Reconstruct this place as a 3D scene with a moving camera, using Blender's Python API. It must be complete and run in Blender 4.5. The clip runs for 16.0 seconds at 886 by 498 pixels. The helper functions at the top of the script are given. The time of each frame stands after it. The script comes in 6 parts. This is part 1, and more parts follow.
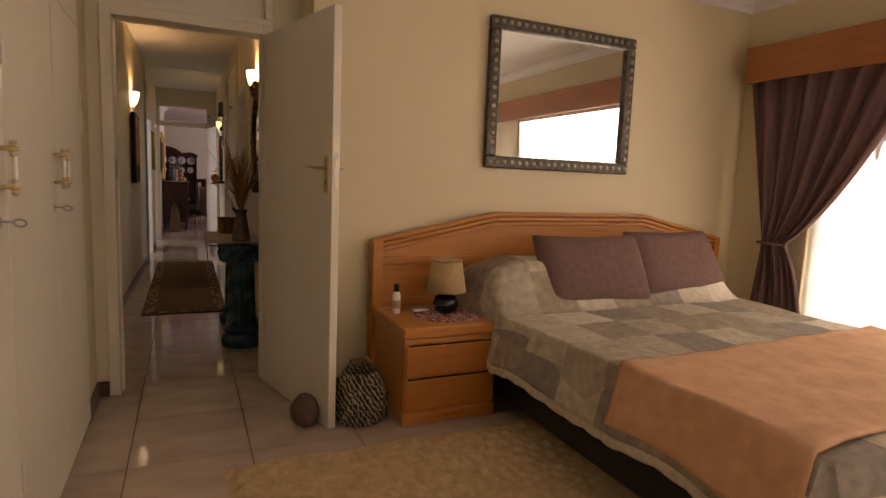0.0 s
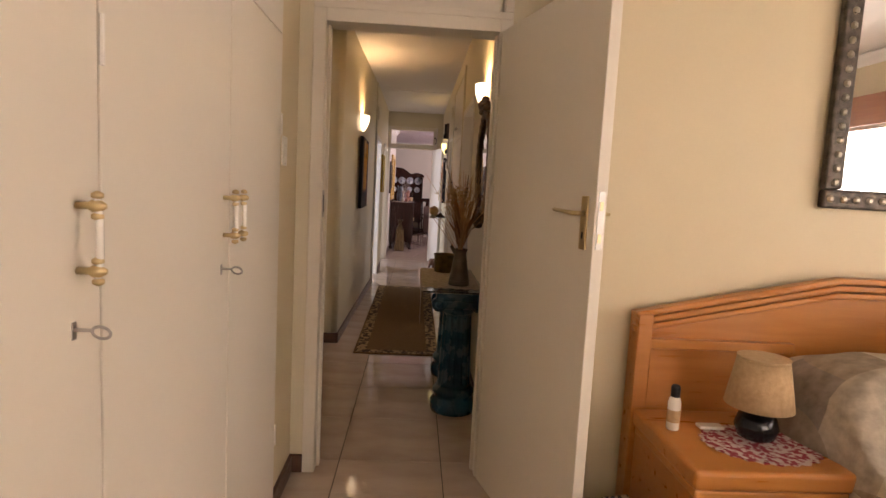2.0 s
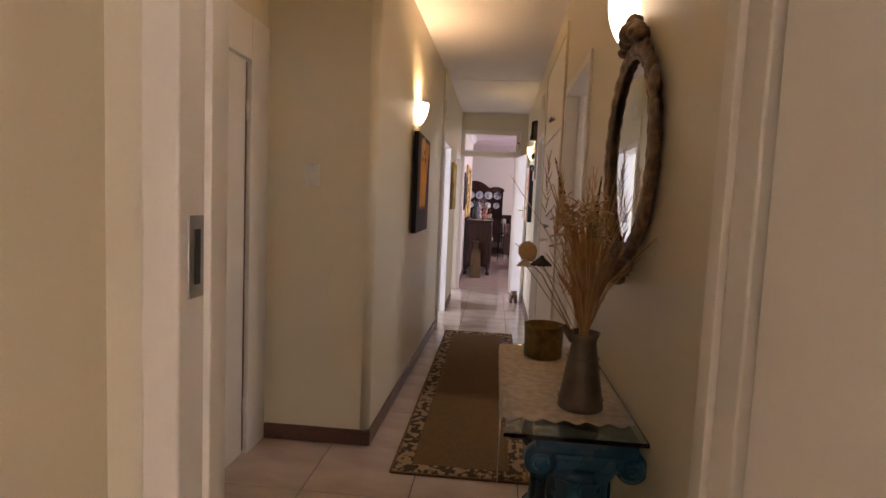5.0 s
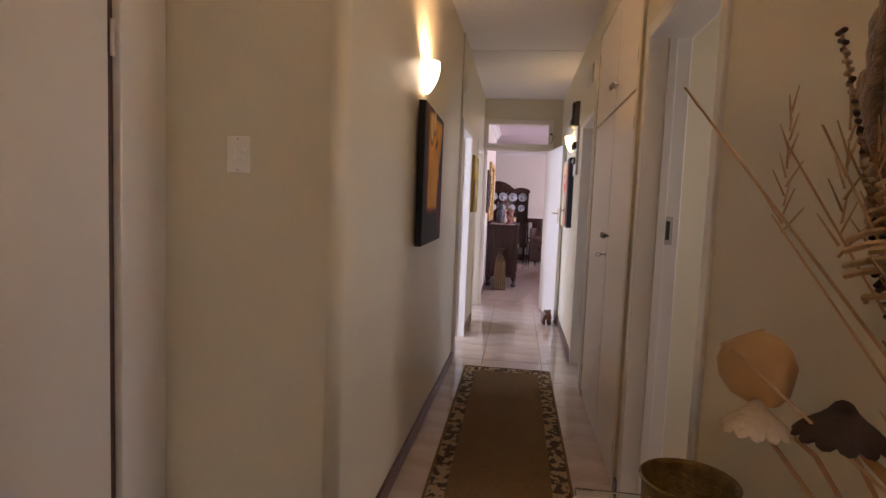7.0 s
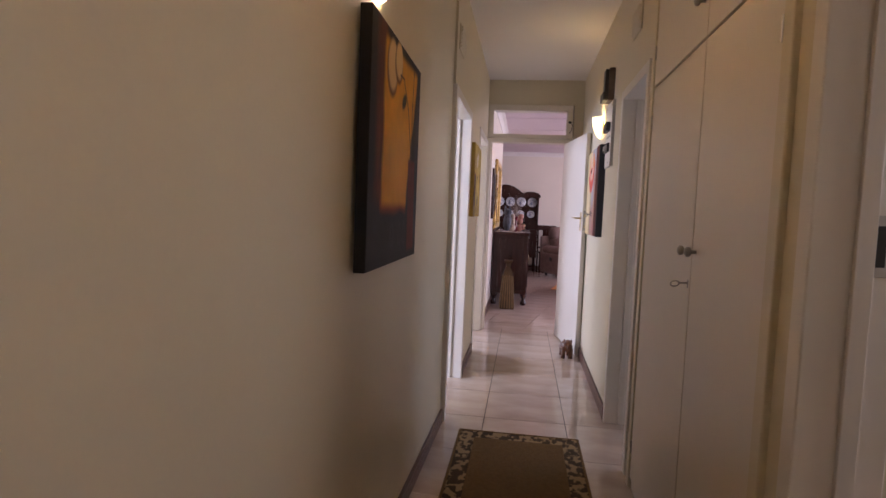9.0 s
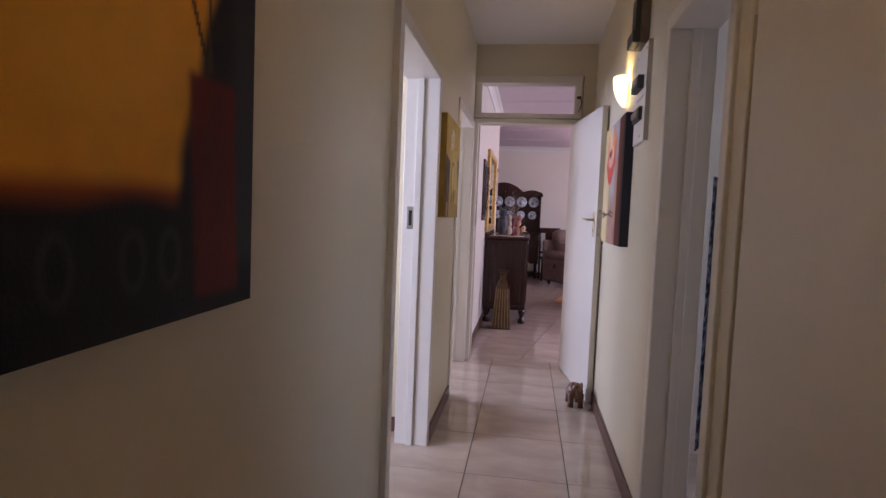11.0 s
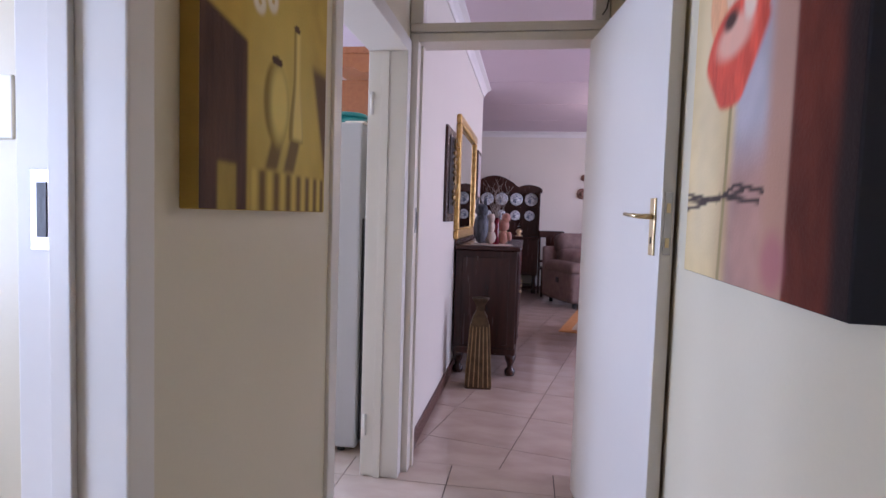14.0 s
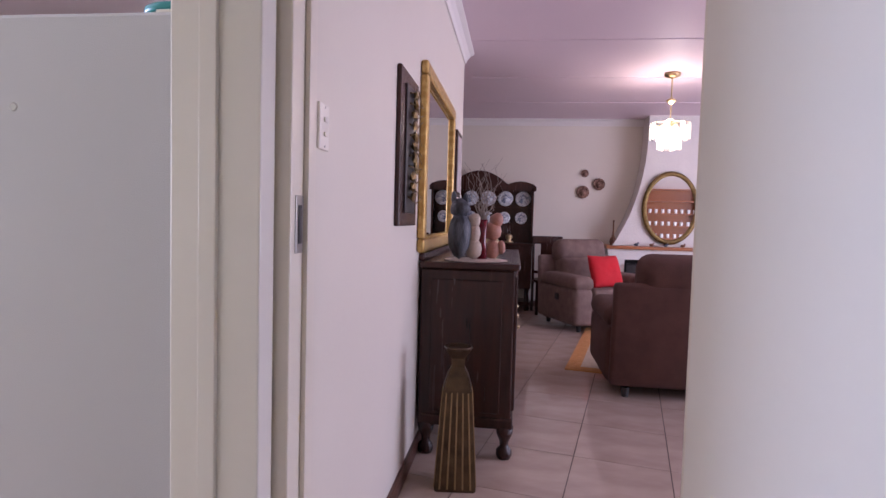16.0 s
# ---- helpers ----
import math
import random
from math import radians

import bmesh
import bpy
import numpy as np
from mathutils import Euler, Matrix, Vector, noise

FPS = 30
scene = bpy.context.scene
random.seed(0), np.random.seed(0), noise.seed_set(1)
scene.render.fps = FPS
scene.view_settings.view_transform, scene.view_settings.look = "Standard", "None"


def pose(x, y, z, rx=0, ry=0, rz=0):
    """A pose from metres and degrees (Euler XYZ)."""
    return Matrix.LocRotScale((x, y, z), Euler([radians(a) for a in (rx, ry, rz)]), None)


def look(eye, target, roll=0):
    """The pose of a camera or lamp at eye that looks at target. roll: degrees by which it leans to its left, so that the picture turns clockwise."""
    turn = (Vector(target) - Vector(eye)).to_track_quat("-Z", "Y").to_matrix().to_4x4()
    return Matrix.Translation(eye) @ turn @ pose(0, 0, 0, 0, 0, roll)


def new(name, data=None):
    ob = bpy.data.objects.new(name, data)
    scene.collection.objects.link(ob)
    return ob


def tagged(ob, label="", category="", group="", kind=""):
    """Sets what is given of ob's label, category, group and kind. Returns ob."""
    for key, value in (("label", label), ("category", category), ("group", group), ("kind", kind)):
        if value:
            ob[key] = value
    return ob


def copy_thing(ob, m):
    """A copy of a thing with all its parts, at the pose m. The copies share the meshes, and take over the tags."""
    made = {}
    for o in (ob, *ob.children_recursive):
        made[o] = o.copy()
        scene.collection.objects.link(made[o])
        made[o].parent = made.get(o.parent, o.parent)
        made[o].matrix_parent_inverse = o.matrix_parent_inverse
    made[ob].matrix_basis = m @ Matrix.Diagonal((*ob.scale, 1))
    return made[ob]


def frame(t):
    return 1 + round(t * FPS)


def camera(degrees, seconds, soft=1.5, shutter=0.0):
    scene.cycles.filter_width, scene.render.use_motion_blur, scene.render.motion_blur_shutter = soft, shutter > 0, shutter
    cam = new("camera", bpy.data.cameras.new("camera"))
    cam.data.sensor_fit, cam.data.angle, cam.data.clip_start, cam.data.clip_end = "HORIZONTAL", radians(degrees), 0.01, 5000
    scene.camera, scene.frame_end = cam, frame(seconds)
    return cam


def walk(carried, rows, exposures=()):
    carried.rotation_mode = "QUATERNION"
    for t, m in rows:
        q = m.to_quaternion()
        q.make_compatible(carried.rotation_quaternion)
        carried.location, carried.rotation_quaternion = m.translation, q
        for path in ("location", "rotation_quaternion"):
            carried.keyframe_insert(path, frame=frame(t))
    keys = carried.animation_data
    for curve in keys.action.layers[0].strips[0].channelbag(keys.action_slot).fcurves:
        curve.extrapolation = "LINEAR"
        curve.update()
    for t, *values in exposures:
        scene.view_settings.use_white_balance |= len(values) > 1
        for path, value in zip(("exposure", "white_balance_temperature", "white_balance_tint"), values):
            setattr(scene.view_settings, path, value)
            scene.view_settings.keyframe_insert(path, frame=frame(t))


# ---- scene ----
cam = camera(76.3, 16.0)
PATH = [
    (0, (0.494, -0.694, 1.25), (1.317, 1.113, 1.012), 2.3),
    (0.5, (0.49, -0.499, 1.261), (1.078, 1.4, 1.035), 2.6),
    (1, (0.503, -0.268, 1.293), (0.866, 1.686, 1.068), 2.8),
    (1.5, (0.552, -0.029, 1.333), (0.747, 1.949, 1.112), 2.9),
    (2, (0.562, 0.243, 1.342), (0.666, 2.229, 1.132), 3.0),
    (2.5, (0.57, 0.52, 1.348), (0.62, 2.509, 1.148), 2.9),
    (3, (0.598, 0.82, 1.363), (0.568, 2.811, 1.172), 2.8),
    (3.5, (0.577, 1.131, 1.37), (0.497, 3.121, 1.179), 2.8),
    (4, (0.57, 1.408, 1.355), (0.453, 3.396, 1.172), 2.7),
    (4.2, (0.586, 1.537, 1.349), (0.448, 3.525, 1.171), 2.6),
    (6.5, (0.511, 2.941, 1.342), (0.295, 4.923, 1.177), 2.4),
    (7, (0.479, 3.267, 1.328), (0.225, 5.244, 1.166), 2.3),
    (7.5, (0.442, 3.571, 1.306), (0.176, 5.547, 1.146), 2.4),
    (8, (0.417, 3.894, 1.296), (0.154, 5.871, 1.143), 2.3),
    (8.2, (0.419, 4.037, 1.299), (0.149, 6.014, 1.152), 2.3),
    (10.5, (0.478, 5.523, 1.254), (0.192, 7.498, 1.122), 2.3),
    (11, (0.495, 5.873, 1.278), (0.203, 7.847, 1.147), 2.3),
    (11.5, (0.498, 6.232, 1.274), (0.205, 8.207, 1.145), 2.3),
    (12, (0.511, 6.611, 1.275), (0.219, 8.585, 1.148), 2.4),
    (12.5, (0.521, 6.994, 1.281), (0.227, 8.968, 1.155), 2.2),
    (13, (0.515, 7.362, 1.266), (0.226, 9.338, 1.145), 2.3),
    (13.5, (0.54, 7.732, 1.246), (0.257, 9.708, 1.127), 2.0),
    (14, (0.58, 8.098, 1.251), (0.282, 10.072, 1.13), 1.8),
    (14.5, (0.54, 8.487, 1.239), (0.26, 10.464, 1.123), 2.0),
    (15, (0.558, 8.874, 1.264), (0.268, 10.849, 1.138), 1.8),
    (15.5, (0.493, 9.245, 1.231), (0.231, 11.224, 1.121), 1.8),
    (16, (0.489, 9.619, 1.24), (0.241, 11.601, 1.133), 1.6),
]
walk(cam, [(t, look(eye, target, roll)) for t, eye, target, roll in PATH],
     [(0, -0.45, 7600, 22), (0.5, -0.2, 7500, 22), (1.5, 0.35, 6950, 21), (3.5, 0.9, 6500, 22), (6.5, 0.9, 5850, 25), (8, 0.8, 5950, 26), (10.5, 0.45, 5850, 29), (12, 0.2, 5350, 24), (13.5, 0.55, 5100, 22), (14.5, 0.45, 5450, 23), (15.5, 0.3, 5450, 24), (16, 0.45, 5600, 25)])

# ---------- world, light ----------
world = bpy.data.worlds.new("world")
scene.world = world
world.use_nodes = True
wn = world.node_tree
sky = wn.nodes.new("ShaderNodeTexSky")
sky.sky_type, sky.sun_disc, sky.sun_elevation, sky.sun_rotation = "NISHITA", False, radians(50), radians(120)
wn.links.new(sky.outputs[0], wn.nodes["Background"].inputs[0])
wn.nodes["Background"].inputs[1].default_value = 0.12


def area(name, at, aim, sx, sy, watts, colour):
    d = bpy.data.lights.new(name, "AREA")
    d.shape, d.size, d.size_y, d.energy, d.color = "RECTANGLE", sx, sy, watts, colour
    ob = new(name, d)
    ob.matrix_world = look(at, aim)
    return ob


def bulb(name, at, watts, colour, radius=0.03):
    d = bpy.data.lights.new(name, "POINT")
    d.energy, d.color, d.shadow_soft_size = watts, colour, radius
    ob = new(name, d)
    ob.location = at
    return ob


DAY = (1.0, 0.90, 0.78)
COOL = (0.80, 0.88, 1.0)
WARM = (1.0, 0.66, 0.32)
area("window_light", (4.495, 0.47, 1.2), (0, 0.47, 0.9), 2.6, 1.7, 80, DAY)          # bedroom side window
area("window_light", (2.55, -2.745, 1.45), (2.55, 2, 1.2), 3.0, 1.1, 85, DAY)          # bedroom back window
area("window_light", (-3.0, 7.1, 1.4), (0, 8.6, 0.9), 1.3, 1.3, 90, COOL)           # side room
area("window_light", (-3.3, 11.4, 1.5), (0, 10.2, 0.6), 1.8, 1.2, 100, COOL)         # kitchen
area("window_light", (5.9, 13.6, 1.4), (0, 14.4, 1.1), 4.0, 1.9, 130, (0.95, 0.90, 1.0))   # living room
area("window_light", (3.3, 8.2, 1.5), (1.0, 7.8, 1.0), 1.2, 1.2, 9, COOL)          # added fill in the room across the passage, no window known there
area("window_light", (2.6, 5.6, 1.7), (1.0, 5.4, 1.0), 0.7, 0.7, 5, DAY)            # added fill in the bathroom, no window known there


# ---------- materials ----------
def material(name, colour, rough=0.6, vary=0.12, scale=6.0, bump=0.05, grain=120.0, metal=0.0, spread=0.0, stretch=None, coat=0.0):
    """Two scales of noise over one base colour, with fine relief."""
    m = bpy.data.materials.new(name)
    m.use_nodes = True
    n, l = m.node_tree.nodes, m.node_tree.links
    b = n["Principled BSDF"]
    tc, mp = n.new("ShaderNodeTexCoord"), n.new("ShaderNodeMapping")
    l.new(tc.outputs["Object"], mp.inputs[0])
    if stretch:
        mp.inputs["Scale"].default_value = stretch
    big, fine = n.new("ShaderNodeTexNoise"), n.new("ShaderNodeTexNoise")
    for t, s, d in ((big, scale, 4), (fine, grain, 3)):
        t.inputs["Scale"].default_value, t.inputs["Detail"].default_value = s, d
        l.new(mp.outputs[0], t.inputs["Vector"])
    add = n.new("ShaderNodeMath")
    add.operation = "ADD"
    half = n.new("ShaderNodeMath")
    half.operation, half.inputs[1].default_value = "MULTIPLY", 0.35
    l.new(fine.outputs[0], half.inputs[0])
    l.new(big.outputs[0], add.inputs[0])
    l.new(half.outputs[0], add.inputs[1])
    ramp = n.new("ShaderNodeMapRange")
    ramp.inputs[1].default_value, ramp.inputs[2].default_value = 0.2, 1.15
    ramp.inputs[3].default_value, ramp.inputs[4].default_value = 1 - vary, 1 + vary
    l.new(add.outputs[0], ramp.inputs[0])
    last = ramp.outputs[0]
    if spread:
        oi, mr, mu = n.new("ShaderNodeObjectInfo"), n.new("ShaderNodeMapRange"), n.new("ShaderNodeMath")
        mr.inputs[3].default_value, mr.inputs[4].default_value = 1 - spread, 1 + spread
        mu.operation = "MULTIPLY"
        l.new(oi.outputs["Random"], mr.inputs[0])
        l.new(mr.outputs[0], mu.inputs[0])
        l.new(last, mu.inputs[1])
        last = mu.outputs[0]
    mix = n.new("ShaderNodeVectorMath")
    mix.operation = "SCALE"
    mix.inputs[0].default_value = colour
    l.new(last, mix.inputs["Scale"])
    l.new(mix.outputs[0], b.inputs["Base Color"])
    rr = n.new("ShaderNodeMapRange")
    rr.inputs[3].default_value, rr.inputs[4].default_value = max(0.02, rough - 0.08), min(1, rough + 0.08)
    l.new(big.outputs[0], rr.inputs[0])
    l.new(rr.outputs[0], b.inputs["Roughness"])
    b.inputs["Metallic"].default_value = metal
    b.inputs["Coat Weight"].default_value = coat
    if bump:
        bp = n.new("ShaderNodeBump")
        bp.inputs["Strength"].default_value, bp.inputs["Distance"].default_value = min(1, bump * 4), 0.004
        l.new(fine.outputs[0], bp.inputs["Height"])
        l.new(bp.outputs[0], b.inputs["Normal"])
    return m


def blend_material(name, c1, c2, rough=0.6, scale=8.0, low=0.4, high=0.6, bump=0.1, stretch=None, detail=5, metal=0.0):
    """Two colours mixed by one noise."""
    m = material(name, c1, rough, 0.08, scale, bump, 150.0, metal, 0.0, stretch)
    n, l = m.node_tree.nodes, m.node_tree.links
    b = n["Principled BSDF"]
    tex = n.new("ShaderNodeTexNoise")
    tex.inputs["Scale"].default_value, tex.inputs["Detail"].default_value = scale, detail
    l.new(n["Mapping"].outputs[0], tex.inputs["Vector"])
    cr = n.new("ShaderNodeValToRGB")
    cr.color_ramp.elements[0].position, cr.color_ramp.elements[1].position = low, high
    cr.color_ramp.elements[0].color, cr.color_ramp.elements[1].color = (*c1, 1), (*c2, 1)
    l.new(tex.outputs[0], cr.inputs[0])
    l.new(cr.outputs[0], b.inputs["Base Color"])
    return m


def glow(name, colour, strength):
    m = bpy.data.materials.new(name)
    m.use_nodes = True
    b = m.node_tree.nodes["Principled BSDF"]
    b.inputs["Base Color"].default_value = (*colour, 1)
    b.inputs["Emission Color"].default_value = (*colour, 1)
    b.inputs["Emission Strength"].default_value = strength
    b.inputs["Roughness"].default_value = 0.3
    return m


def glass_material(name, tint, rough=0.0):
    m = bpy.data.materials.new(name)
    m.use_nodes = True
    b = m.node_tree.nodes["Principled BSDF"]
    b.inputs["Base Color"].default_value = (*tint, 1)
    b.inputs["Transmission Weight"].default_value = 1
    b.inputs["Roughness"].default_value = rough
    b.inputs["IOR"].default_value = 1.45
    return m


def wood(name, c1, c2, rough=0.35, along="z", bump=0.06, scale=5.0):
    s = {"x": (0.6, 7, 7), "y": (7, 0.6, 7), "z": (7, 7, 0.6)}[along]
    return blend_material(name, c1, c2, rough, scale, 0.2, 0.85, bump, s, 8)


CREAM = material("cream_wall_paint", (0.66, 0.59, 0.43), 0.42, 0.05, 2.2, 0.015, 90)
BEDWALL = material("beige_wall_paint", (0.66, 0.56, 0.37), 0.5, 0.05, 2.0, 0.015, 90)
PALE = material("pale_wall_paint", (0.71, 0.66, 0.57), 0.55, 0.04, 2.0, 0.015, 90)
WHITE = material("white_gloss_paint", (0.74, 0.70, 0.64), 0.36, 0.03, 3.0, 0.0, 40)
DOORPAINT = material("cream_door_paint", (0.72, 0.66, 0.56), 0.36, 0.03, 3.0, 0.0, 40)
CEIL = material("ceiling_paint", (0.76, 0.73, 0.70), 0.7, 0.04, 2.0, 0.04, 60)
CEILPINK = material("lilac_ceiling_paint", (0.74, 0.62, 0.68), 0.6, 0.04, 2.0, 0.04, 60)
SKIRT = wood("brown_skirting_wood", (0.075, 0.032, 0.022), (0.13, 0.06, 0.04), 0.35, "y")
TILE = blend_material("polished_floor_tile", (0.47, 0.365, 0.29), (0.62, 0.51, 0.43), 0.045, 3.0, 0.3, 0.75, 0.0, (1, 2.2, 1), 8)
GROUT = material("dark_tile_grout", (0.10, 0.08, 0.07), 0.8, 0.2, 30)
OAK = wood("honey_oak", (0.46, 0.165, 0.032), (0.58, 0.25, 0.06), 0.3, "x")
OAKV = wood("honey_oak_front", (0.44, 0.15, 0.028), (0.54, 0.21, 0.05), 0.3, "x")
PELMET = wood("pelmet_wood", (0.30, 0.10, 0.03), (0.40, 0.15, 0.045), 0.35, "y")
DARKWOOD = wood("dark_mahogany", (0.022, 0.007, 0.005), (0.055, 0.018, 0.012), 0.25, "z")
DARKWOODX = wood("dark_mahogany_top", (0.03, 0.01, 0.008), (0.065, 0.022, 0.015), 0.2, "y")
KITWOOD = wood("kitchen_brown_wood", (0.30, 0.10, 0.035), (0.40, 0.15, 0.05), 0.4, "y")
BRASS = material("brass", (0.60, 0.47, 0.26), 0.33, 0.15, 20, 0.03, 100, 1.0)
STEEL = material("dull_steel", (0.42, 0.40, 0.38), 0.35, 0.15, 20, 0.03, 100, 1.0)
BLACK = material("black_plastic", (0.015, 0.014, 0.014), 0.45, 0.2, 10)
TEAL = blend_material("dark_teal_glazed_plaster", (0.006, 0.042, 0.080), (0.012, 0.075, 0.125), 0.27, 9, 0.35, 0.7, 0.08)
GILT = blend_material("old_gilt_wood", (0.11, 0.06, 0.03), (0.27, 0.15, 0.07), 0.42, 25, 0.4, 0.65, 0.25)
GOLD = blend_material("gold_frame", (0.45, 0.27, 0.07), (0.62, 0.42, 0.14), 0.35, 30, 0.4, 0.6, 0.15, None, 5, 0.6)
MIRROR = bpy.data.materials.new("mirror_silver")
MIRROR.use_nodes = True
MIRROR.node_tree.nodes["Principled BSDF"].inputs["Metallic"].default_value = 1
MIRROR.node_tree.nodes["Principled BSDF"].inputs["Roughness"].default_value = 0.01
MIRROR.node_tree.nodes["Principled BSDF"].inputs["Base Color"].default_value = (0.86, 0.88, 0.87, 1)
GLASS = glass_material("clear_glass", (0.95, 0.98, 0.97))
TABLEGLASS = glass_material("greenish_table_glass", (0.86, 0.95, 0.92))
MAUVE = blend_material("mauve_cotton", (0.135, 0.072, 0.062), (0.185, 0.105, 0.09), 0.9, 30, 0.3, 0.7, 0.2)
CURTAIN = blend_material("mauve_curtain_cloth", (0.115, 0.06, 0.06), (0.17, 0.095, 0.09), 0.85, 30, 0.3, 0.7, 0.15, (1, 1, 0.1))
PEACH = blend_material("peach_fleece", (0.60, 0.33, 0.18), (0.72, 0.43, 0.26), 0.95, 14, 0.3, 0.7, 0.3)
CARPET = blend_material("shaggy_beige_wool", (0.50, 0.34, 0.18), (0.66, 0.50, 0.30), 1.0, 22, 0.3, 0.7, 0.5)
PORCELAIN = material("white_porcelain", (0.80, 0.77, 0.70), 0.15, 0.04, 5, 0.0)
RECLINER = blend_material("taupe_suede", (0.155, 0.10, 0.085), (0.22, 0.15, 0.125), 0.9, 12, 0.3, 0.7, 0.2)
SOFABACK = blend_material("brown_suede", (0.085, 0.038, 0.028), (0.12, 0.055, 0.042), 0.85, 9, 0.3, 0.7, 0.15)
RED = material("red_cushion_cloth", (0.55, 0.012, 0.02), 0.85, 0.12, 10, 0.1)
FRIDGE = material("white_fridge_enamel", (0.46, 0.45, 0.46), 0.35, 0.03, 2.0, 0.06, 300)
LAMPGLASS = glow("lit_frosted_glass", (1.0, 0.80, 0.50), 4.0)
LAMPGLASS_Y = glow("lit_yellow_frosted_glass", (1.0, 0.78, 0.30), 2.2)
CRYSTAL = glow("lit_crystal", (1.0, 0.86, 0.66), 2.0)
SWITCH = material("ivory_switch_plastic", (0.78, 0.74, 0.66), 0.35, 0.04, 5, 0.0)
SHADE = blend_material("linen_lamp_shade", (0.42, 0.28, 0.14), (0.52, 0.36, 0.20), 0.9, 60, 0.3, 0.7, 0.2)
GLAZE = material("black_ceramic", (0.012, 0.012, 0.016), 0.12, 0.2, 10)


# ---------- mesh helpers ----------
def bm_box(size, at=(0, 0, 0), bevel=0.0, seg=2, turn=None, bm=None):
    own = bmesh.new()
    bmesh.ops.create_cube(own, size=1)
    bmesh.ops.scale(own, vec=size, verts=own.verts)
    if bevel:
        bmesh.ops.bevel(own, geom=own.edges[:], offset=bevel, segments=seg, affect="EDGES", profile=0.5)
    if turn is not None:
        own.transform(turn)
    bmesh.ops.translate(own, vec=at, verts=own.verts)
    return join(bm, own)


def join(bm, own):
    if bm is None:
        return own
    me = bpy.data.meshes.new("t")
    own.to_mesh(me)
    own.free()
    bm.from_mesh(me)
    bpy.data.meshes.remove(me)
    return bm


def span(x0, x1, y0, y1, z0, z1, bevel=0.0, bm=None, seg=2):
    return bm_box((x1 - x0, y1 - y0, z1 - z0), ((x0 + x1) / 2, (y0 + y1) / 2, (z0 + z1) / 2), bevel, seg, None, bm)


def lathe(profile, n=28, at=(0, 0, 0), flute=0, depth=0.0, band=(0, 0), bm=None, turn=None):
    """Revolve (radius, height) pairs; flute: count of grooves between the two heights."""
    own = bmesh.new()
    rings = []
    for r, z in profile:
        ring = []
        for i in range(n):
            a = 2 * math.pi * i / n
            rr = r
            if flute and band[0] <= z <= band[1]:
                rr = r - depth * max(0.0, math.cos(a * flute)) ** 0.6
            ring.append(own.verts.new((rr * math.cos(a), rr * math.sin(a), z)))
        rings.append(ring)
    for a, b in zip(rings, rings[1:]):
        for i in range(n):
            own.faces.new((a[i], a[(i + 1) % n], b[(i + 1) % n], b[i]))
    own.faces.new(rings[0][::-1])
    own.faces.new(rings[-1])
    if turn is not None:
        own.transform(turn)
    bmesh.ops.translate(own, vec=at, verts=own.verts)
    return join(bm, own)


def tube(points, r0, r1=None, n=6, bm=None, cap=True):
    r1 = r0 if r1 is None else r1
    own = bmesh.new()
    pts = [Vector(p) for p in points]
    rings = []
    for i, p in enumerate(pts):
        d = (pts[min(i + 1, len(pts) - 1)] - pts[max(i - 1, 0)]).normalized()
        side = d.cross(Vector((0, 0, 1)) if abs(d.z) < 0.9 else Vector((1, 0, 0))).normalized()
        up = side.cross(d)
        r = r0 + (r1 - r0) * i / max(1, len(pts) - 1)
        rings.append([own.verts.new(p + r * (math.cos(2 * math.pi * k / n) * side + math.sin(2 * math.pi * k / n) * up)) for k in range(n)])
    for a, b in zip(rings, rings[1:]):
        for k in range(n):
            own.faces.new((a[k], a[(k + 1) % n], b[(k + 1) % n], b[k]))
    if cap:
        own.faces.new(rings[0][::-1])
        own.faces.new(rings[-1])
    bmesh.ops.recalc_face_normals(own, faces=own.faces[:])
    return join(bm, own)


def prism(outline, depth, bevel=0.0, bm=None, turn=None):
    """Extrude an outline in x, z along y from 0 to depth."""
    own = bmesh.new()
    f = own.faces.new([own.verts.new((x, 0, z)) for x, z in outline])
    r = bmesh.ops.extrude_face_region(own, geom=[f])
    bmesh.ops.translate(own, vec=(0, depth, 0), verts=[v for v in r["geom"] if isinstance(v, bmesh.types.BMVert)])
    bmesh.ops.recalc_face_normals(own, faces=own.faces[:])
    if bevel:
        bmesh.ops.bevel(own, geom=own.edges[:], offset=bevel, segments=2, affect="EDGES", profile=0.5)
    if turn is not None:
        own.transform(turn)
    return join(bm, own)


def sheet(fn, nu, nv, thick=0.0, closed=False):
    """A surface from fn(u, v), u and v from 0 to 1; thick moves a second skin along the normals."""
    own = bmesh.new()
    vs = [[own.verts.new(fn(i / nu, j / nv)) for j in range(nv + 1)] for i in range(nu + 1)]
    for i in range(nu):
        for j in range(nv):
            own.faces.new((vs[i][j], vs[i + 1][j], vs[i + 1][j + 1], vs[i][j + 1]))
    bmesh.ops.recalc_face_normals(own, faces=own.faces[:])
    if thick:
        bmesh.ops.solidify(own, geom=own.faces[:], thickness=thick)
    return own


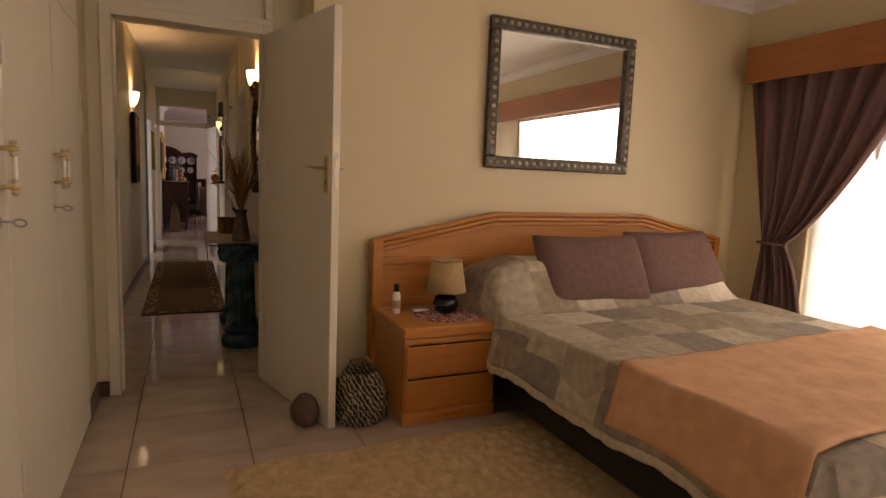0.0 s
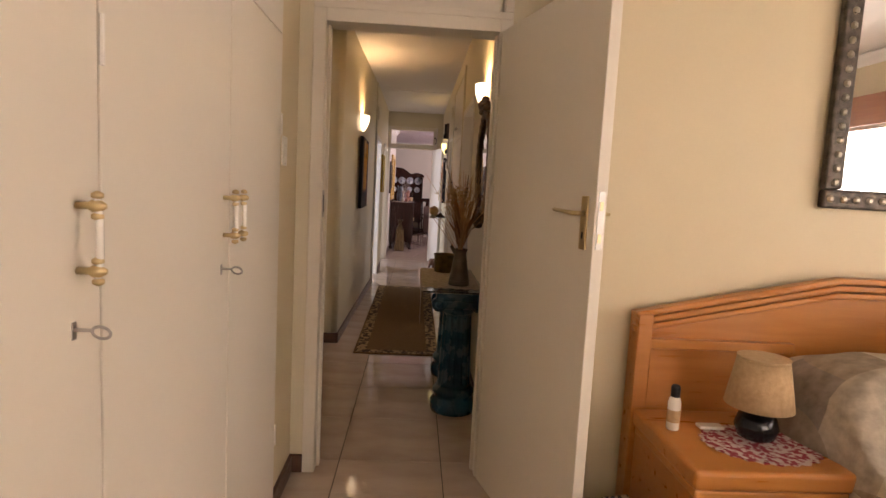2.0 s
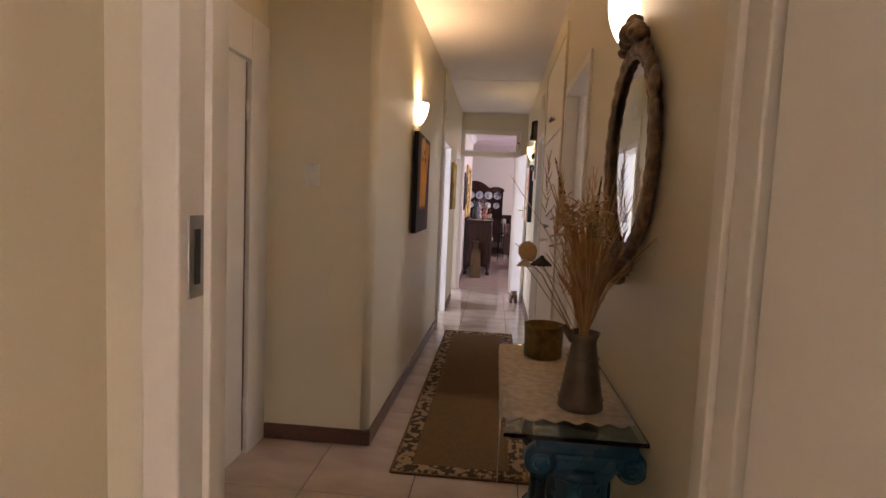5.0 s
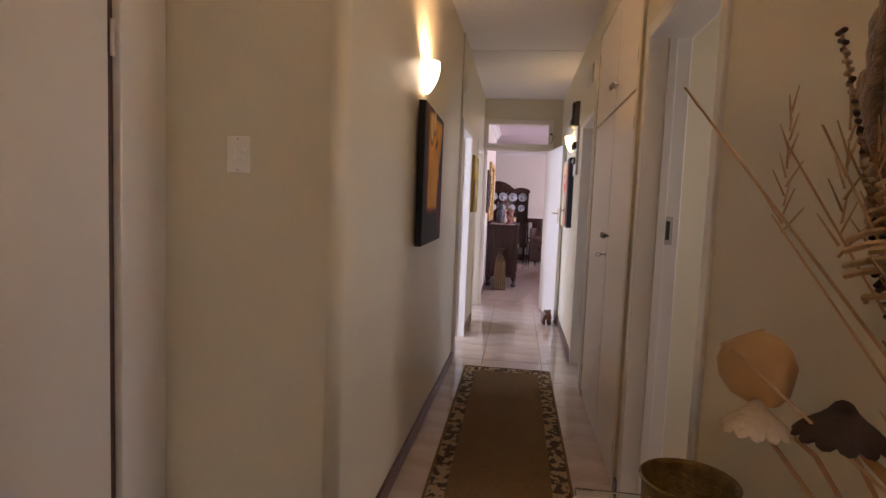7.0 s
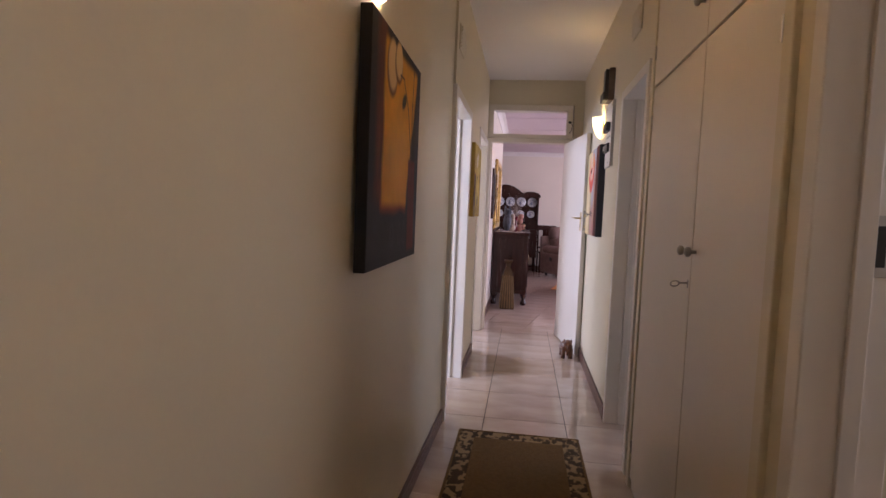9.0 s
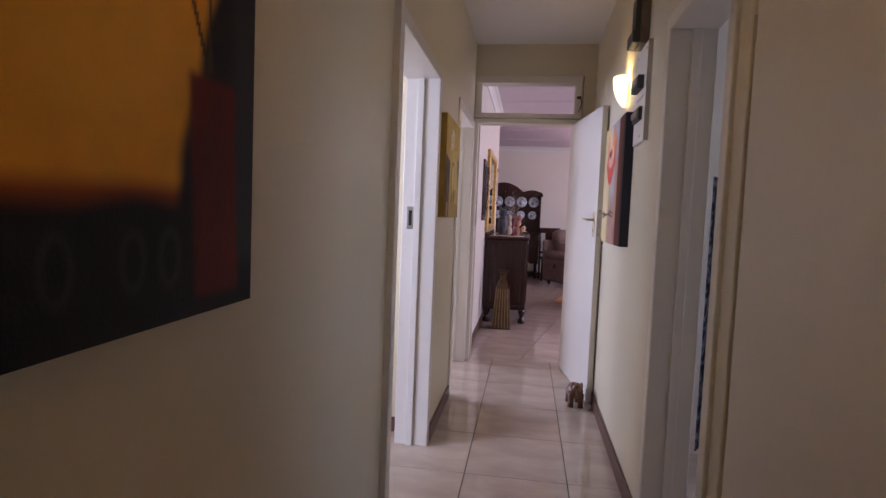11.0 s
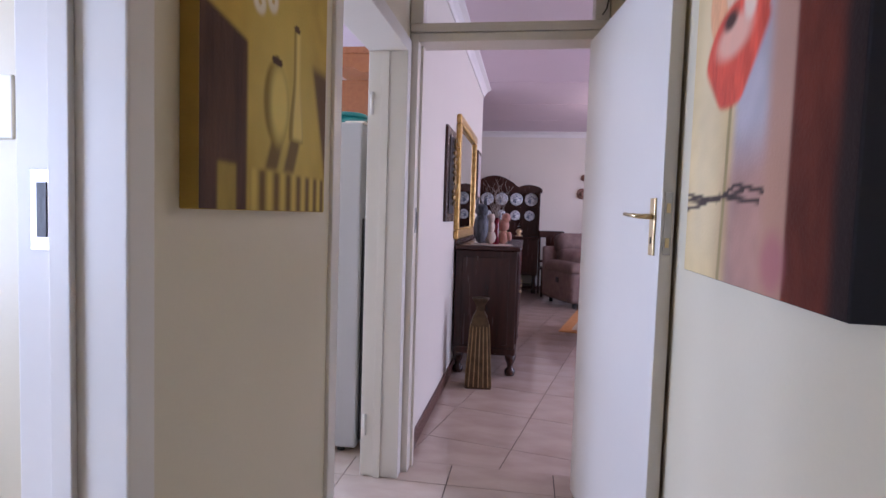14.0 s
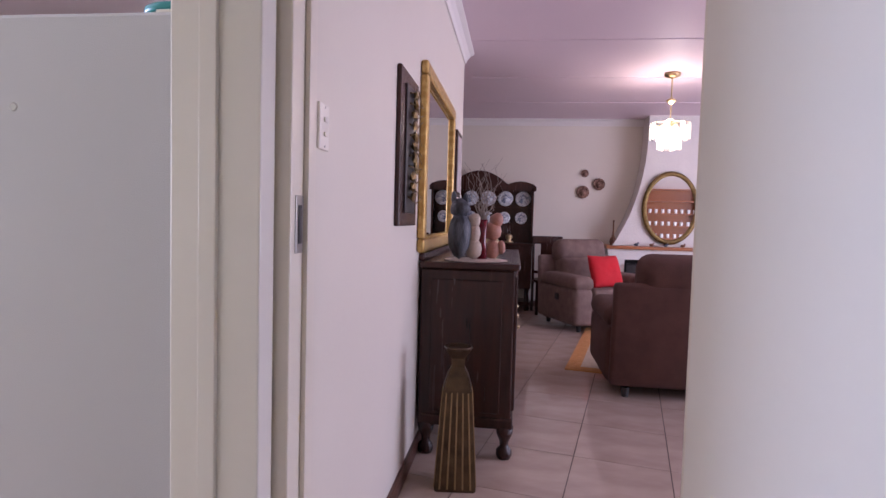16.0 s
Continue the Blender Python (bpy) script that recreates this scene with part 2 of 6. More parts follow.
def torus_ring(rx, rz, r, at=(0, 0, 0), n=48, k=8, wave=0, amp=0.0, bm=None):
    """An oval ring in the x, z plane."""
    own = bmesh.new()
    rings = []
    for i in range(n):
        a = 2 * math.pi * i / n
        rr = r * (1 + amp * math.sin(wave * a))
        c = Vector((rx * math.cos(a), 0, rz * math.sin(a)))
        out = Vector((math.cos(a), 0, math.sin(a)))
        rings.append([own.verts.new(c + rr * (math.cos(2 * math.pi * q / k) * out + math.sin(2 * math.pi * q / k) * Vector((0, 0.6, 0)))) for q in range(k)])
    for i in range(n):
        a, b = rings[i], rings[(i + 1) % n]
        for q in range(k):
            own.faces.new((a[q], a[(q + 1) % k], b[(q + 1) % k], b[q]))
    bmesh.ops.recalc_face_normals(own, faces=own.faces[:])
    bmesh.ops.translate(own, vec=at, verts=own.verts)
    return join(bm, own)


def oval_disc(rx, rz, at=(0, 0, 0), n=48, depth=0.006):
    return prism_at([(rx * math.cos(2 * math.pi * i / n), rz * math.sin(2 * math.pi * i / n)) for i in range(n)], depth, at)


def prism_at(outline, depth, at):
    b = prism(outline, depth)
    bmesh.ops.translate(b, vec=at, verts=b.verts)
    return b


def part(name, bm, mat, parent=None, label="", smooth=False):
    me = bpy.data.meshes.new(name)
    bm.to_mesh(me)
    bm.free()
    me.materials.append(mat)
    if smooth:
        for p in me.polygons:
            p.use_smooth = True
    ob = new(name, me)
    ob.parent = parent
    if label:
        ob["label"] = label
    return ob


def thing(name, at, rz, label, category, group=""):
    ob = new(name)
    ob.empty_display_size = 0.05
    ob.matrix_basis = pose(*at, 0, 0, rz)
    return tagged(ob, label, category, group)


def structure(name, bm, mat, label="", smooth=False):
    return tagged(part(name, bm, mat, None, "", smooth), label or name.replace("_", " "), name.split("_")[0], "", "structure")


ZC = 2.70


def wall_along_y(name, x0, x1, y0, y1, openings, mat, label, top=ZC):
    """openings: (y0, y1, z0, z1)."""
    bm = bmesh.new()
    y = y0
    for a, b, c, d in sorted(openings):
        if a > y:
            span(x0, x1, y, a, 0, top, bm=bm)
        if c > 0:
            span(x0, x1, a, b, 0, c, bm=bm)
        if d < top:
            span(x0, x1, a, b, d, top, bm=bm)
        y = b
    if y < y1:
        span(x0, x1, y, y1, 0, top, bm=bm)
    return structure(name, bm, mat, label)


def wall_along_x(name, x0, x1, y0, y1, openings, mat, label, top=ZC):
    bm = bmesh.new()
    x = x0
    for a, b, c, d in sorted(openings):
        if a > x:
            span(x, a, y0, y1, 0, top, bm=bm)
        if c > 0:
            span(a, b, y0, y1, 0, c, bm=bm)
        if d < top:
            span(a, b, y0, y1, d, top, bm=bm)
        x = b
    if x < x1:
        span(x, x1, y0, y1, 0, top, bm=bm)
    return structure(name, bm, mat, label)


# ---------- the shell ----------
wall_along_y("wall_passage_left", -0.16, 0.0, 7.90, 14.66, [(7.90, 8.89, 0, 2.03), (9.68, 10.70, 0, 2.05)], CREAM, "cream painted passage wall")


def lean(y):
    """The first stretch of the passage wall runs slightly out of line."""
    return -0.060 + 0.045 * (y - 4.966) / 2.934


wb = bmesh.new()
RC = 0.045
for y0_, y1_ in ((4.966 + RC, 7.90),):
    foot = [(-0.16, 4.966), (lean(y0_) - RC, 4.966)] + [(lean(y0_) - RC + RC * math.sin(a), 4.966 + RC - RC * math.cos(a)) for a in (0.26, 0.52, 0.79, 1.05, 1.31)] + [(lean(y0_), y0_), (lean(y1_), y1_), (-0.16, y1_)]
    low = [wb.verts.new((x, y, 0)) for x, y in foot]
    top = [wb.verts.new((x, y, ZC)) for x, y in foot]
    wb.faces.new(low[::-1]), wb.faces.new(top)
    for k in range(len(foot)):
        f_ = wb.faces.new((low[k], low[(k + 1) % len(foot)], top[(k + 1) % len(foot)], top[k]))
        f_.smooth = 1 <= k <= 6
structure("wall_passage_corner", wb, CREAM, "cream painted passage wall with a rounded corner")
wall_along_x("wall_recess", -0.85, -0.16, 4.966, 5.086, [], CREAM, "cream painted wall facing the bedroom door")
wall_along_y("wall_recess_left", -0.775, -0.655, 2.90, 4.966, [(3.78, 4.96, 0, 2.20)], CREAM, "cream painted recess wall")
wall_along_x("wall_bedroom_door", -0.82, 1.12, 2.78, 2.90, [(0.09, 0.95, 0, 2.50)], CREAM, "cream painted wall round the bedroom door")
wall_along_y("wall_passage_right", 1.0, 1.15, 2.90, 10.72, [(4.84, 5.82, 0, 2.10), (5.95, 7.32, 0.0, 2.52), (7.42, 8.19, 0, 2.05)], CREAM, "cream painted passage wall")
wall_along_x("wall_passage_end", 0.0, 1.12, 10.72, 10.84, [(0.002, 0.90, 0, 2.44)], CREAM, "olive cream wall round the end door")
wall_along_x("wall_bed", 1.12, 4.6, 2.46, 2.60, [], BEDWALL, "beige painted wall behind the bed")
wall_along_y("wall_niche_right", 1.12, 1.22, 2.60, 2.78, [], BEDWALL, "beige painted side of the door niche")
wall_along_y("wall_niche_left", -0.10, 0.03, 2.405, 2.78, [], BEDWALL, "beige painted side of the door niche")
wall_along_y("wall_bedroom_window", 4.45, 4.60, -2.7, 2.46, [(-0.9, 1.85, 0.25, 2.12)], BEDWALL, "beige painted window wall")
wall_along_x("wall_bedroom_back", -0.6, 4.6, -2.85, -2.7, [(1.0, 4.1, 0.85, 2.05)], BEDWALL, "beige painted back wall with a window")
wall_along_y("wall_bedroom_left", -0.72, -0.60, -2.85, 2.78, [], BEDWALL, "beige wall behind the cupboards")
# rooms at the side
wall_along_x("wall_side_room", -3.2, -0.12, 9.0, 9.12, [], CREAM, "cream wall of the side room")
wall_along_x("wall_side_room_back", -3.2, -0.85, 5.0, 5.12, [], CREAM, "cream wall of the side room")
wall_along_y("wall_side_room_window", -3.32, -3.2, 5.0, 9.12, [(6.5, 8.3, 0.75, 2.1)], CREAM, "window wall of the side room")
wall_along_y("wall_kitchen_window", -3.62, -3.5, 9.12, 14.66, [(10.4, 12.4, 0.9, 2.1)], PALE, "window wall of the kitchen")
wall_along_x("wall_kitchen_back", -3.62, -0.16, 14.54, 14.66, [], PALE, "pale kitchen wall")
wall_along_x("wall_right_room", 1.12, 3.5, 9.4, 9.52, [], PALE, "pale wall of the room across the passage")
wall_along_x("wall_right_room_near", 1.12, 3.5, 7.1, 7.22, [], PALE, "pale wall of the room across the passage")
# unseen wall, its opening added to go with the fill lamp
wall_along_y("wall_right_room_window", 3.5, 3.62, 7.1, 9.52, [(7.6, 8.8, 0.9, 2.1)], PALE, "unseen wall of the room across the passage with an added opening")
wall_along_x("wall_bathroom_far", 1.12, 2.8, 5.92, 6.04, [], CREAM, "cream bathroom wall")
wall_along_x("wall_bathroom_near", 1.12, 2.8, 3.9, 4.02, [], CREAM, "cream bathroom wall")
# out of view; the opening is made up to suit the bathroom fill
wall_along_y("wall_bathroom_window", 2.8, 2.92, 3.9, 6.04, [(5.2, 5.9, 1.3, 2.1)], CREAM, "unseen bathroom wall with an added opening")
# living room
wall_along_x("wall_living_far", -4.0, 6.1, 17.9, 18.02, [], PALE, "pale living room wall")
wall_along_y("wall_living_window", 6.0, 6.12, 10.72, 18.02, [(11.4, 15.8, 0.3, 2.25)], PALE, "living room window wall")
wall_along_x("wall_living_near", 1.12, 6.1, 10.72, 10.84, [], PALE, "pale living room wall")
wall_along_y("wall_living_left", -4.0, -3.88, 14.66, 18.02, [], PALE, "pale living room wall")
structure("wall_living_skin", span(0.0, 0.004, 10.84, 14.664, 0, ZC), PALE, "pale lilac white living room wall")

cb = span(-0.9, 1.2, 2.78, 10.84, ZC, ZC + 0.08)
span(0.0, 1.0, 8.41, 8.44, ZC - 0.006, ZC, 0.002, cb)
span(0.0, 1.0, 5.0, 5.03, ZC - 0.006, ZC, 0.002, cb)
structure("ceiling_passage", cb, CEIL, "white board ceiling with cover strips")
cb = span(-0.72, 4.6, -2.85, 2.78, ZC, ZC + 0.08)
structure("ceiling_bedroom", cb, CEIL, "white bedroom ceiling")
cb = span(-4.0, 6.12, 10.84, 18.02, ZC, ZC + 0.08)
for yy in (11.9, 13.1, 14.3, 15.5, 16.7):
    span(0.0, 6.0, yy, yy + 0.03, ZC - 0.006, ZC, 0.002, cb)
structure("ceiling_living", cb, CEILPINK, "lilac tinted board ceiling with cover strips")
structure("ceiling_side_rooms", span(-3.62, -0.9, 4.9, 10.84, ZC, ZC + 0.08), CEIL, "white ceiling")
structure("ceiling_side_rooms_right", span(1.2, 3.62, 3.8, 10.72, ZC, ZC + 0.08), CEIL, "white ceiling")


def cornice(name, a, b, inward):
    """A cove from a to b, on the side that inward points to."""
    a, b, w = Vector((*a, 0)), Vector((*b, 0)), Vector((*inward, 0))
    prof = [(0, ZC), (0.085, ZC), (0.085, ZC - 0.012), (0.05, ZC - 0.03), (0.025, ZC - 0.06), (0.012, ZC - 0.09), (0, ZC - 0.09)]
    bm = bmesh.new()
    ends = [[bm.verts.new(p + w * d + Vector((0, 0, z - 0.001))) for d, z in prof] for p in (a, b)]
    n = len(prof)
    for i in range(n):
        bm.faces.new((ends[0][i], ends[0][(i + 1) % n], ends[1][(i + 1) % n], ends[1][i]))
    bm.faces.new(ends[0]), bm.faces.new(ends[1][::-1])
    bmesh.ops.recalc_face_normals(bm, faces=bm.faces[:])
    return structure(name, bm, CEIL, "white coved cornice")


cornice("cornice_living", (-3.88, 17.9), (6.0, 17.9), (0, -1))
cornice("cornice_living", (0.004, 10.85), (0.004, 14.66), (1, 0))
cornice("cornice_bedroom", (1.22, 2.46), (4.45, 2.46), (0, -1))
cornice("cornice_bedroom", (4.45, -2.7), (4.45, 2.46), (-1, 0))
cornice("cornice_bedroom", (0.05, -2.7), (4.45, -2.7), (0, 1))


def skirting(pts, h=0.085, t=0.014):
    """Runs of (x0, x1, y0, y1)."""
    for x0, x1, y0, y1 in pts:
        structure("baseboard", span(x0, x1, y0, y1, 0.0, h, 0.004), SKIRT, "dark brown wooden skirting board")


S = 0.016
skirting([(0, S, 8.89, 9.68), (-0.64, -0.075, 4.966 - S, 4.966), (1.0 - S, 1.0, 2.9, 4.84), (1.0 - S, 1.0, 5.82, 5.90),
          (1.0 - S, 1.0, 8.19, 10.72), (0.004, 0.004 + S, 10.84, 14.66), (0.03, 0.03 + S, 2.405, 2.76), (0.03, 0.09, 2.78 - S, 2.78),
          (-3.2, -0.12, 9.0 - S, 9.0), (-3.8, 6.0, 17.9 - S, 17.9), (1.22, 4.45, 2.46 - S, 2.46), (1.12, 2.8, 5.92 - S, 5.92)])

sk = span(0, S, 4.966, 7.90, 0.0, 0.085, 0.004)
for v in sk.verts:
    v.co.x += lean(v.co.y)
structure("baseboard", sk, SKIRT, "dark brown wooden skirting board")
structure("baseboard", span(-0.077, lean(4.966) + S, 4.966 - S, 4.985, 0.0, 0.085, 0.007), SKIRT, "dark brown wooden skirting board")


# ---------- doors ----------
def lever_handle(parent, x, y, z, side, reach, mat=BRASS):
    """A lock plate on a leaf's face; side: which way along y it stands off; reach: which way the lever points along x."""
    h = part("handle", span(x - 0.019, x + 0.019, min(y, y + side * 0.006), max(y, y + side * 0.006), z - 0.095, z + 0.075, 0.002), mat, parent, "brass lever handle on a long plate")
    part("lever", tube([(x, y + side * 0.006, z + 0.02), (x, y + side * 0.045, z + 0.02), (x + reach * 0.03, y + side * 0.052, z + 0.022), (x + reach * 0.11, y + side * 0.052, z + 0.026)], 0.008, 0.006, 8), mat, h, "", True)
    part("keyhole", span(x - 0.004, x + 0.004, y + side * 0.006, y + side * 0.0075, z - 0.06, z - 0.04), BLACK, h)
    return h


def door_leaf(parent, w, h, mat, hinge, angle, knob=1.2, name="leaf"):
    """A leaf that turns about hinge (local x, y), its width along its own +x."""
    leaf = part(name, span(0, w, -0.02, 0.02, 0.008, h, 0.003), mat, parent)
    leaf.matrix_basis = pose(hinge[0], hinge[1], 0, 0, 0, angle)
    for side in (-1, 1):
        lever_handle(leaf, w - 0.055, 0.02 * side, knob, side, -1)
    edge = part("lock_face", span(w - 0.001, w + 0.002, -0.011, 0.011, knob - 0.09, knob + 0.09), STEEL, leaf, "steel lock face")
    for dz in (-0.055, -0.01, 0.045):
        part("bolt", span(w + 0.001, w + 0.004, -0.006, 0.006, knob + dz - 0.014, knob + dz + 0.014, 0.001), BRASS, leaf) if dz != -0.01 else None
    return leaf


def door_frame(name, m, w, h, depth, mat, label, lip=0.012, jamb=0.055):
    """A lined opening w wide (outer), centred walls at local y 0..depth; local x along the opening."""
    root = thing(name, (0, 0, 0), 0, label, "door")
    root.matrix_basis = m
    tagged(root, kind="structure")
    for x0 in (0, w - jamb):
        part("jamb", span(x0, x0 + jamb, -lip, depth + lip, 0, h, 0.004), mat, root)
    part("head", span(jamb, w - jamb, -lip, depth + lip, h - jamb, h, 0.004), mat, root)
    part("stop", span(jamb, jamb + 0.012, depth * 0.45, depth * 0.45 + 0.035, 0, h - jamb, 0.002), mat, root)
    part("stop", span(w - jamb - 0.012, w - jamb, depth * 0.45, depth * 0.45 + 0.035, 0, h - jamb, 0.002), mat, root)
    return root


def strike(parent, x, y, z, out):
    s = part("strike_plate", span(min(x, x + out * 0.003), max(x, x + out * 0.003), y - 0.02, y + 0.02, z - 0.06, z + 0.06, 0.001), STEEL, parent, "steel strike plate")
    part("strike_hole", span(min(x, x + out * 0.0045), max(x, x + out * 0.0045), y - 0.008, y + 0.008, z - 0.04, z + 0.04), BLACK, s)


# bedroom door: frame with a fanlight over it, leaf open into the bedroom
d = door_frame("door_1", pose(0.09, 2.78, 0), 0.86, 2.09, 0.12, DOORPAINT, "cream painted bedroom door standing open into the room")
for z0, z1 in ((2.09, 2.12), (2.45, 2.50)):
    part("fanlight_rail", span(0, 0.86, -0.012, 0.132, z0, z1, 0.004), DOORPAINT, d)
for x0 in (0, 0.82):
    part("fanlight_stile", span(x0, x0 + 0.04, -0.012, 0.132, 2.12, 2.45, 0.004), DOORPAINT, d)
part("fanlight_panel", span(0.04, 0.82, 0.05, 0.062, 2.12, 2.45), DOORPAINT, d, "painted fanlight panel")
door_leaf(d, 0.82, 2.03, DOORPAINT, (0.83, -0.03), -75.0, 1.27)
strike(d, 0.055, 0.03, 1.25, 1)

# recess door, closed, hinged by the corner
d = door_frame("door_2", pose(-0.655, 3.78, 0, 0, 0, 90), 1.18, 2.20, 0.12, WHITE, "white painted closed door in the passage recess", 0.012, 0.21)
leaf = door_leaf(d, 0.73, 1.985, WHITE, (0.950, 0.03), 180, 1.2)
# brown strip set in the hinge gap to paint its shade
part("draught_strip", span(0.951, 0.9695, 0.012, 0.05, 0.02, 1.98), SKIRT, d, "brown strip that paints the shade in the hinge gap")
for o in list(leaf.children_recursive):
    bpy.data.objects.remove(o)
for z in (0.25, 1.75):
    part("hinge", lathe([(0.007, -0.05), (0.007, 0.05)], 10, (0.960, 0.004, z)), WHITE, d, "painted butt hinge", True)

# side room doorway on the left
d = door_frame("door_3", pose(0.0, 7.90, 0, 0, 0, 90), 0.99, 2.03, 0.16, WHITE, "white painted doorway to the side room", 0.012, 0.06)
strike(d, 0.93, 0.125, 1.24, -1)
leaf = door_leaf(d, 0.80, 1.95, WHITE, (0.07, 0.20), 95, 1.2)
# kitchen doorway
d = door_frame("door_4", pose(0.0, 9.68, 0, 0, 0, 90), 1.02, 2.05, 0.16, WHITE, "white painted doorway to the kitchen", 0.012, 0.065)
for z in (0.25, 1.75):
    part("hinge", lathe([(0.007, -0.05), (0.007, 0.05)], 10, (0.948, 0.15, z)), WHITE, d, "steel butt hinge", True)
# bathroom doorway on the right
d = door_frame("door_5", pose(1.0, 5.82, 0, 0, 0, -90), 0.98, 2.10, 0.15, WHITE, "white painted bathroom doorway")
strike(d, 0.055, 0.115, 1.25, 1)
leaf = door_leaf(d, 0.76, 2.03, WHITE, (0.90, 0.19), 92, 1.2)
# doorway across the passage
d = door_frame("door_6", pose(1.0, 8.19, 0, 0, 0, -90), 0.77, 2.05, 0.15, WHITE, "white painted doorway with its leaf open inwards", 0.012, 0.055)
leaf = door_leaf(d, 0.64, 1.97, WHITE, (0.085, 0.195), 84, 1.2)

# end door with a fanlight, leaf back along the right wall
d = door_frame("door_7", pose(0.002, 10.72, 0), 0.898, 2.085, 0.12, DOORPAINT, "white painted door open against the passage wall", 0.012, 0.04)
strike(d, 0.04, 0.03, 1.22, 1)
for z0, z1 in ((2.09, 2.13), (2.38, 2.44)):
    part("fanlight_rail", span(0, 0.89, -0.012, 0.132, z0, z1, 0.004), DOORPAINT, d)
for x0 in (0, 0.83):
    part("fanlight_stile", span(x0, x0 + 0.06, -0.012, 0.132, 2.13, 2.38, 0.004), DOORPAINT, d)
g = part("pane", span(0.06, 0.83, 0.05, 0.055, 2.13, 2.38), GLASS, d, "clear fanlight pane")
g.visible_shadow = False
leaf = door_leaf(d, 0.905, 2.03, WHITE, (0.832, -0.03), -81.2, 1.245)
for o in [o for o in leaf.children if o.name.startswith("handle") and o.data.vertices[0].co.y > 0]:
    for q in list(o.children) + [o]:
        bpy.data.objects.remove(q)
part("catch", lathe([(0.0, -0.012), (0.018, -0.008), (0.018, 0.008), (0.0, 0.012)], 12, (0.86, -0.03, 2.26)), BLACK, d, "dark fanlight catch", True)
part("catch_arm", tube([(0.86, -0.03, 2.26), (0.885, -0.04, 2.23), (0.875, -0.03, 2.17), (0.86, -0.015, 2.15)], 0.004), BLACK, d)

# ---------- bedroom ----------
def cupboard_handle(parent, y, x=0.052):
    h = part("handle", tube([(x + 0.03, y, 1.175), (x + 0.034, y, 1.21), (x + 0.034, y, 1.27), (x + 0.03, y, 1.305)], 0.006, 0.006, 8), PORCELAIN, parent, "white and brass bar handle", True)
    for z in (1.19, 1.29):
        part("post", lathe([(0.006, 0), (0.006, 0.018), (0.010, 0.024), (0.010, 0.034), (0.004, 0.044)], 12, (x, y, z), turn=pose(0, 0, 0, 0, 90, 0)), BRASS, h, "", True)
        for dz in (-0.016, 0.016):
            part("bead", lathe([(0.002, -0.007), (0.009, -0.003), (0.009, 0.003), (0.002, 0.007)], 12, (x + 0.031, y, z + dz)), BRASS, h, "", True)


def key_in(parent, x, y, z, mat=STEEL, out=1):
    k = part("key", tube([(x, y, z), (x + out * 0.03, y, z)], 0.0035, 0.003, 6), mat, parent, "small steel key in its lock")
    bow = torus_ring(0.014, 0.009, 0.0025, n=16, k=6)
    bow.transform(pose(x + out * 0.042, y, z - 0.003, 0, 12 * out, 0))
    part("bow", bow, mat, k)
    part("escutcheon", span(min(x, x + out * 0.002), max(x, x + out * 0.002), y - 0.006, y + 0.006, z - 0.016, z + 0.012, 0.001), mat, k)


def bedroom_cupboard(y0, y1, handle, has_key):
    c = thing("built_in_cupboard", (0, 0, 0), 0, "cream painted built-in cupboard with plain flush doors", "cupboard", "bedroom built-in cupboards")
    part("body", span(-0.60, 0.028, y0, y1, 0.0, ZC - 0.002), DOORPAINT, c)
    d = part("door", span(0.03, 0.05, y0 + 0.0015, y1 - 0.0015, 0.03, 1.872, 0.002), DOORPAINT, c)
    u = part("upper_door", span(0.03, 0.05, y0 + 0.0015, y1 - 0.0015, 1.875, 2.66, 0.002), DOORPAINT, c)
    cupboard_handle(d, handle)
    if has_key:
        key_in(d, 0.05, handle - 0.01, 1.10)
    for z in (0.35, 1.55):
        part("hinge", lathe([(0.005, -0.04), (0.005, 0.04)], 8, (0.052, y1 - 0.004 if handle < (y0 + y1) / 2 else y0 + 0.004, z)), WHITE, d)
    return c


bedroom_cupboard(1.83, 2.40, 1.848, False)
bedroom_cupboard(1.19, 1.826, 1.775, True)
bedroom_cupboard(0.55, 1.186, 1.12, True)
bedroom_cupboard(-0.09, 0.546, -0.05, False)
bedroom_cupboard(-0.73, -0.094, -0.77 + 0.6, False)
bedroom_cupboard(-1.37, -0.734, -1.33, False)


def switch_plate(at, rz, w, h, rockers, label):
    """Plate in the local x, z plane, facing local -y."""
    s = thing("light_switch", at, rz, label, "light switch")
    part("plate", span(-w / 2, w / 2, -0.008, 0, -h / 2, h / 2, 0.003), SWITCH, s)
    for rx, rz_ in rockers:
        part("rocker", span(rx - 0.009, rx + 0.009, -0.013, -0.008, rz_ - 0.006, rz_ + 0.006, 0.002), SWITCH, s)
    for z in (-h * 0.42, h * 0.42):
        part("screw", lathe([(0.003, 0), (0.003, 0.001)], 8, (0, -0.0085, z), turn=pose(0, 0, 0, 90)), STEEL, s)
    return s


FOUR = [(-0.017, 0.012), (0.017, 0.012), (-0.017, -0.012), (0.017, -0.012)]
switch_plate((0.03, 2.53, 1.46), 90, 0.07, 0.115, [(0, 0.02), (0, 0), (0, -0.02)], "ivory three gang light switch on the beige wall")
switch_plate((-0.40, 4.966, 1.455), 0, 0.075, 0.115, FOUR, "white four gang light switch on the cream wall")
switch_plate((-0.38, 9.0, 1.42), 0, 0.075, 0.115, [(0, 0)], "ivory single light switch in the side room")
switch_plate((1.50, 5.92, 1.45), 0, 0.075, 0.115, [(0, 0)], "ivory single light switch on the bathroom wall")
switch_plate((0.004, 10.99, 1.46), 90, 0.07, 0.115, [(0, 0.018), (0, -0.018)], "white two gang light switch on the living room wall")

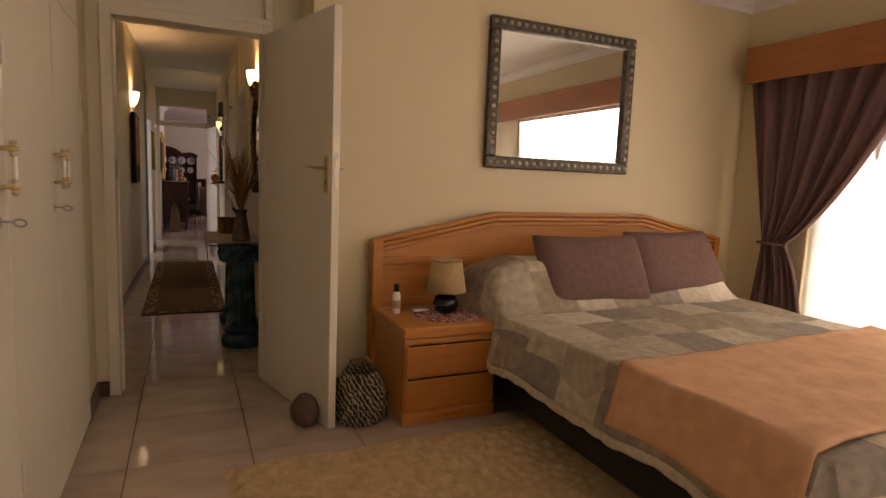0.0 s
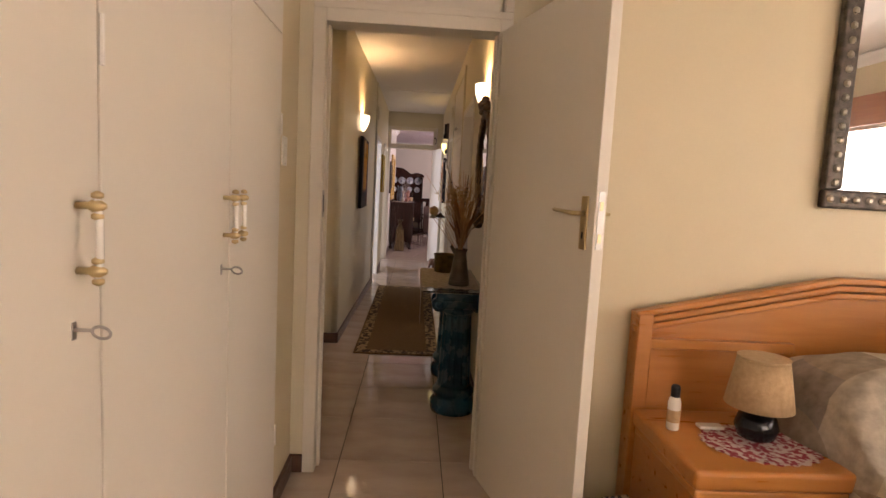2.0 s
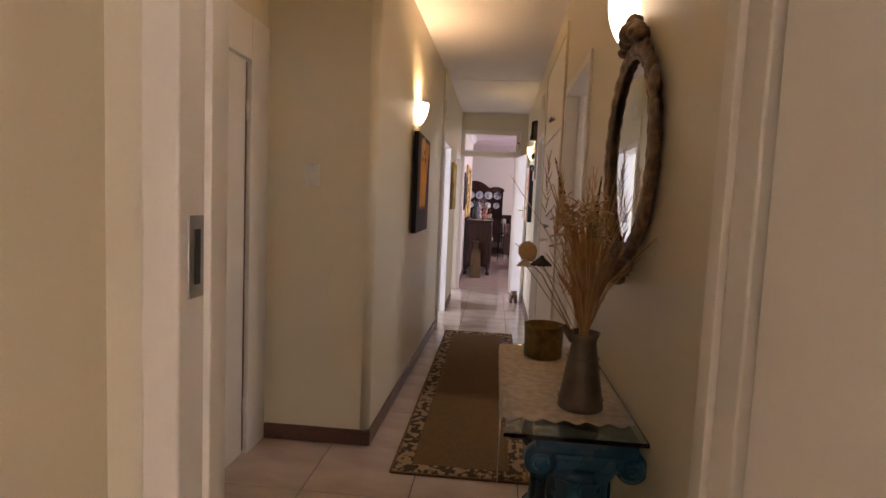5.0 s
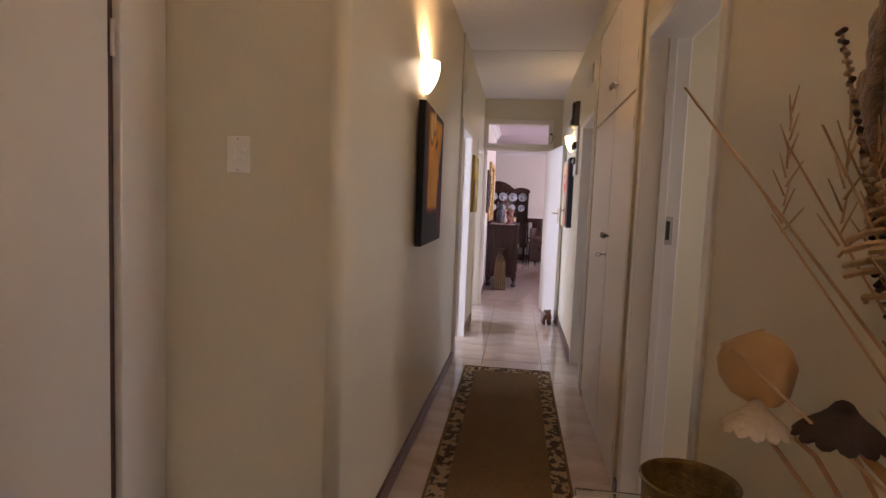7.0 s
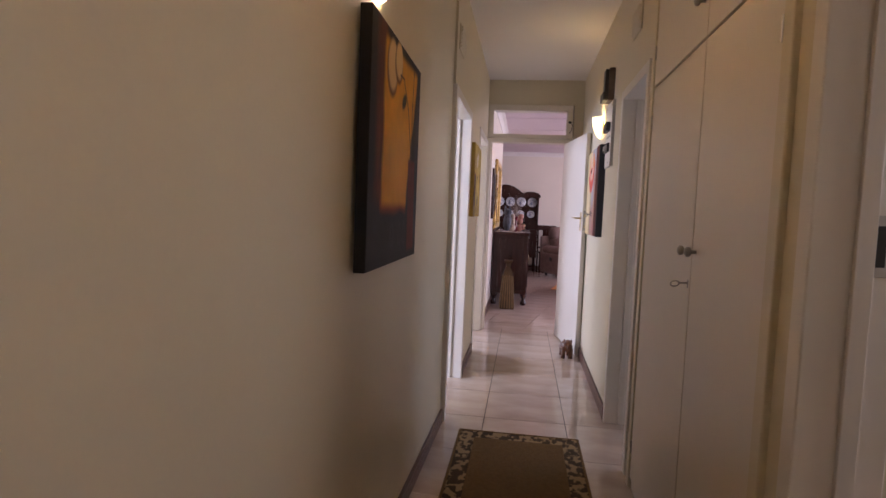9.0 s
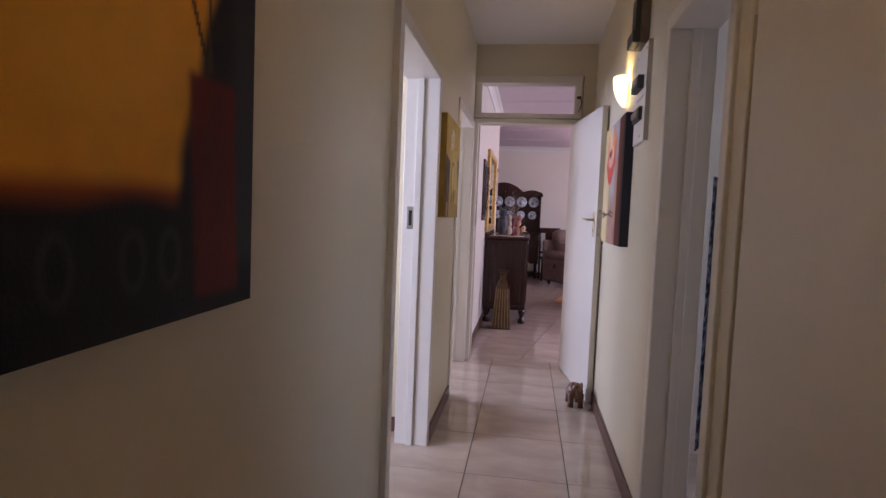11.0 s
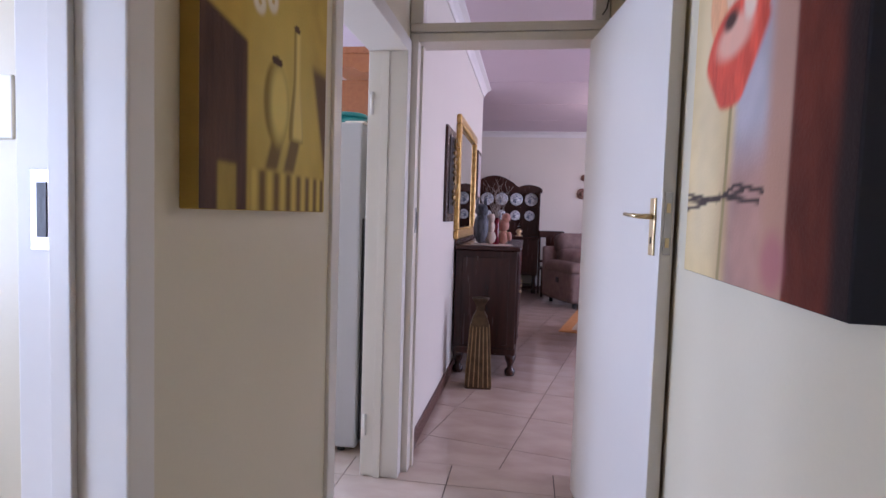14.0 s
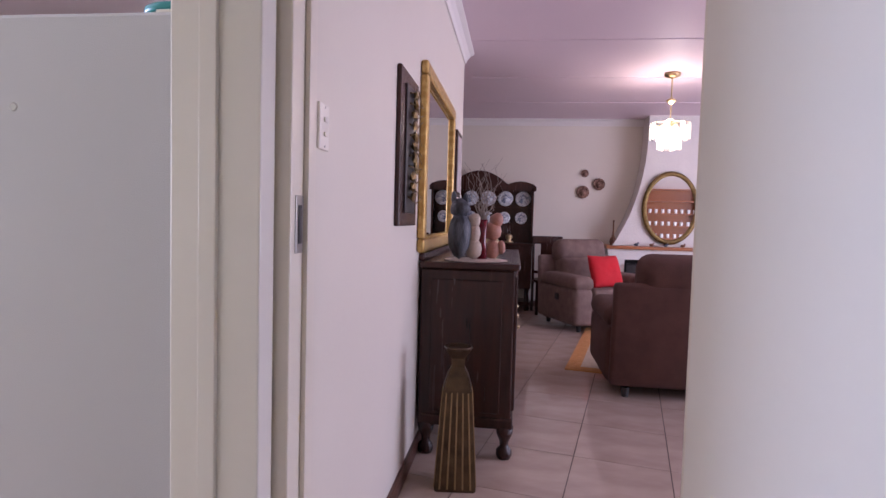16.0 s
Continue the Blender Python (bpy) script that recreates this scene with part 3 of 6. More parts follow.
# headboard with two night stand backs
hb = thing("headboard", (0, 0, 0), 0, "honey oak veneered headboard with a raised angled top", "headboard")
out = [(1.45, 0.02), (1.45, 0.90), (2.25, 1.065), (3.45, 1.065), (4.22, 0.90), (4.22, 0.02)]
b = prism(out, 0.04)
b.transform(pose(0, 2.40, 0))
part("panel", b, OAK, hb)
for k, (lift, off) in enumerate(((0.0, 0.0), (-0.03, 0.012), (-0.06, 0.02))):
    pts = [(1.45, 2.385 + off * 0.5, 0.895 + lift), (2.25, 2.385 + off * 0.5, 1.062 + lift), (3.45, 2.385 + off * 0.5, 1.062 + lift), (4.22, 2.385 + off * 0.5, 0.895 + lift)]
    bm = bmesh.new()
    for p, q in zip(pts, pts[1:]):
        d_ = Vector(q) - Vector(p)
        bm_box((d_.length + 0.012, 0.05, 0.026), (Vector(p) + Vector(q)) / 2, 0.008, 2, pose(0, 0, 0, 0, -math.degrees(math.atan2(d_.z, d_.x)), 0), bm)
    part("moulding", bm, OAK, hb)
part("side_post", span(1.45, 1.51, 2.355, 2.42, 0.02, 0.90, 0.006), OAK, hb)
part("side_post", span(4.16, 4.22, 2.355, 2.42, 0.02, 0.90, 0.006), OAK, hb)
part("rail", span(1.51, 2.1, 2.37, 2.42, 0.76, 0.80, 0.005), OAK, hb)

ns = thing("nightstand", (1.735, 2.11, 0), 0, "honey oak bedside cabinet with two drawers", "nightstand")
part("body", span(-0.262, 0.262, -0.235, 0.255, 0.0, 0.46, 0.006), OAKV, ns)
part("top", span(-0.275, 0.275, -0.255, 0.255, 0.455, 0.52, 0.014, seg=3), OAK, ns)
part("moulding", span(-0.268, 0.268, -0.248, 0.25, 0.425, 0.455, 0.008), OAK, ns)
part("plinth", span(-0.268, 0.268, -0.25, 0.25, 0.004, 0.07, 0.008), OAKV, ns)
for z0, z1 in ((0.08, 0.245), (0.258, 0.42)):
    dr = part("drawer", span(-0.255, 0.255, -0.252, -0.23, z0, z1, 0.008), OAKV, ns)
    # no real groove: a thin dark strip paints its shade above the drawer
    part("finger_groove", span(-0.24, 0.24, -0.2525, -0.235, z1, z1 + 0.004), DARKWOOD, dr)

lamp = thing("table_lamp", (1.79, 2.09, 0.526), 0, "small black ceramic lamp with a beige linen shade", "lamp")
part("base", lathe([(0.03, 0), (0.06, 0.015), (0.072, 0.05), (0.06, 0.09), (0.03, 0.11), (0.015, 0.12), (0.012, 0.15)], 28), GLAZE, lamp, "round black ceramic base", True)
sh = lathe([(0.112, 0.125), (0.082, 0.295)], 36)
for f in [f for f in sh.faces if len(f.verts) > 4]:
    sh.faces.remove(f)
bmesh.ops.solidify(sh, geom=sh.faces[:], thickness=0.002)
part("shade", sh, SHADE, lamp, "beige linen shade", True)
part("shade_ring", lathe([(0.083, 0.290), (0.085, 0.298), (0.081, 0.298)], 36), SHADE, lamp)

dm = thing("doily", (1.79, 2.06, 0.521), 0, "crocheted round doily with a dark red and white pattern", "doily")
DOILY = blend_material("red_white_crochet", (0.30, 0.03, 0.05), (0.62, 0.50, 0.46), 0.95, 45, 0.45, 0.55, 0.3)
b = bmesh.new()
ring = [b.verts.new(((0.19 + 0.012 * (i % 2)) * math.cos(2 * math.pi * i / 48), (0.15 + 0.012 * (i % 2)) * math.sin(2 * math.pi * i / 48), 0.0)) for i in range(48)]
f = b.faces.new(ring)
r = bmesh.ops.extrude_face_region(b, geom=[f])
bmesh.ops.translate(b, vec=(0, 0, 0.003), verts=[v for v in r["geom"] if isinstance(v, bmesh.types.BMVert)])
bmesh.ops.recalc_face_normals(b, faces=b.faces[:])
part("cloth", b, DOILY, dm)

bt = thing("lotion_bottle", (1.53, 2.17, 0.521), 0, "cream plastic bottle with a black cap", "bottle")
part("bottle", lathe([(0.020, 0), (0.023, 0.006), (0.023, 0.10), (0.018, 0.118), (0.012, 0.122)], 20), PORCELAIN, bt, "", True)
part("cap", lathe([(0.016, 0.122), (0.016, 0.158), (0.013, 0.164)], 20), BLACK, bt, "black cap", True)
part("label_band", lathe([(0.0235, 0.03), (0.0235, 0.075)], 20), SHADE, bt)
part("phone", span(1.63, 1.72, 2.16, 2.20, 0.525, 0.537, 0.003), PORCELAIN, None)
tagged(bpy.data.objects["phone"], "small white remote lying on the doily", "remote")
bpy.data.objects["phone"].name = "remote_control"

# bed
QUILT = bpy.data.materials.new("patchwork_quilt_cloth")
QUILT.use_nodes = True
n_, l_ = QUILT.node_tree.nodes, QUILT.node_tree.links
tc, sn, wn_, cr, b_ = n_.new("ShaderNodeTexCoord"), n_.new("ShaderNodeVectorMath"), n_.new("ShaderNodeTexWhiteNoise"), n_.new("ShaderNodeValToRGB"), n_["Principled BSDF"]
sn.operation = "SNAP"
sn.inputs[1].default_value = (0.26, 0.26, 0.30)
off = n_.new("ShaderNodeVectorMath")
off.operation = "ADD"
off.inputs[1].default_value = (0.11, 0.05, 0.13)
l_.new(tc.outputs["Object"], off.inputs[0])
l_.new(off.outputs[0], sn.inputs[0])
l_.new(sn.outputs[0], wn_.inputs["Vector"])
cr.color_ramp.interpolation = "CONSTANT"
cr.color_ramp.elements[0].color = (0.34, 0.28, 0.21, 1)
cr.color_ramp.elements[1].position, cr.color_ramp.elements[1].color = 0.3, (0.43, 0.37, 0.29, 1)
for p, c in ((0.5, (0.52, 0.46, 0.36, 1)), (0.7, (0.27, 0.235, 0.20, 1)), (0.84, (0.64, 0.58, 0.48, 1))):
    e = cr.color_ramp.elements.new(p)
    e.color = c
l_.new(wn_.outputs["Value"], cr.inputs[0])
ns1, mx = n_.new("ShaderNodeTexNoise"), n_.new("ShaderNodeMix")
ns1.inputs["Scale"].default_value, ns1.inputs["Detail"].default_value = 22, 6
l_.new(tc.outputs["Object"], ns1.inputs["Vector"])
mx.data_type, mx.blend_type = "RGBA", "OVERLAY"
mx.inputs[0].default_value = 0.55
l_.new(cr.outputs[0], mx.inputs[6])
l_.new(ns1.outputs[0], mx.inputs[7])
l_.new(mx.outputs[2], b_.inputs["Base Color"])
b_.inputs["Roughness"].default_value = 0.9
bp_ = n_.new("ShaderNodeBump")
bp_.inputs["Strength"].default_value, bp_.inputs["Distance"].default_value = 0.6, 0.01
l_.new(ns1.outputs[0], bp_.inputs["Height"])
l_.new(bp_.outputs[0], b_.inputs["Normal"])

bed = thing("bed", (0, 0, 0), 0, "double bed with a dark base and mattress", "bed")
BX0, BX1, BY0, BY1, BZ = 2.02, 3.72, 0.16, 2.36, 0.57
part("base", span(BX0 + 0.05, BX1 - 0.05, BY0 + 0.05, BY1, 0.06, 0.30, 0.02), BLACK, bed, "black cloth covered base")
part("mattress", span(BX0 + 0.02, BX1 - 0.02, BY0 + 0.02, BY1, 0.30, BZ - 0.03, 0.04, seg=3), PORCELAIN, bed)
for x in (BX0 + 0.12, BX1 - 0.12):
    for y in (BY0 + 0.12, BY1 - 0.12):
        part("leg", lathe([(0.03, 0), (0.03, 0.06)], 12, (x, y, 0)), BLACK, bed)


def quilt_at(u, v, lift=0.0, drop=0.28):
    """u across from one hem to the other, v from the foot hem to the head."""
    w, ln = BX1 - BX0 + 2 * drop, BY1 - BY0 + drop
    s, t = u * w - drop, v * ln - drop
    over_l, over_r, over_f = max(0, -s), max(0, s - (BX1 - BX0)), max(0, -t)
    x = BX0 + min(max(s, 0), BX1 - BX0)
    y = BY0 + max(t, 0)
    down = max(over_l, over_r, over_f)
    wob = noise.noise(Vector((x * 2.3, y * 2.3, u * 3)))
    fine = noise.noise(Vector((x * 8, y * 8, 3.3)))
    z = BZ + 0.012 * wob + 0.004 * fine - max(0, down - 0.03) * 0.985
    push = (0.03 + 0.10 * min(1, down / drop)) * (1 if down > 0 else 0)
    ripple = 0.022 * math.sin(y * 9 + 2 * wob) * min(1, down / 0.2)
    hem = 0.022 * math.sin(y * 7.5 + x * 7.5) * (down / drop)
    if over_l >= max(over_r, over_f) and over_l > 0:
        x -= push * 0.7 + ripple
    elif over_r >= over_f and over_r > 0:
        x += push * 0.7 + ripple
    elif over_f > 0:
        y -= push * 0.7 + 0.022 * math.sin(x * 9)
    # the hump of the bolster towards the head
    head = min(1.0, max(0.0, (t - 1.62) / 0.22))
    head = head * head * (3 - 2 * head)
    side = min(1.0, max(0.0, (s + 0.02) / 0.22)) * min(1.0, max(0.0, (BX1 - BX0 + 0.02 - s) / 0.22))
    z += 0.26 * head * math.sqrt(max(0, side)) * (1 if t < 2.05 else max(0.55, 1 - (t - 2.05) * 1.6)) + 0.10 * head * (1 - side) * (1 if down < 0.2 else 0.4)
    return (x, y, z + hem + lift)


q = thing("quilt", (0, 0, 0), 0, "grey and beige patchwork quilt draped over the bed", "quilt")
part("cloth", sheet(quilt_at, 120, 110, 0.012), QUILT, q, "", True)
HEM = blend_material("cream_scalloped_hem", (0.50, 0.43, 0.33), (0.64, 0.57, 0.46), 0.9, 40, 0.35, 0.65, 0.2)


def hem_at(edge):
    """A scalloped strip that hangs from one edge of the quilt."""
    def fn(u, v):
        x, y, z = edge(v)
        return (x, y, z - u * (0.034 + 0.008 * abs(math.sin(v * 60))))
    return fn


for edge in (lambda v: quilt_at(0.0, v), lambda v: quilt_at(1.0, v), lambda v: quilt_at(v, 0.0)):
    part("hem", sheet(hem_at(edge), 3, 160, 0.004), HEM, q, "cream scalloped hem", True)


def blanket_at(u, v):
    drop = 0.34
    w = BX1 - BX0 + 2 * drop
    return quilt_at((u * w) / w, (0.27 + 0.04 + v * 0.74 + 0.12 * (u - 0.3)) / (BY1 - BY0 + 0.27), 0.022 + 0.004 * math.sin(40 * u + 9 * v), 0.27)


bl = thing("throw_blanket", (0, 0, 0), 0, "peach fleece blanket folded across the bed", "blanket")
part("cloth", sheet(blanket_at, 90, 30, 0.012), PEACH, bl, "", True)


def pillow(at, rx, rz, w, h, t, mat, label, group="", name="pillow"):
    p = thing(name, at, 0, label, name, group)
    p.matrix_basis = pose(*at, rx, 0, rz)

    def skin(sign):
        def fn(u, v):
            a, b = 2 * u - 1, 2 * v - 1
            edge = (1 - a ** 4) * (1 - b ** 4)
            pinch = 1 - 0.07 * (1 - abs(a)) * b * b - 0.0
            x = a * w / 2 * (1 - 0.05 * (1 - b * b) * 0)
            return (x * (1 - 0.03 * (1 - abs(b)) * 0), sign * t / 2 * max(0, edge) ** 0.55 + 0.006 * noise.noise(Vector((a * 3, b * 3, sign))) * edge, b * h / 2 * pinch)
        return fn
    bm = sheet(skin(1), 28, 22)
    join(bm, sheet(skin(-1), 28, 22))
    bmesh.ops.remove_doubles(bm, verts=bm.verts[:], dist=0.0005)
    bmesh.ops.recalc_face_normals(bm, faces=bm.faces[:])
    part("cover", bm, mat, p, "", True)
    return p


pillow((2.69, 1.96, 0.765), -28, -3, 0.74, 0.44, 0.17, MAUVE, "mauve brown cotton pillow leaning on the bedhead", "pillows on the bed")
pillow((3.38, 1.99, 0.79), -30, 4, 0.76, 0.44, 0.17, MAUVE, "mauve brown cotton pillow leaning on the bedhead", "pillows on the bed")

# wall mirror over the bed
SILVERED = blend_material("antique_silver_frame", (0.055, 0.045, 0.035), (0.12, 0.10, 0.08), 0.35, 30, 0.4, 0.6, 0.2, None, 5, 0.5)
BOSS = material("pale_silver_boss", (0.42, 0.38, 0.30), 0.3, 0.2, 40, 0.1, 100, 0.7)
wm = thing("wall_mirror", (2.74, 2.455, 1.805), 0, "large mirror in a dark frame studded with silver bosses", "mirror")
W, H = 1.13, 0.915
for sx, sz, dx, dz in ((W, 0.075, 0, H / 2 - 0.037), (W, 0.075, 0, -H / 2 + 0.037), (0.075, H - 0.15, W / 2 - 0.037, 0), (0.075, H - 0.15, -W / 2 + 0.037, 0)):
    fr = part("frame_bar", bm_box((sx, 0.04, sz), (dx, -0.02, dz), 0.012, 3), SILVERED, wm)
    nb = int(max(sx, sz) / 0.052)
    for i in range(nb):
        o = (i + 0.5) / nb - 0.5
        part("boss", bm_box((0.028, 0.018, 0.028), (dx + (o * sx if sx > sz else 0), -0.042, dz + (o * sz if sz > sx else 0)), 0.008, 1), BOSS, fr)
part("mirror_glass", span(-W / 2 + 0.07, W / 2 - 0.07, -0.012, -0.006, -H / 2 + 0.07, H / 2 - 0.07), MIRROR, wm, "clear mirror glass")

# windows, pelmets, curtains
SHEER = bpy.data.materials.new("white_sheer_net")
SHEER.use_nodes = True
sb_ = SHEER.node_tree.nodes["Principled BSDF"]
sb_.inputs["Base Color"].default_value = (0.9, 0.9, 0.88, 1)
sb_.inputs["Roughness"].default_value = 0.9
tl, mxs = SHEER.node_tree.nodes.new("ShaderNodeBsdfTranslucent"), SHEER.node_tree.nodes.new("ShaderNodeMixShader")
tl.inputs[0].default_value = (0.92, 0.92, 0.9, 1)
mxs.inputs[0].default_value = 0.6
SHEER.node_tree.links.new(sb_.outputs[0], mxs.inputs[1])
SHEER.node_tree.links.new(tl.outputs[0], mxs.inputs[2])
SHEER.node_tree.links.new(mxs.outputs[0], SHEER.node_tree.nodes["Material Output"].inputs[0])


def window(name, m, w, z0, z1, bars, label):
    """An opening along local x from 0 to w, its wall from local y 0 to 0.15."""
    r = thing(name, (0, 0, 0), 0, label, "window")
    r.matrix_basis = m
    tagged(r, kind="structure")
    t = 0.045
    for x0, x1, a, b in ((0, w, z0, z0 + t), (0, w, z1 - t, z1), (0, t, z0 + t, z1 - t), (w - t, w, z0 + t, z1 - t)):
        part("window_frame", span(x0, x1, 0.05, 0.10, a, b, 0.003), WHITE, r)
    for i in range(1, bars):
        x = w * i / bars
        part("glazing_bar", span(x - 0.015, x + 0.015, 0.055, 0.095, z0 + t, z1 - t, 0.003), WHITE, r)
    zm = z0 + (z1 - z0) * 0.7
    part("transom_bar", span(t, w - t, 0.058, 0.092, zm - 0.015, zm + 0.015, 0.003), WHITE, r)
    g = part("pane", span(t, w - t, 0.072, 0.076, z0 + t, z1 - t), GLASS, r)
    g.visible_shadow = False
    part("window_sill", span(-0.02, w + 0.02, -0.03, 0.05, z0 - 0.03, z0, 0.004), WHITE, r)
    return r


window("window_1", pose(4.45, 1.85, 0, 0, 0, -90), 2.75, 0.25, 2.12, 4, "white framed bedroom window behind net curtain")
window("window_2", pose(4.1, -2.7, 0, 0, 0, 180), 3.1, 0.85, 2.05, 4, "white framed window in the bedroom back wall")
window("window_3", pose(-3.2, 6.5, 0, 0, 0, 90), 1.8, 0.75, 2.1, 3, "white framed side room window")


def net(name, m, w, z0, z1):
    r = thing(name, (0, 0, 0), 0, "thin white net curtain over the bright window", "curtain")
    r.matrix_basis = m
    part("cloth", sheet(lambda u, v: (u * w, 0.008 * math.sin(u * w * 38) + 0.004 * math.sin(u * w * 91 + v), z0 + v * (z1 - z0)), 200, 4), SHEER, r, "", True)


net("net_curtain", pose(4.465, 1.84, 0, 0, 0, -90), 2.73, 0.26, 2.11)
net("net_curtain", pose(4.09, -2.715, 0, 0, 0, 180), 3.08, 0.86, 2.04)


def drape(m, width, z0, z1, tie, pull, label):
    """A curtain that hangs from z1, is tied in at height tie, and falls on to z0; pull: sideways gather."""
    r = thing("curtain", (0, 0, 0), 0, label, "curtain")
    r.matrix_basis = m

    def fn(u, v):
        z = z0 + v * (z1 - z0)
        k = abs(z - tie) / (z1 - tie) if z > tie else (tie - z) / max(0.01, tie - z0) * 0.35
        k = min(1.0, k)
        ww = 0.17 + (width - 0.17) * k ** 0.75 if z > tie else 0.17 + (width * 0.42 - 0.17) * min(1, k * 2.8) ** 0.6
        x = pull * (1 - min(1, k)) + u * ww
        fold = 0.028 * math.sin(u * 44) * (0.5 + 0.5 * min(1, 1.3 * k + 0.2)) + 0.012 * math.sin(u * 17 + z * 2)
        return (x, fold, z)
    part("cloth", sheet(fn, 130, 50, 0.004), CURTAIN, r, "", True)
    part("tieback", torus_ring(0.10, 0.055, 0.016, (pull + 0.085, 0, 0), n=28), CURTAIN, r).matrix_basis = pose(pull + 0.085, 0, tie, 90, 0, 0) @ pose(-(pull + 0.085), 0, 0)
    return r


drape(pose(4.34, 2.31, 0, 0, 0, -90), 1.15, 0.12, 2.10, 0.90, 0.20, "mauve brown curtain tied back beside the window")
drape(pose(0.95, -2.60, 0), 0.55, 0.12, 2.10, 0.2, 0.05, "mauve brown curtain hanging at the back window")
pm = thing("pelmet", (0, 0, 0), 0, "stained wooden pelmet box over the window", "pelmet", "wooden pelmets")
part("front_board", span(4.235, 4.255, -1.7, 2.30, 2.05, 2.30, 0.004), PELMET, pm)
part("top_board", span(4.255, 4.449, -1.7, 2.30, 2.28, 2.30), PELMET, pm)
part("end_board", span(4.255, 4.449, 2.28, 2.30, 2.05, 2.28), PELMET, pm)
pm = thing("pelmet", (0, 0, 0), 0, "stained wooden pelmet box over the back window", "pelmet", "wooden pelmets")
part("front_board", span(0.4, 4.2, -2.52, -2.50, 2.02, 2.26, 0.004), PELMET, pm)
part("top_board", span(0.4, 4.2, -2.699, -2.52, 2.24, 2.26), PELMET, pm)
part("end_board", span(0.4, 0.42, -2.699, -2.52, 2.02, 2.24), PELMET, pm)


def wall_vent(at, rz):
    v = thing("wall_vent", at, rz, "cream painted louvred air vent in the wall", "vent", "wall vents")
    part("frame", span(-0.12, 0.12, -0.008, 0, -0.075, 0.075, 0.003), CREAM, v)
    for i in range(6):
        part("slat", bm_box((0.2, 0.004, 0.016), (0, -0.012, -0.055 + i * 0.022), 0.0, 1, pose(0, 0, 0, 35)), CREAM, v)


wall_vent((2.2, -2.7, 2.42), 180)
wall_vent((1.0, 7.85, 2.36), -90)
wall_vent((0.0, 8.1, 2.33), 90)

# woven basket, door stop, shaggy rug
BASKET = bpy.data.materials.new("black_cream_weave")
BASKET.use_nodes = True
n_, l_ = BASKET.node_tree.nodes, BASKET.node_tree.links
tc, wv, cr = n_.new("ShaderNodeTexCoord"), n_.new("ShaderNodeTexWave"), n_.new("ShaderNodeValToRGB")
mp_ = n_.new("ShaderNodeMapping")
mp_.inputs["Rotation"].default_value = (0.5, 0.5, 0.3)
l_.new(tc.outputs["Object"], mp_.inputs[0])
l_.new(mp_.outputs[0], wv.inputs["Vector"])
wv.inputs["Scale"].default_value, wv.inputs["Distortion"].default_value, wv.inputs["Detail Scale"].default_value = 15, 6, 3
cr.color_ramp.elements[0].position, cr.color_ramp.elements[1].position = 0.62, 0.70
cr.color_ramp.elements[0].color, cr.color_ramp.elements[1].color = (0.012, 0.011, 0.01, 1), (0.34, 0.27, 0.17, 1)
l_.new(wv.outputs[0], cr.inputs[0])
l_.new(cr.outputs[0], n_["Principled BSDF"].inputs["Base Color"])
n_["Principled BSDF"].inputs["Roughness"].default_value = 0.8
bk = thing("woven_basket", (1.30, 2.04, 0), 0, "black and cream woven bag standing by the nightstand", "basket")
part("body", lathe([(0.08, 0), (0.125, 0.01), (0.135, 0.09), (0.125, 0.18), (0.095, 0.25), (0.085, 0.27), (0.075, 0.255), (0.10, 0.17)], 24), BASKET, bk, "", True)
part("strap", tube([(-0.09, 0, 0.24), (-0.05, 0, 0.32), (0.03, 0, 0.33), (0.085, 0, 0.25)], 0.008), BASKET, bk)
for i in range(12):
    a = 2 * math.pi * i / 12
    part("weave_band", tube([(0.138 * math.cos(a + k * 0.08), 0.138 * math.sin(a + k * 0.08), 0.02 + 0.03 * k) for k in range(5)], 0.005), BASKET, bk)


def tortoise_stop(at, rz, name, label, mat, s=1.0):
    """A small carved animal: one plain mesh."""
    bm = bmesh.new()
    for r, c, sc in ((0.05, (0, 0, 0.085), (1.0, 1.5, 0.95)), (0.03, (0, -0.085, 0.125), (1, 1, 1.05)), (0.013, (0, -0.122, 0.105), (1, 1, 1.8)), (0.018, (0.026, -0.07, 0.135), (0.5, 0.7, 1.2)), (0.018, (-0.026, -0.07, 0.135), (0.5, 0.7, 1.2))):
        own = bmesh.new()
        bmesh.ops.create_icosphere(own, subdivisions=2, radius=r * s)
        bmesh.ops.scale(own, vec=sc, verts=own.verts)
        bmesh.ops.translate(own, vec=Vector(c) * s, verts=own.verts)
        join(bm, own)
    for x in (-0.028, 0.028):
        for y in (-0.05, 0.05):
            lathe([(0.018 * s, 0), (0.016 * s, 0.03 * s), (0.02 * s, 0.08 * s)], 10, (x * s, y * s, 0), bm=bm)
    ob = part(name, bm, mat, None, "", True)
    ob.matrix_basis = pose(*at, 0, 0, rz)
    tagged(ob, label, "figurine")


CARVED = blend_material("carved_brown_wood", (0.09, 0.035, 0.015), (0.22, 0.09, 0.04), 0.35, 20, 0.35, 0.65, 0.2)
STOP = blend_material("brown_stone", (0.07, 0.035, 0.022), (0.13, 0.065, 0.04), 0.55, 25, 0.3, 0.7, 0.3)
ds = bmesh.new()
bmesh.ops.create_icosphere(ds, subdivisions=3, radius=0.085)
for v in ds.verts:
    v.co.z = max(v.co.z, -0.07)
    v.co *= 1 + 0.12 * noise.noise(v.co * 14)
bmesh.ops.scale(ds, vec=(0.85, 0.9, 1.05), verts=ds.verts)
low = min(v.co.z for v in ds.verts)
bmesh.ops.translate(ds, vec=(0, 0, -low), verts=ds.verts)
o = part("door_stop", ds, STOP, None, "", True)
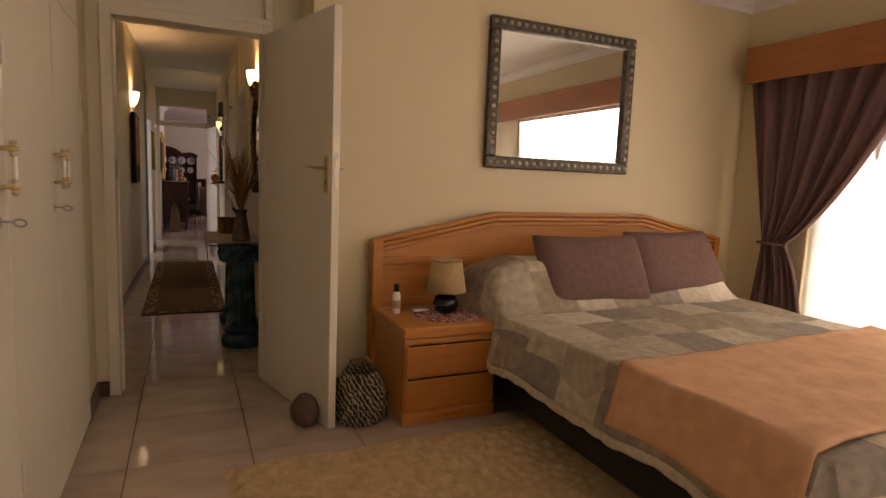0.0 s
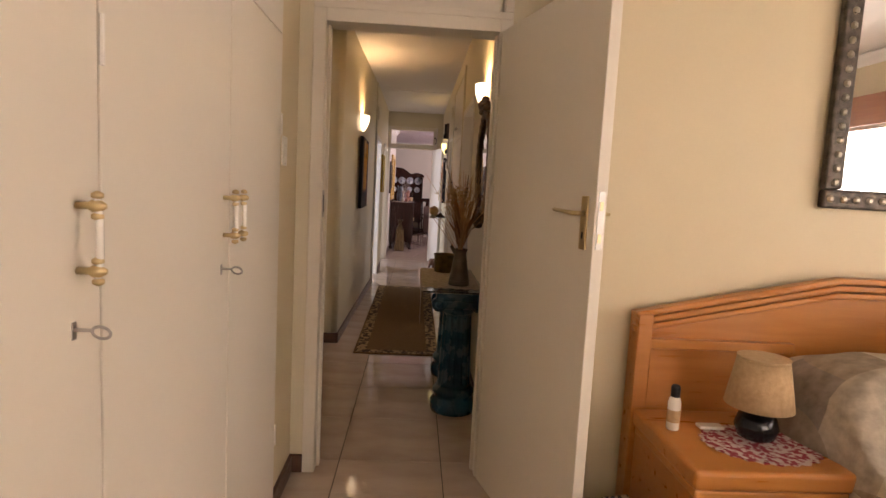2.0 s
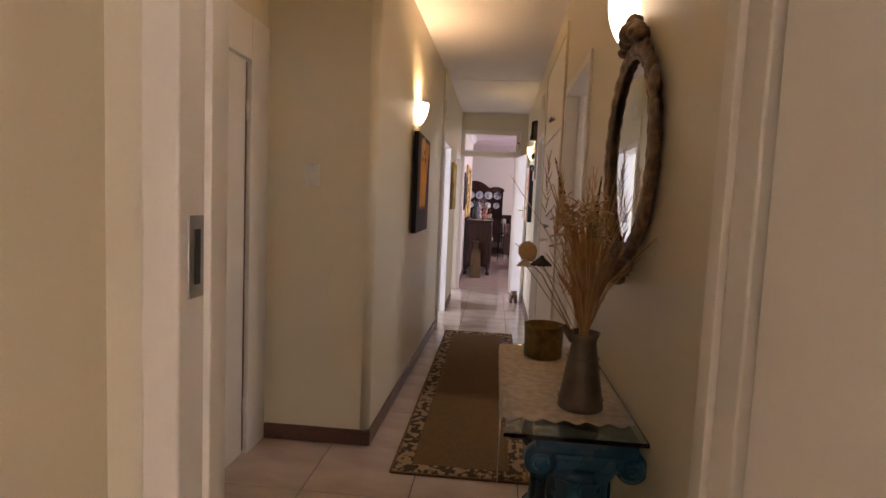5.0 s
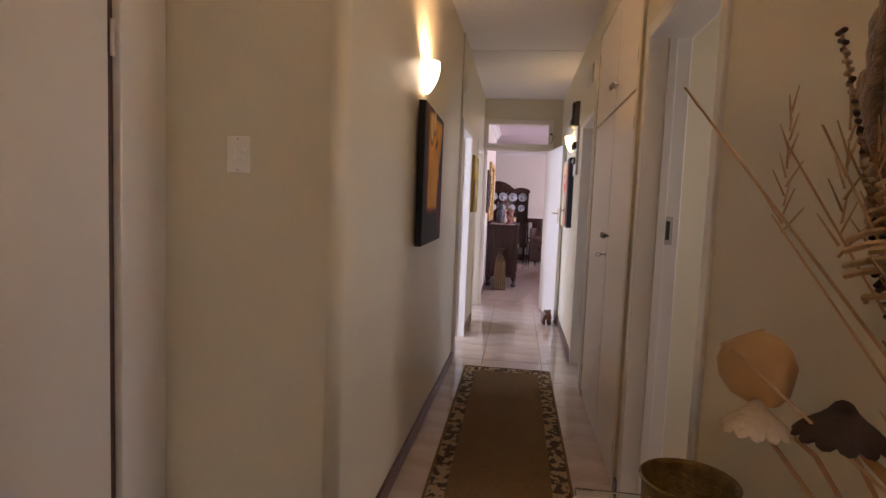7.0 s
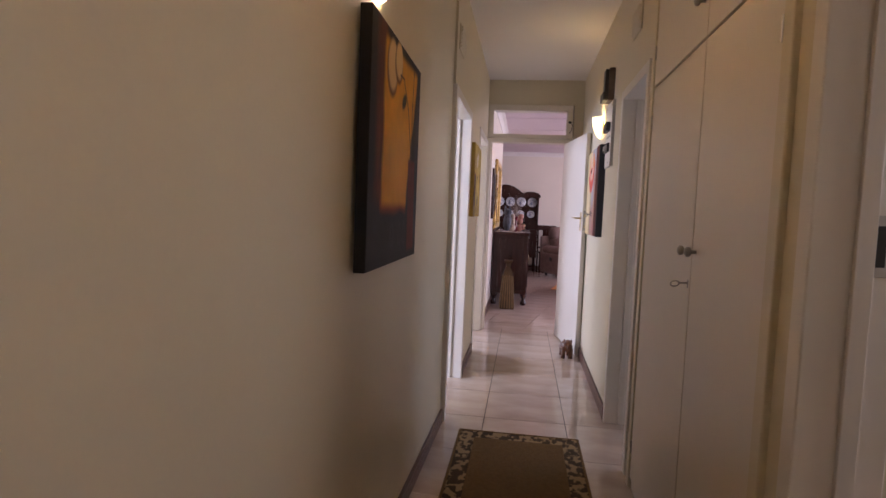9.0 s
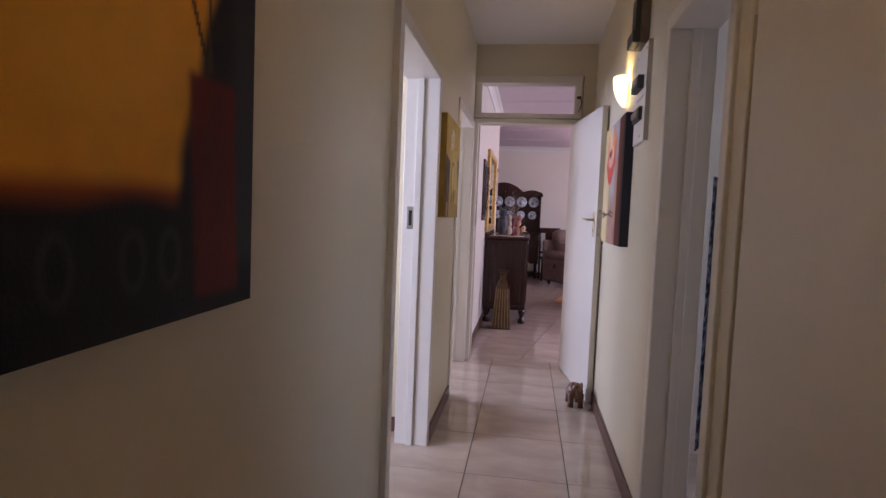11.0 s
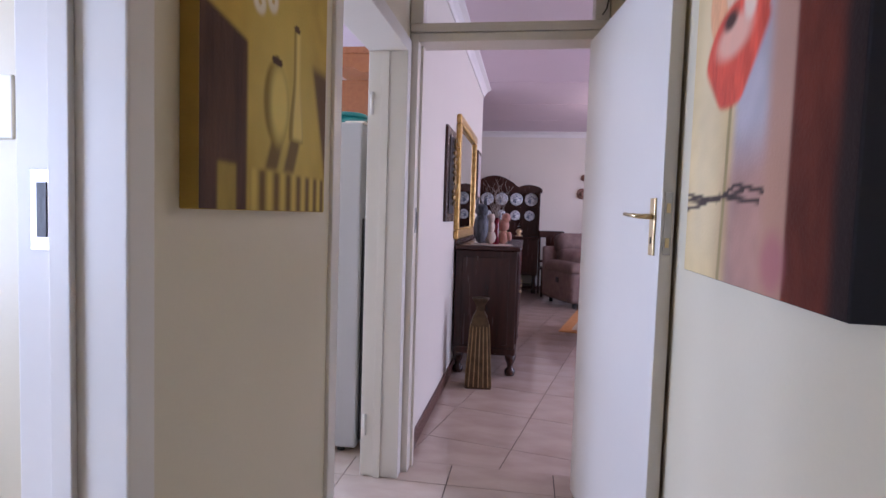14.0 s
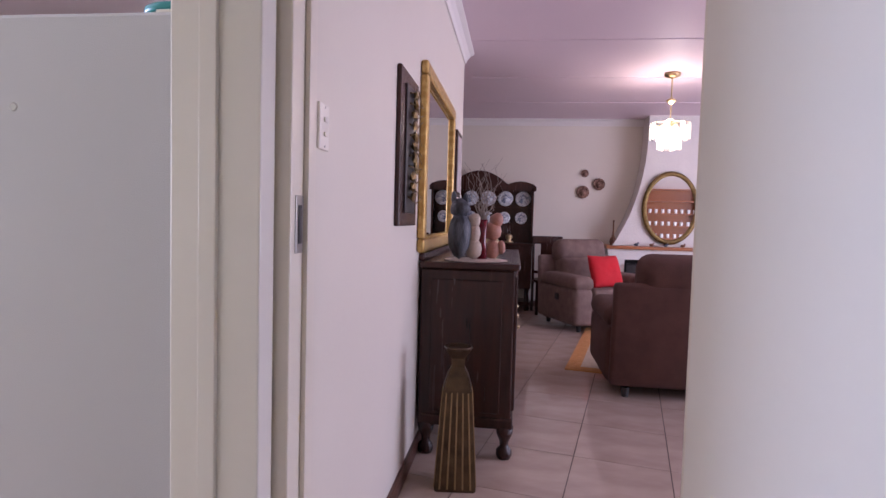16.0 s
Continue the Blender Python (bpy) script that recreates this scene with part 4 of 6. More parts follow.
o.location = (1.02, 2.06, 0)
tagged(o, "rounded brown stone door stop against the bedroom door", "door stop")
tortoise_stop((0.87, 9.76, 0), 4, "wooden_elephant", "small carved brown wooden elephant against the open door", CARVED, 1.15)

rg = thing("shaggy_rug", (0, 0, 0), 0, "beige shaggy wool rug beside the bed", "rug")


def shag(u, v):
    x, y = 0.62 + u * 1.75, -0.75 + v * 2.48
    e = min(u, 1 - u, v * 1.4, (1 - v) * 1.4)
    w_ = 0.03 * noise.noise(Vector((x * 4, y * 4, 1)))
    h = 0.026 * min(1, e * 30) + 0.012 * noise.noise(Vector((x * 24, y * 24, 0))) + 0.010 * noise.noise(Vector((x * 60, y * 60, 0)))
    return (x + w_, y + w_, max(0.003, h) if e > 0 else 0.001)


part("rug_body", sheet(shag, 150, 210), CARPET, rg, "", True)


# ---------- passage ----------
def sconce(at, rz, glassmat, watts, colour):
    """A half bowl on the wall, local wall plane y = 0, facing -y."""
    s = thing("wall_light", at, rz, "frosted glass half-bowl wall light, lit", "wall light", "passage wall lights")

    def fn(u, v):
        a = math.pi * (1 + u)
        r = 0.074 * math.sin(min(1, 0.06 + v * 0.98) * math.pi / 2) ** 0.8
        return (r * math.cos(a), r * math.sin(a) * 0.95 - 0.012, -0.085 + 0.16 * v ** 1.15)
    part("bowl", sheet(fn, 28, 14, 0.004), glassmat, s, "glowing frosted glass bowl", True)
    part("backplate", span(-0.035, 0.035, -0.012, 0, -0.05, 0.06, 0.004), BRASS, s)
    part("bracket", tube([(0, -0.01, 0.0), (0, -0.05, 0.0)], 0.006), BRASS, s)
    p = Matrix.Translation(at) @ pose(0, 0, 0, 0, 0, rz) @ Vector((0, -0.055, 0.045))
    bulb("wall_light_bulb", p, watts, colour, 0.025)


sconce((lean(6.26), 6.26, 1.985), 90, LAMPGLASS, 19, WARM)
sconce((1.0, 4.03, 1.965), -90, LAMPGLASS, 17, WARM)
sconce((1.0, 9.10, 1.97), -90, LAMPGLASS_Y, 2.2, (1.0, 0.72, 0.28))

# fluted column console
def pedestal(at):
    c = thing("column_pedestal", at, 0, "dark teal glazed fluted column pedestal under the glass top", "pedestal", "console columns")
    part("plinth", lathe([(0.135, 0.0), (0.14, 0.02), (0.14, 0.06), (0.118, 0.085), (0.115, 0.10), (0.128, 0.115), (0.128, 0.135), (0.105, 0.16)], 40), TEAL, c, "", True)
    part("shaft", lathe([(0.104, 0.155), (0.102, 0.18), (0.10, 0.19), (0.093, 0.40), (0.088, 0.585), (0.088, 0.60), (0.092, 0.61)], 96, flute=12, depth=0.014, band=(0.185, 0.59)), TEAL, c, "", True)
    part("neck", lathe([(0.09, 0.605), (0.10, 0.615), (0.10, 0.63), (0.092, 0.64)], 32), TEAL, c, "", True)
    cap = bm_box((0.27, 0.22, 0.05), (0, 0, 0.715), 0.01)
    bm_box((0.21, 0.19, 0.05), (0, 0, 0.665), 0.012, bm=cap)
    part("capital", cap, TEAL, c)
    for sx in (-1, 1):
        for sy in (-1, 1):
            v = lathe([(0.006, -0.028), (0.042, -0.022), (0.042, 0.022), (0.006, 0.028)], 24, (sx * 0.118, sy * 0.083, 0.668), turn=pose(0, 0, 0, 90))
            torus_ring(0.024, 0.024, 0.006, (sx * 0.118, sy * 0.115, 0.668), 20, 6, bm=v)
            part("volute", v, TEAL, c, "", True)
    return c


p0 = pedestal((0.845, 3.60, 0))
copy_thing(p0, pose(0.865, 4.27, 0))
tg = thing("glass_tabletop", (0, 0, 0), 0, "clear glass table top on two column pedestals", "table top")
g = part("pane", span(0.625, 0.995, 3.46, 4.42, 0.742, 0.754, 0.003), TABLEGLASS, tg)
g.visible_shadow = False
LACE = blend_material("ivory_lace_cloth", (0.50, 0.42, 0.34), (0.66, 0.58, 0.50), 0.95, 40, 0.35, 0.6, 0.3)
lc = thing("lace_runner", (0, 0, 0), 0, "ivory lace cloth over the glass top, corner hanging down", "table runner")


def lace(u, v):
    x, y = 0.60 + u * 0.38, 3.56 + v * 0.82
    sc = 0.012 * math.sin(v * 70) * (u < 0.02)
    z = 0.7575
    if u < 0.06:
        x, z = 0.618, 0.7575 - (0.06 - u) / 0.06 * (0.03 + 0.17 * max(0, 1 - abs(v - 0.10) / 0.10) + 0.05 * abs(math.sin(v * 22)))
    if v < 0.02:
        y += 0.012 * math.sin(u * 40)
    return (x, y + sc, z)


part("cloth", sheet(lace, 60, 80, 0.0015), LACE, lc)

PEWTER = blend_material("dark_pewter", (0.10, 0.075, 0.06), (0.19, 0.15, 0.12), 0.38, 14, 0.3, 0.7, 0.1, None, 5, 0.8)
OLDBRASS = blend_material("old_hammered_brass", (0.13, 0.085, 0.03), (0.28, 0.19, 0.07), 0.33, 30, 0.3, 0.7, 0.25, None, 5, 0.9)
jug = thing("metal_jug", (0.85, 3.68, 0.760), 0, "dark conical metal jug holding dried grasses", "jug")
part("body", lathe([(0.062, 0), (0.066, 0.004), (0.064, 0.02), (0.036, 0.19), (0.036, 0.20), (0.045, 0.225), (0.041, 0.222), (0.032, 0.19)], 32), PEWTER, jug, "", True)
for z, r in ((0.03, 0.064), (0.15, 0.0455)):
    part("band", torus_ring(r, r, 0.0022, n=32, k=6), PEWTER, jug).matrix_basis = pose(0, 0, z, 90)
part("spout", tube([(-0.03, 0, 0.20), (-0.05, 0, 0.225), (-0.062, 0, 0.24)], 0.014, 0.008, 8), PEWTER, jug)
pot = thing("brass_pot", (0.785, 4.22, 0.760), 0, "old brass pot standing on the lace cloth", "pot")
part("body", lathe([(0.066, 0), (0.072, 0.004), (0.073, 0.06), (0.075, 0.118), (0.079, 0.125), (0.077, 0.128), (0.072, 0.12), (0.068, 0.02), (0.0, 0.015)], 36), OLDBRASS, pot, "", True)
part("rim", torus_ring(0.077, 0.077, 0.003, n=36, k=6), OLDBRASS, pot).matrix_basis = pose(0, 0, 0.126, 90)

STRAW = blend_material("dried_straw", (0.50, 0.31, 0.15), (0.66, 0.45, 0.24), 0.9, 30, 0.3, 0.7, 0.1)
STRAWD = blend_material("dried_brown_grass", (0.38, 0.20, 0.095), (0.54, 0.32, 0.165), 0.9, 30, 0.3, 0.7, 0.1)
FEATHER = blend_material("barred_feather", (0.05, 0.028, 0.015), (0.42, 0.30, 0.18), 0.8, 55, 0.48, 0.54, 0.1, (0.2, 0.2, 1))
PETAL = blend_material("dried_flower_petal", (0.42, 0.26, 0.12), (0.62, 0.46, 0.26), 0.9, 20, 0.3, 0.7, 0.1)
rng = random.Random(5)
bq = thing("dried_bouquet", (0.85, 3.68, 0.775), 0, "tall bunch of dried grasses, feathers and pods", "dried flowers")
for i in range(46):
    a, tilt = rng.uniform(0, 2 * math.pi), rng.uniform(0.03, 0.36)
    hgt = rng.uniform(0.42, 0.70)
    dx, dy = math.cos(a) * tilt * 0.72 - 0.03, math.sin(a) * tilt
    if 0.85 + dx * hgt > 0.97:
        dx = 0.10
    pts = [(0, 0, 0.02), (dx * 0.05, dy * 0.05, 0.22), (dx * 0.30, dy * 0.35, 0.22 + (hgt - 0.22) * 0.5), (dx * 0.85, dy * 0.9, hgt)]
    st = part("stem", tube(pts, 0.0022, 0.0012, 5), STRAW if i % 3 else STRAWD, bq)
    if i % 2 == 0:
        head = bmesh.new()
        top = Vector(pts[-1])
        for k in range(14):
            f = k / 14
            base = top + Vector((0, 0, -0.10 + 0.15 * f))
            spread = 0.018 * (1 - f) + 0.004
            ang = k * 2.4
            tube([base, base + Vector((spread * math.cos(ang), spread * math.sin(ang), 0.03))], 0.0016, 0.0006, 4, head)
        part("seed_head", head, STRAW if i % 4 else STRAWD, st)
for i in range(24):
    a = rng.uniform(0, 2 * math.pi)
    c = Vector((0.055 * math.cos(a) - 0.03, 0.11 * math.sin(a), rng.uniform(0.40, 0.56)))
    curl = [c + Vector((0.03 * math.cos(k * 1.1 + a) * (1 - k / 12), 0.045 * math.sin(k * 1.1 + a) * (1 - k / 12), 0.008 * k)) for k in range(9)]
    part("curled_husk", tube(curl, 0.0032, 0.0015, 5), STRAW if i % 2 else PETAL, bq)


def ribbon(path, w0, w1, turn):
    """A dry blade: a thin strip along the path, widest at its middle."""
    own = bmesh.new()
    n = len(path)
    pairs = []
    for k, p in enumerate(path):
        f = k / (n - 1)
        w = (w0 + (w1 - w0) * f) * math.sin(math.pi * (0.08 + 0.88 * f))
        a = turn + 1.6 * f
        side = Vector((math.cos(a), math.sin(a), 0.25 * math.sin(3 * a))) * w
        pairs.append((own.verts.new(Vector(p) - side), own.verts.new(Vector(p) + side)))
    for (a0, a1), (b0, b1) in zip(pairs, pairs[1:]):
        own.faces.new((a0, a1, b1, b0))
    bmesh.ops.solidify(own, geom=own.faces[:], thickness=0.0008)
    return own


HUSK = blend_material("dried_orange_husk", (0.42, 0.20, 0.085), (0.62, 0.36, 0.17), 0.9, 24, 0.3, 0.7, 0.2)
for i in range(30):
    a, reach = rng.uniform(0, 2 * math.pi), rng.uniform(0.03, 0.13)
    z1_ = rng.uniform(0.38, 0.62)
    ex, ey = min(0.10, reach * math.cos(a) * 0.9), reach * math.sin(a) * 1.3
    path = []
    for k in range(9):
        f = k / 8
        path.append((ex * f ** 1.4 + 0.012 * math.sin(5 * f + i), ey * f ** 1.4 + 0.012 * math.cos(4 * f + i), 0.20 + (z1_ - 0.20) * f - 0.06 * max(0, f - 0.75) * (i % 3)))
    part("dry_leaf", ribbon(path, 0.006, 0.013 if i % 4 else 0.02, a), HUSK if i % 2 else STRAWD, bq)
for (bx_, by_, bz_), (tx_, ty_, tz_) in (((-0.035, 0.13, 0.47), (-0.10, 0.13, 0.715)), ((0.01, 0.05, 0.46), (0.03, 0.06, 0.66))):
    base, tip = Vector((bx_, by_, bz_)), Vector((tx_, ty_, tz_))
    vane = bmesh.new()
    for k in range(30):
        f = k / 29
        p = base.lerp(tip, f)
        w_ = (0.021 if f < 0.62 else 0.013) * (1.0 - 0.35 * f) * (0.55 + 0.45 * min(1, 6 * f))
        bm_box((w_ * 2, 0.005, 0.0042), p, 0.0012, 1, pose(0, 0, 0, 14, -10 + 18 * math.sin(k * 1.1), 25 + 2 * k), vane)
    fe = part("feather", vane, FEATHER, bq, "brown barred feather")
    part("quill", tube([(0, 0, 0.03), base * 0.45 + Vector((0, 0, 0.12)), base, tip], 0.0028, 0.0014, 5), STRAWD, fe)


def seed_pod(at, r, mat, tilt):
    own = lathe([(0.002, -r * 1.1), (r * 0.45, -r * 0.95), (r * 0.92, -r * 0.35), (r, r * 0.15), (r * 0.86, r * 0.62), (r * 0.60, r * 0.86), (r * 0.62, r * 0.95), (r * 0.25, r * 0.78)], 20, (0, 0, 0), turn=pose(0, 0, 0, tilt, -25, 0))
    bmesh.ops.translate(own, vec=at, verts=own.verts)
    pod = part("seed_pod", own, mat, bq, "round tan seed pod", True)
    part("stem", tube([(0, 0, 0.03), (at[0] * 0.25, at[1] * 0.25, 0.22), (at[0] * 0.75, at[1] * 0.8, at[2] - r * 2.2), (at[0], at[1], at[2] - r)], 0.0024, 0.002, 5), STRAWD, pod)


def dry_bloom(at, r, mat, label):
    own = bmesh.new()
    for ring, count in ((0.35, 6), (0.75, 10), (1.0, 13)):
        for k in range(count):
            a = 2 * math.pi * k / count + ring
            petal = bmesh.new()
            bmesh.ops.create_icosphere(petal, subdivisions=2, radius=r * 0.42)
            bmesh.ops.scale(petal, vec=(0.60, 0.20, 1.0), verts=petal.verts)
            petal.transform(pose(at[0] + r * 0.55 * ring * math.cos(a), at[1] + r * 0.55 * ring * math.sin(a), at[2] + r * 0.25 * (1 - ring), 0, 0, math.degrees(a) + 90) @ pose(0, 0, 0, -50 * ring, 0, 0))
            join(own, petal)
    bloom = part("flower", own, mat, bq, label, True)
    part("stem", tube([(0, 0, 0.03), (at[0] * 0.25, at[1] * 0.25, 0.22), (at[0], at[1], at[2])], 0.0022, 0.0018, 5), STRAWD, bloom)


PODSKIN = blend_material("tan_pod_skin", (0.50, 0.28, 0.10), (0.66, 0.42, 0.19), 0.6, 12, 0.3, 0.7, 0.1)
DARKBLOOM = blend_material("dark_dried_bloom", (0.035, 0.018, 0.012), (0.09, 0.05, 0.03), 0.9, 30, 0.3, 0.7, 0.2)
PALEBLOOM = blend_material("pale_dried_bloom", (0.60, 0.46, 0.32), (0.76, 0.63, 0.46), 0.9, 30, 0.3, 0.7, 0.2)
seed_pod((-0.172, 0.064, 0.430), 0.029, PODSKIN, -15)
dry_bloom((-0.18, 0.04, 0.395), 0.030, PALEBLOOM, "pale papery dried flower")
dry_bloom((-0.135, 0.01, 0.405), 0.036, DARKBLOOM, "dark brown dried flower")

# oval mirror in carved wood
om = thing("oval_mirror", (0.998, 3.86, 1.515), -90, "oval mirror in a carved brown gilt frame", "mirror")
om.matrix_basis = om.matrix_basis @ Matrix.Diagonal((1.12, 1.0, 0.79, 1.0))
part("mirror_glass", oval_disc(0.235, 0.37, (0, -0.014, 0)), MIRROR, om, "clear mirror glass")
part("frame", torus_ring(0.262, 0.40, 0.027, (0, -0.02, 0), 120, 10, 26, 0.14), GILT, om, "", True)
part("inner_bead", torus_ring(0.232, 0.367, 0.009, (0, -0.026, 0), 90, 6, 60, 0.3), GILT, om)
for i in range(22):
    a = 2 * math.pi * i / 22
    s_ = 0.026 + 0.008 * (i % 3)
    own = bmesh.new()
    bmesh.ops.create_icosphere(own, subdivisions=2, radius=s_)
    for v in own.verts:
        v.co *= 1 + 0.35 * noise.noise(v.co * 60 + Vector((i, 0, 0)))
    bmesh.ops.scale(own, vec=(0.75, 0.3, 1.3), verts=own.verts)
    own.transform(pose(0.275 * math.cos(a), -0.022, 0.415 * math.sin(a), 0, -math.degrees(a), 0))
    part("carved_leaf", own, GILT, om, "", True)
for sgn in (1, -1):
    cr_ = bmesh.new()
    for dx, dz, r in ((0, 0.47, 0.045), (-0.05, 0.45, 0.034), (0.05, 0.45, 0.034), (0, 0.515, 0.026), (-0.085, 0.425, 0.026), (0.085, 0.425, 0.026)):
        own = bmesh.new()
        bmesh.ops.create_icosphere(own, subdivisions=2, radius=r)
        for v in own.verts:
            v.co *= 1 + 0.3 * noise.noise(v.co * 45)
        bmesh.ops.translate(own, vec=(dx, -0.03, sgn * dz * (1 if sgn > 0 else 0.96)), verts=own.verts)
        join(cr_, own)
    part("crest", cr_, GILT, om, "", True)

# runner rug
RUNNER = blend_material("olive_brown_runner_pile", (0.125, 0.068, 0.018), (0.175, 0.098, 0.030), 1.0, 60, 0.3, 0.7, 0.35)
RUNBORD = blend_material("runner_leaf_border", (0.05, 0.028, 0.010), (0.34, 0.23, 0.11), 1.0, 26, 0.47, 0.53, 0.3, (1, 0.75, 1), 2)
rr_ = thing("runner_rug", (0, 0, 0), 0, "olive brown passage runner with a leaf pattern border", "rug")
RX0, RX1, RY0, RY1 = 0.12, 0.80, 4.68, 7.80
part("field", span(RX0 + 0.1, RX1 - 0.1, RY0 + 0.1, RY1 - 0.1, 0.001, 0.0085), RUNNER, rr_)
for a in ((RX0, RX0 + 0.1, RY0, RY1), (RX1 - 0.1, RX1, RY0, RY1), (RX0 + 0.1, RX1 - 0.1, RY0, RY0 + 0.1), (RX0 + 0.1, RX1 - 0.1, RY1 - 0.1, RY1)):
    part("border", span(*a, 0.001, 0.008), RUNBORD, rr_)
for a in ((RX0 + 0.094, RX0 + 0.106, RY0 + 0.1, RY1 - 0.1), (RX1 - 0.106, RX1 - 0.094, RY0 + 0.1, RY1 - 0.1), (RX0 - 0.004, RX0 + 0.01, RY0, RY1), (RX1 - 0.01, RX1 + 0.004, RY0, RY1), (RX0, RX1, RY0 - 0.006, RY0 + 0.008), (RX0, RX1, RY1 - 0.008, RY1 + 0.006)):
    part("edging", span(*a, 0.001, 0.0105, 0.002), RUNNER, rr_)

# passage cupboard, pair of doors over and under
pc = thing("passage_cupboard", (0, 0, 0), 0, "cream painted built-in linen cupboard with four flush doors", "cupboard")
part("carcass", span(1.025, 1.115, 5.951, 7.319, 0.0, 2.519), DOORPAINT, pc)
for a in ((5.90, 5.955, 0, 2.56), (7.29, 7.345, 0, 2.56)):
    part("architrave", span(0.984, 1.024, a[0], a[1], a[2], a[3], 0.005), CREAM, pc)
part("architrave", span(0.984, 1.024, 5.955, 7.29, 2.49, 2.56, 0.005), CREAM, pc)
part("kick", span(1.0, 1.024, 5.955, 7.29, 0, 0.05), DOORPAINT, pc)
for y0, y1, ky in ((5.96, 6.535, 6.495), (6.54, 7.285, 6.58)):
    for z0, z1, kz in ((0.055, 1.875, 1.184), (1.885, 2.485, 2.01)):
        dd = part("door", span(0.99, 1.012, y0, y1, z0, z1, 0.003), DOORPAINT, pc)
        part("knob", lathe([(0.006, 0), (0.006, 0.014), (0.016, 0.02), (0.017, 0.03), (0.008, 0.036)], 16, (0.99, ky, kz), turn=pose(0, 0, 0, 0, -90, 0)), STEEL, dd, "round steel knob", True)
        for hz in (z0 + 0.15, z1 - 0.15):
            part("hinge", lathe([(0.005, -0.03), (0.005, 0.03)], 8, (0.989, y0 + 0.002 if ky > y0 + 0.3 else y1 - 0.002, hz)), STEEL, dd)
        if kz < 1.5 and ky > 6.53:
            key_in(dd, 0.99, ky - 0.02, 1.075, STEEL, -1)

# ---------- paintings ----------
def paint(name, colour, second=None, scale=12.0):
    second = second or tuple(c * 0.7 for c in colour)
    return blend_material(name, second, colour, 0.8, scale, 0.3, 0.7, 0.03)


P_BLACK = paint("paint_black", (0.012, 0.010, 0.014), (0.006, 0.005, 0.006))
P_GOLD = paint("paint_gold", (0.52, 0.34, 0.045), (0.36, 0.22, 0.03), 5)
P_GREYL = paint("paint_pale_grey", (0.50, 0.46, 0.46), (0.40, 0.34, 0.34), 6)

OILS = bpy.data.materials.new("brushed_oil_paint")
OILS.use_nodes = True
n_, l_ = OILS.node_tree.nodes, OILS.node_tree.links
at_, tc, nz, bp_ = n_.new("ShaderNodeAttribute"), n_.new("ShaderNodeTexCoord"), n_.new("ShaderNodeTexNoise"), n_.new("ShaderNodeBump")
at_.attribute_name = "pigment"
nz.inputs["Scale"].default_value, nz.inputs["Detail"].default_value = 140, 5
l_.new(tc.outputs["Object"], nz.inputs["Vector"])
l_.new(at_.outputs["Color"], n_["Principled BSDF"].inputs["Base Color"])
n_["Principled BSDF"].inputs["Roughness"].default_value = 0.6
n_["Principled BSDF"].inputs["Specular IOR Level"].default_value = 0.2
bp_.inputs["Strength"].default_value, bp_.inputs["Distance"].default_value = 0.4, 0.002
l_.new(nz.outputs[0], bp_.inputs["Height"])
l_.new(bp_.outputs[0], n_["Principled BSDF"].inputs["Normal"])


def step(x, a, b):
    t = min(1.0, max(0.0, (x - a) / (b - a)))
    return t * t * (3 - 2 * t)


def box_mask(u, v, u0, u1, v0, v1, e=0.02):
    return step(u, u0 - e, u0 + e) * (1 - step(u, u1 - e, u1 + e)) * step(v, v0 - e, v0 + e) * (1 - step(v, v1 - e, v1 + e))


def oval_mask(u, v, cu, cv, ru, rv, e=0.12, turn=0.0):
    c, s_ = math.cos(turn), math.sin(turn)
    du, dv = u - cu, v - cv
    r = math.hypot((c * du + s_ * dv) / ru, (c * dv - s_ * du) / rv)
    return 1 - step(r, 1 - e, 1 + e)


def line_mask(u, v, pts, w):
    best = 9.0
    for (x0, z0), (x1, z1) in zip(pts, pts[1:]):
        dx, dz = x1 - x0, z1 - z0
        t = min(1.0, max(0.0, ((u - x0) * dx + (v - z0) * dz) / (dx * dx + dz * dz)))
        best = min(best, math.hypot(u - x0 - t * dx, v - z0 - t * dz))
    return 1 - step(best, w * 0.5, w * 1.2)


def over(c, top, m):
    return tuple(a + (b - a) * m for a, b in zip(c, top))


def brushed(c, u, v, su, sv, amount, seed=0.0):
    k = 1 + amount * noise.noise(Vector((u * su, v * sv, seed))) + 0.5 * amount * noise.noise(Vector((u * su * 4, v * sv * 4, seed + 5)))
    return tuple(max(0.002, a * k) for a in c)


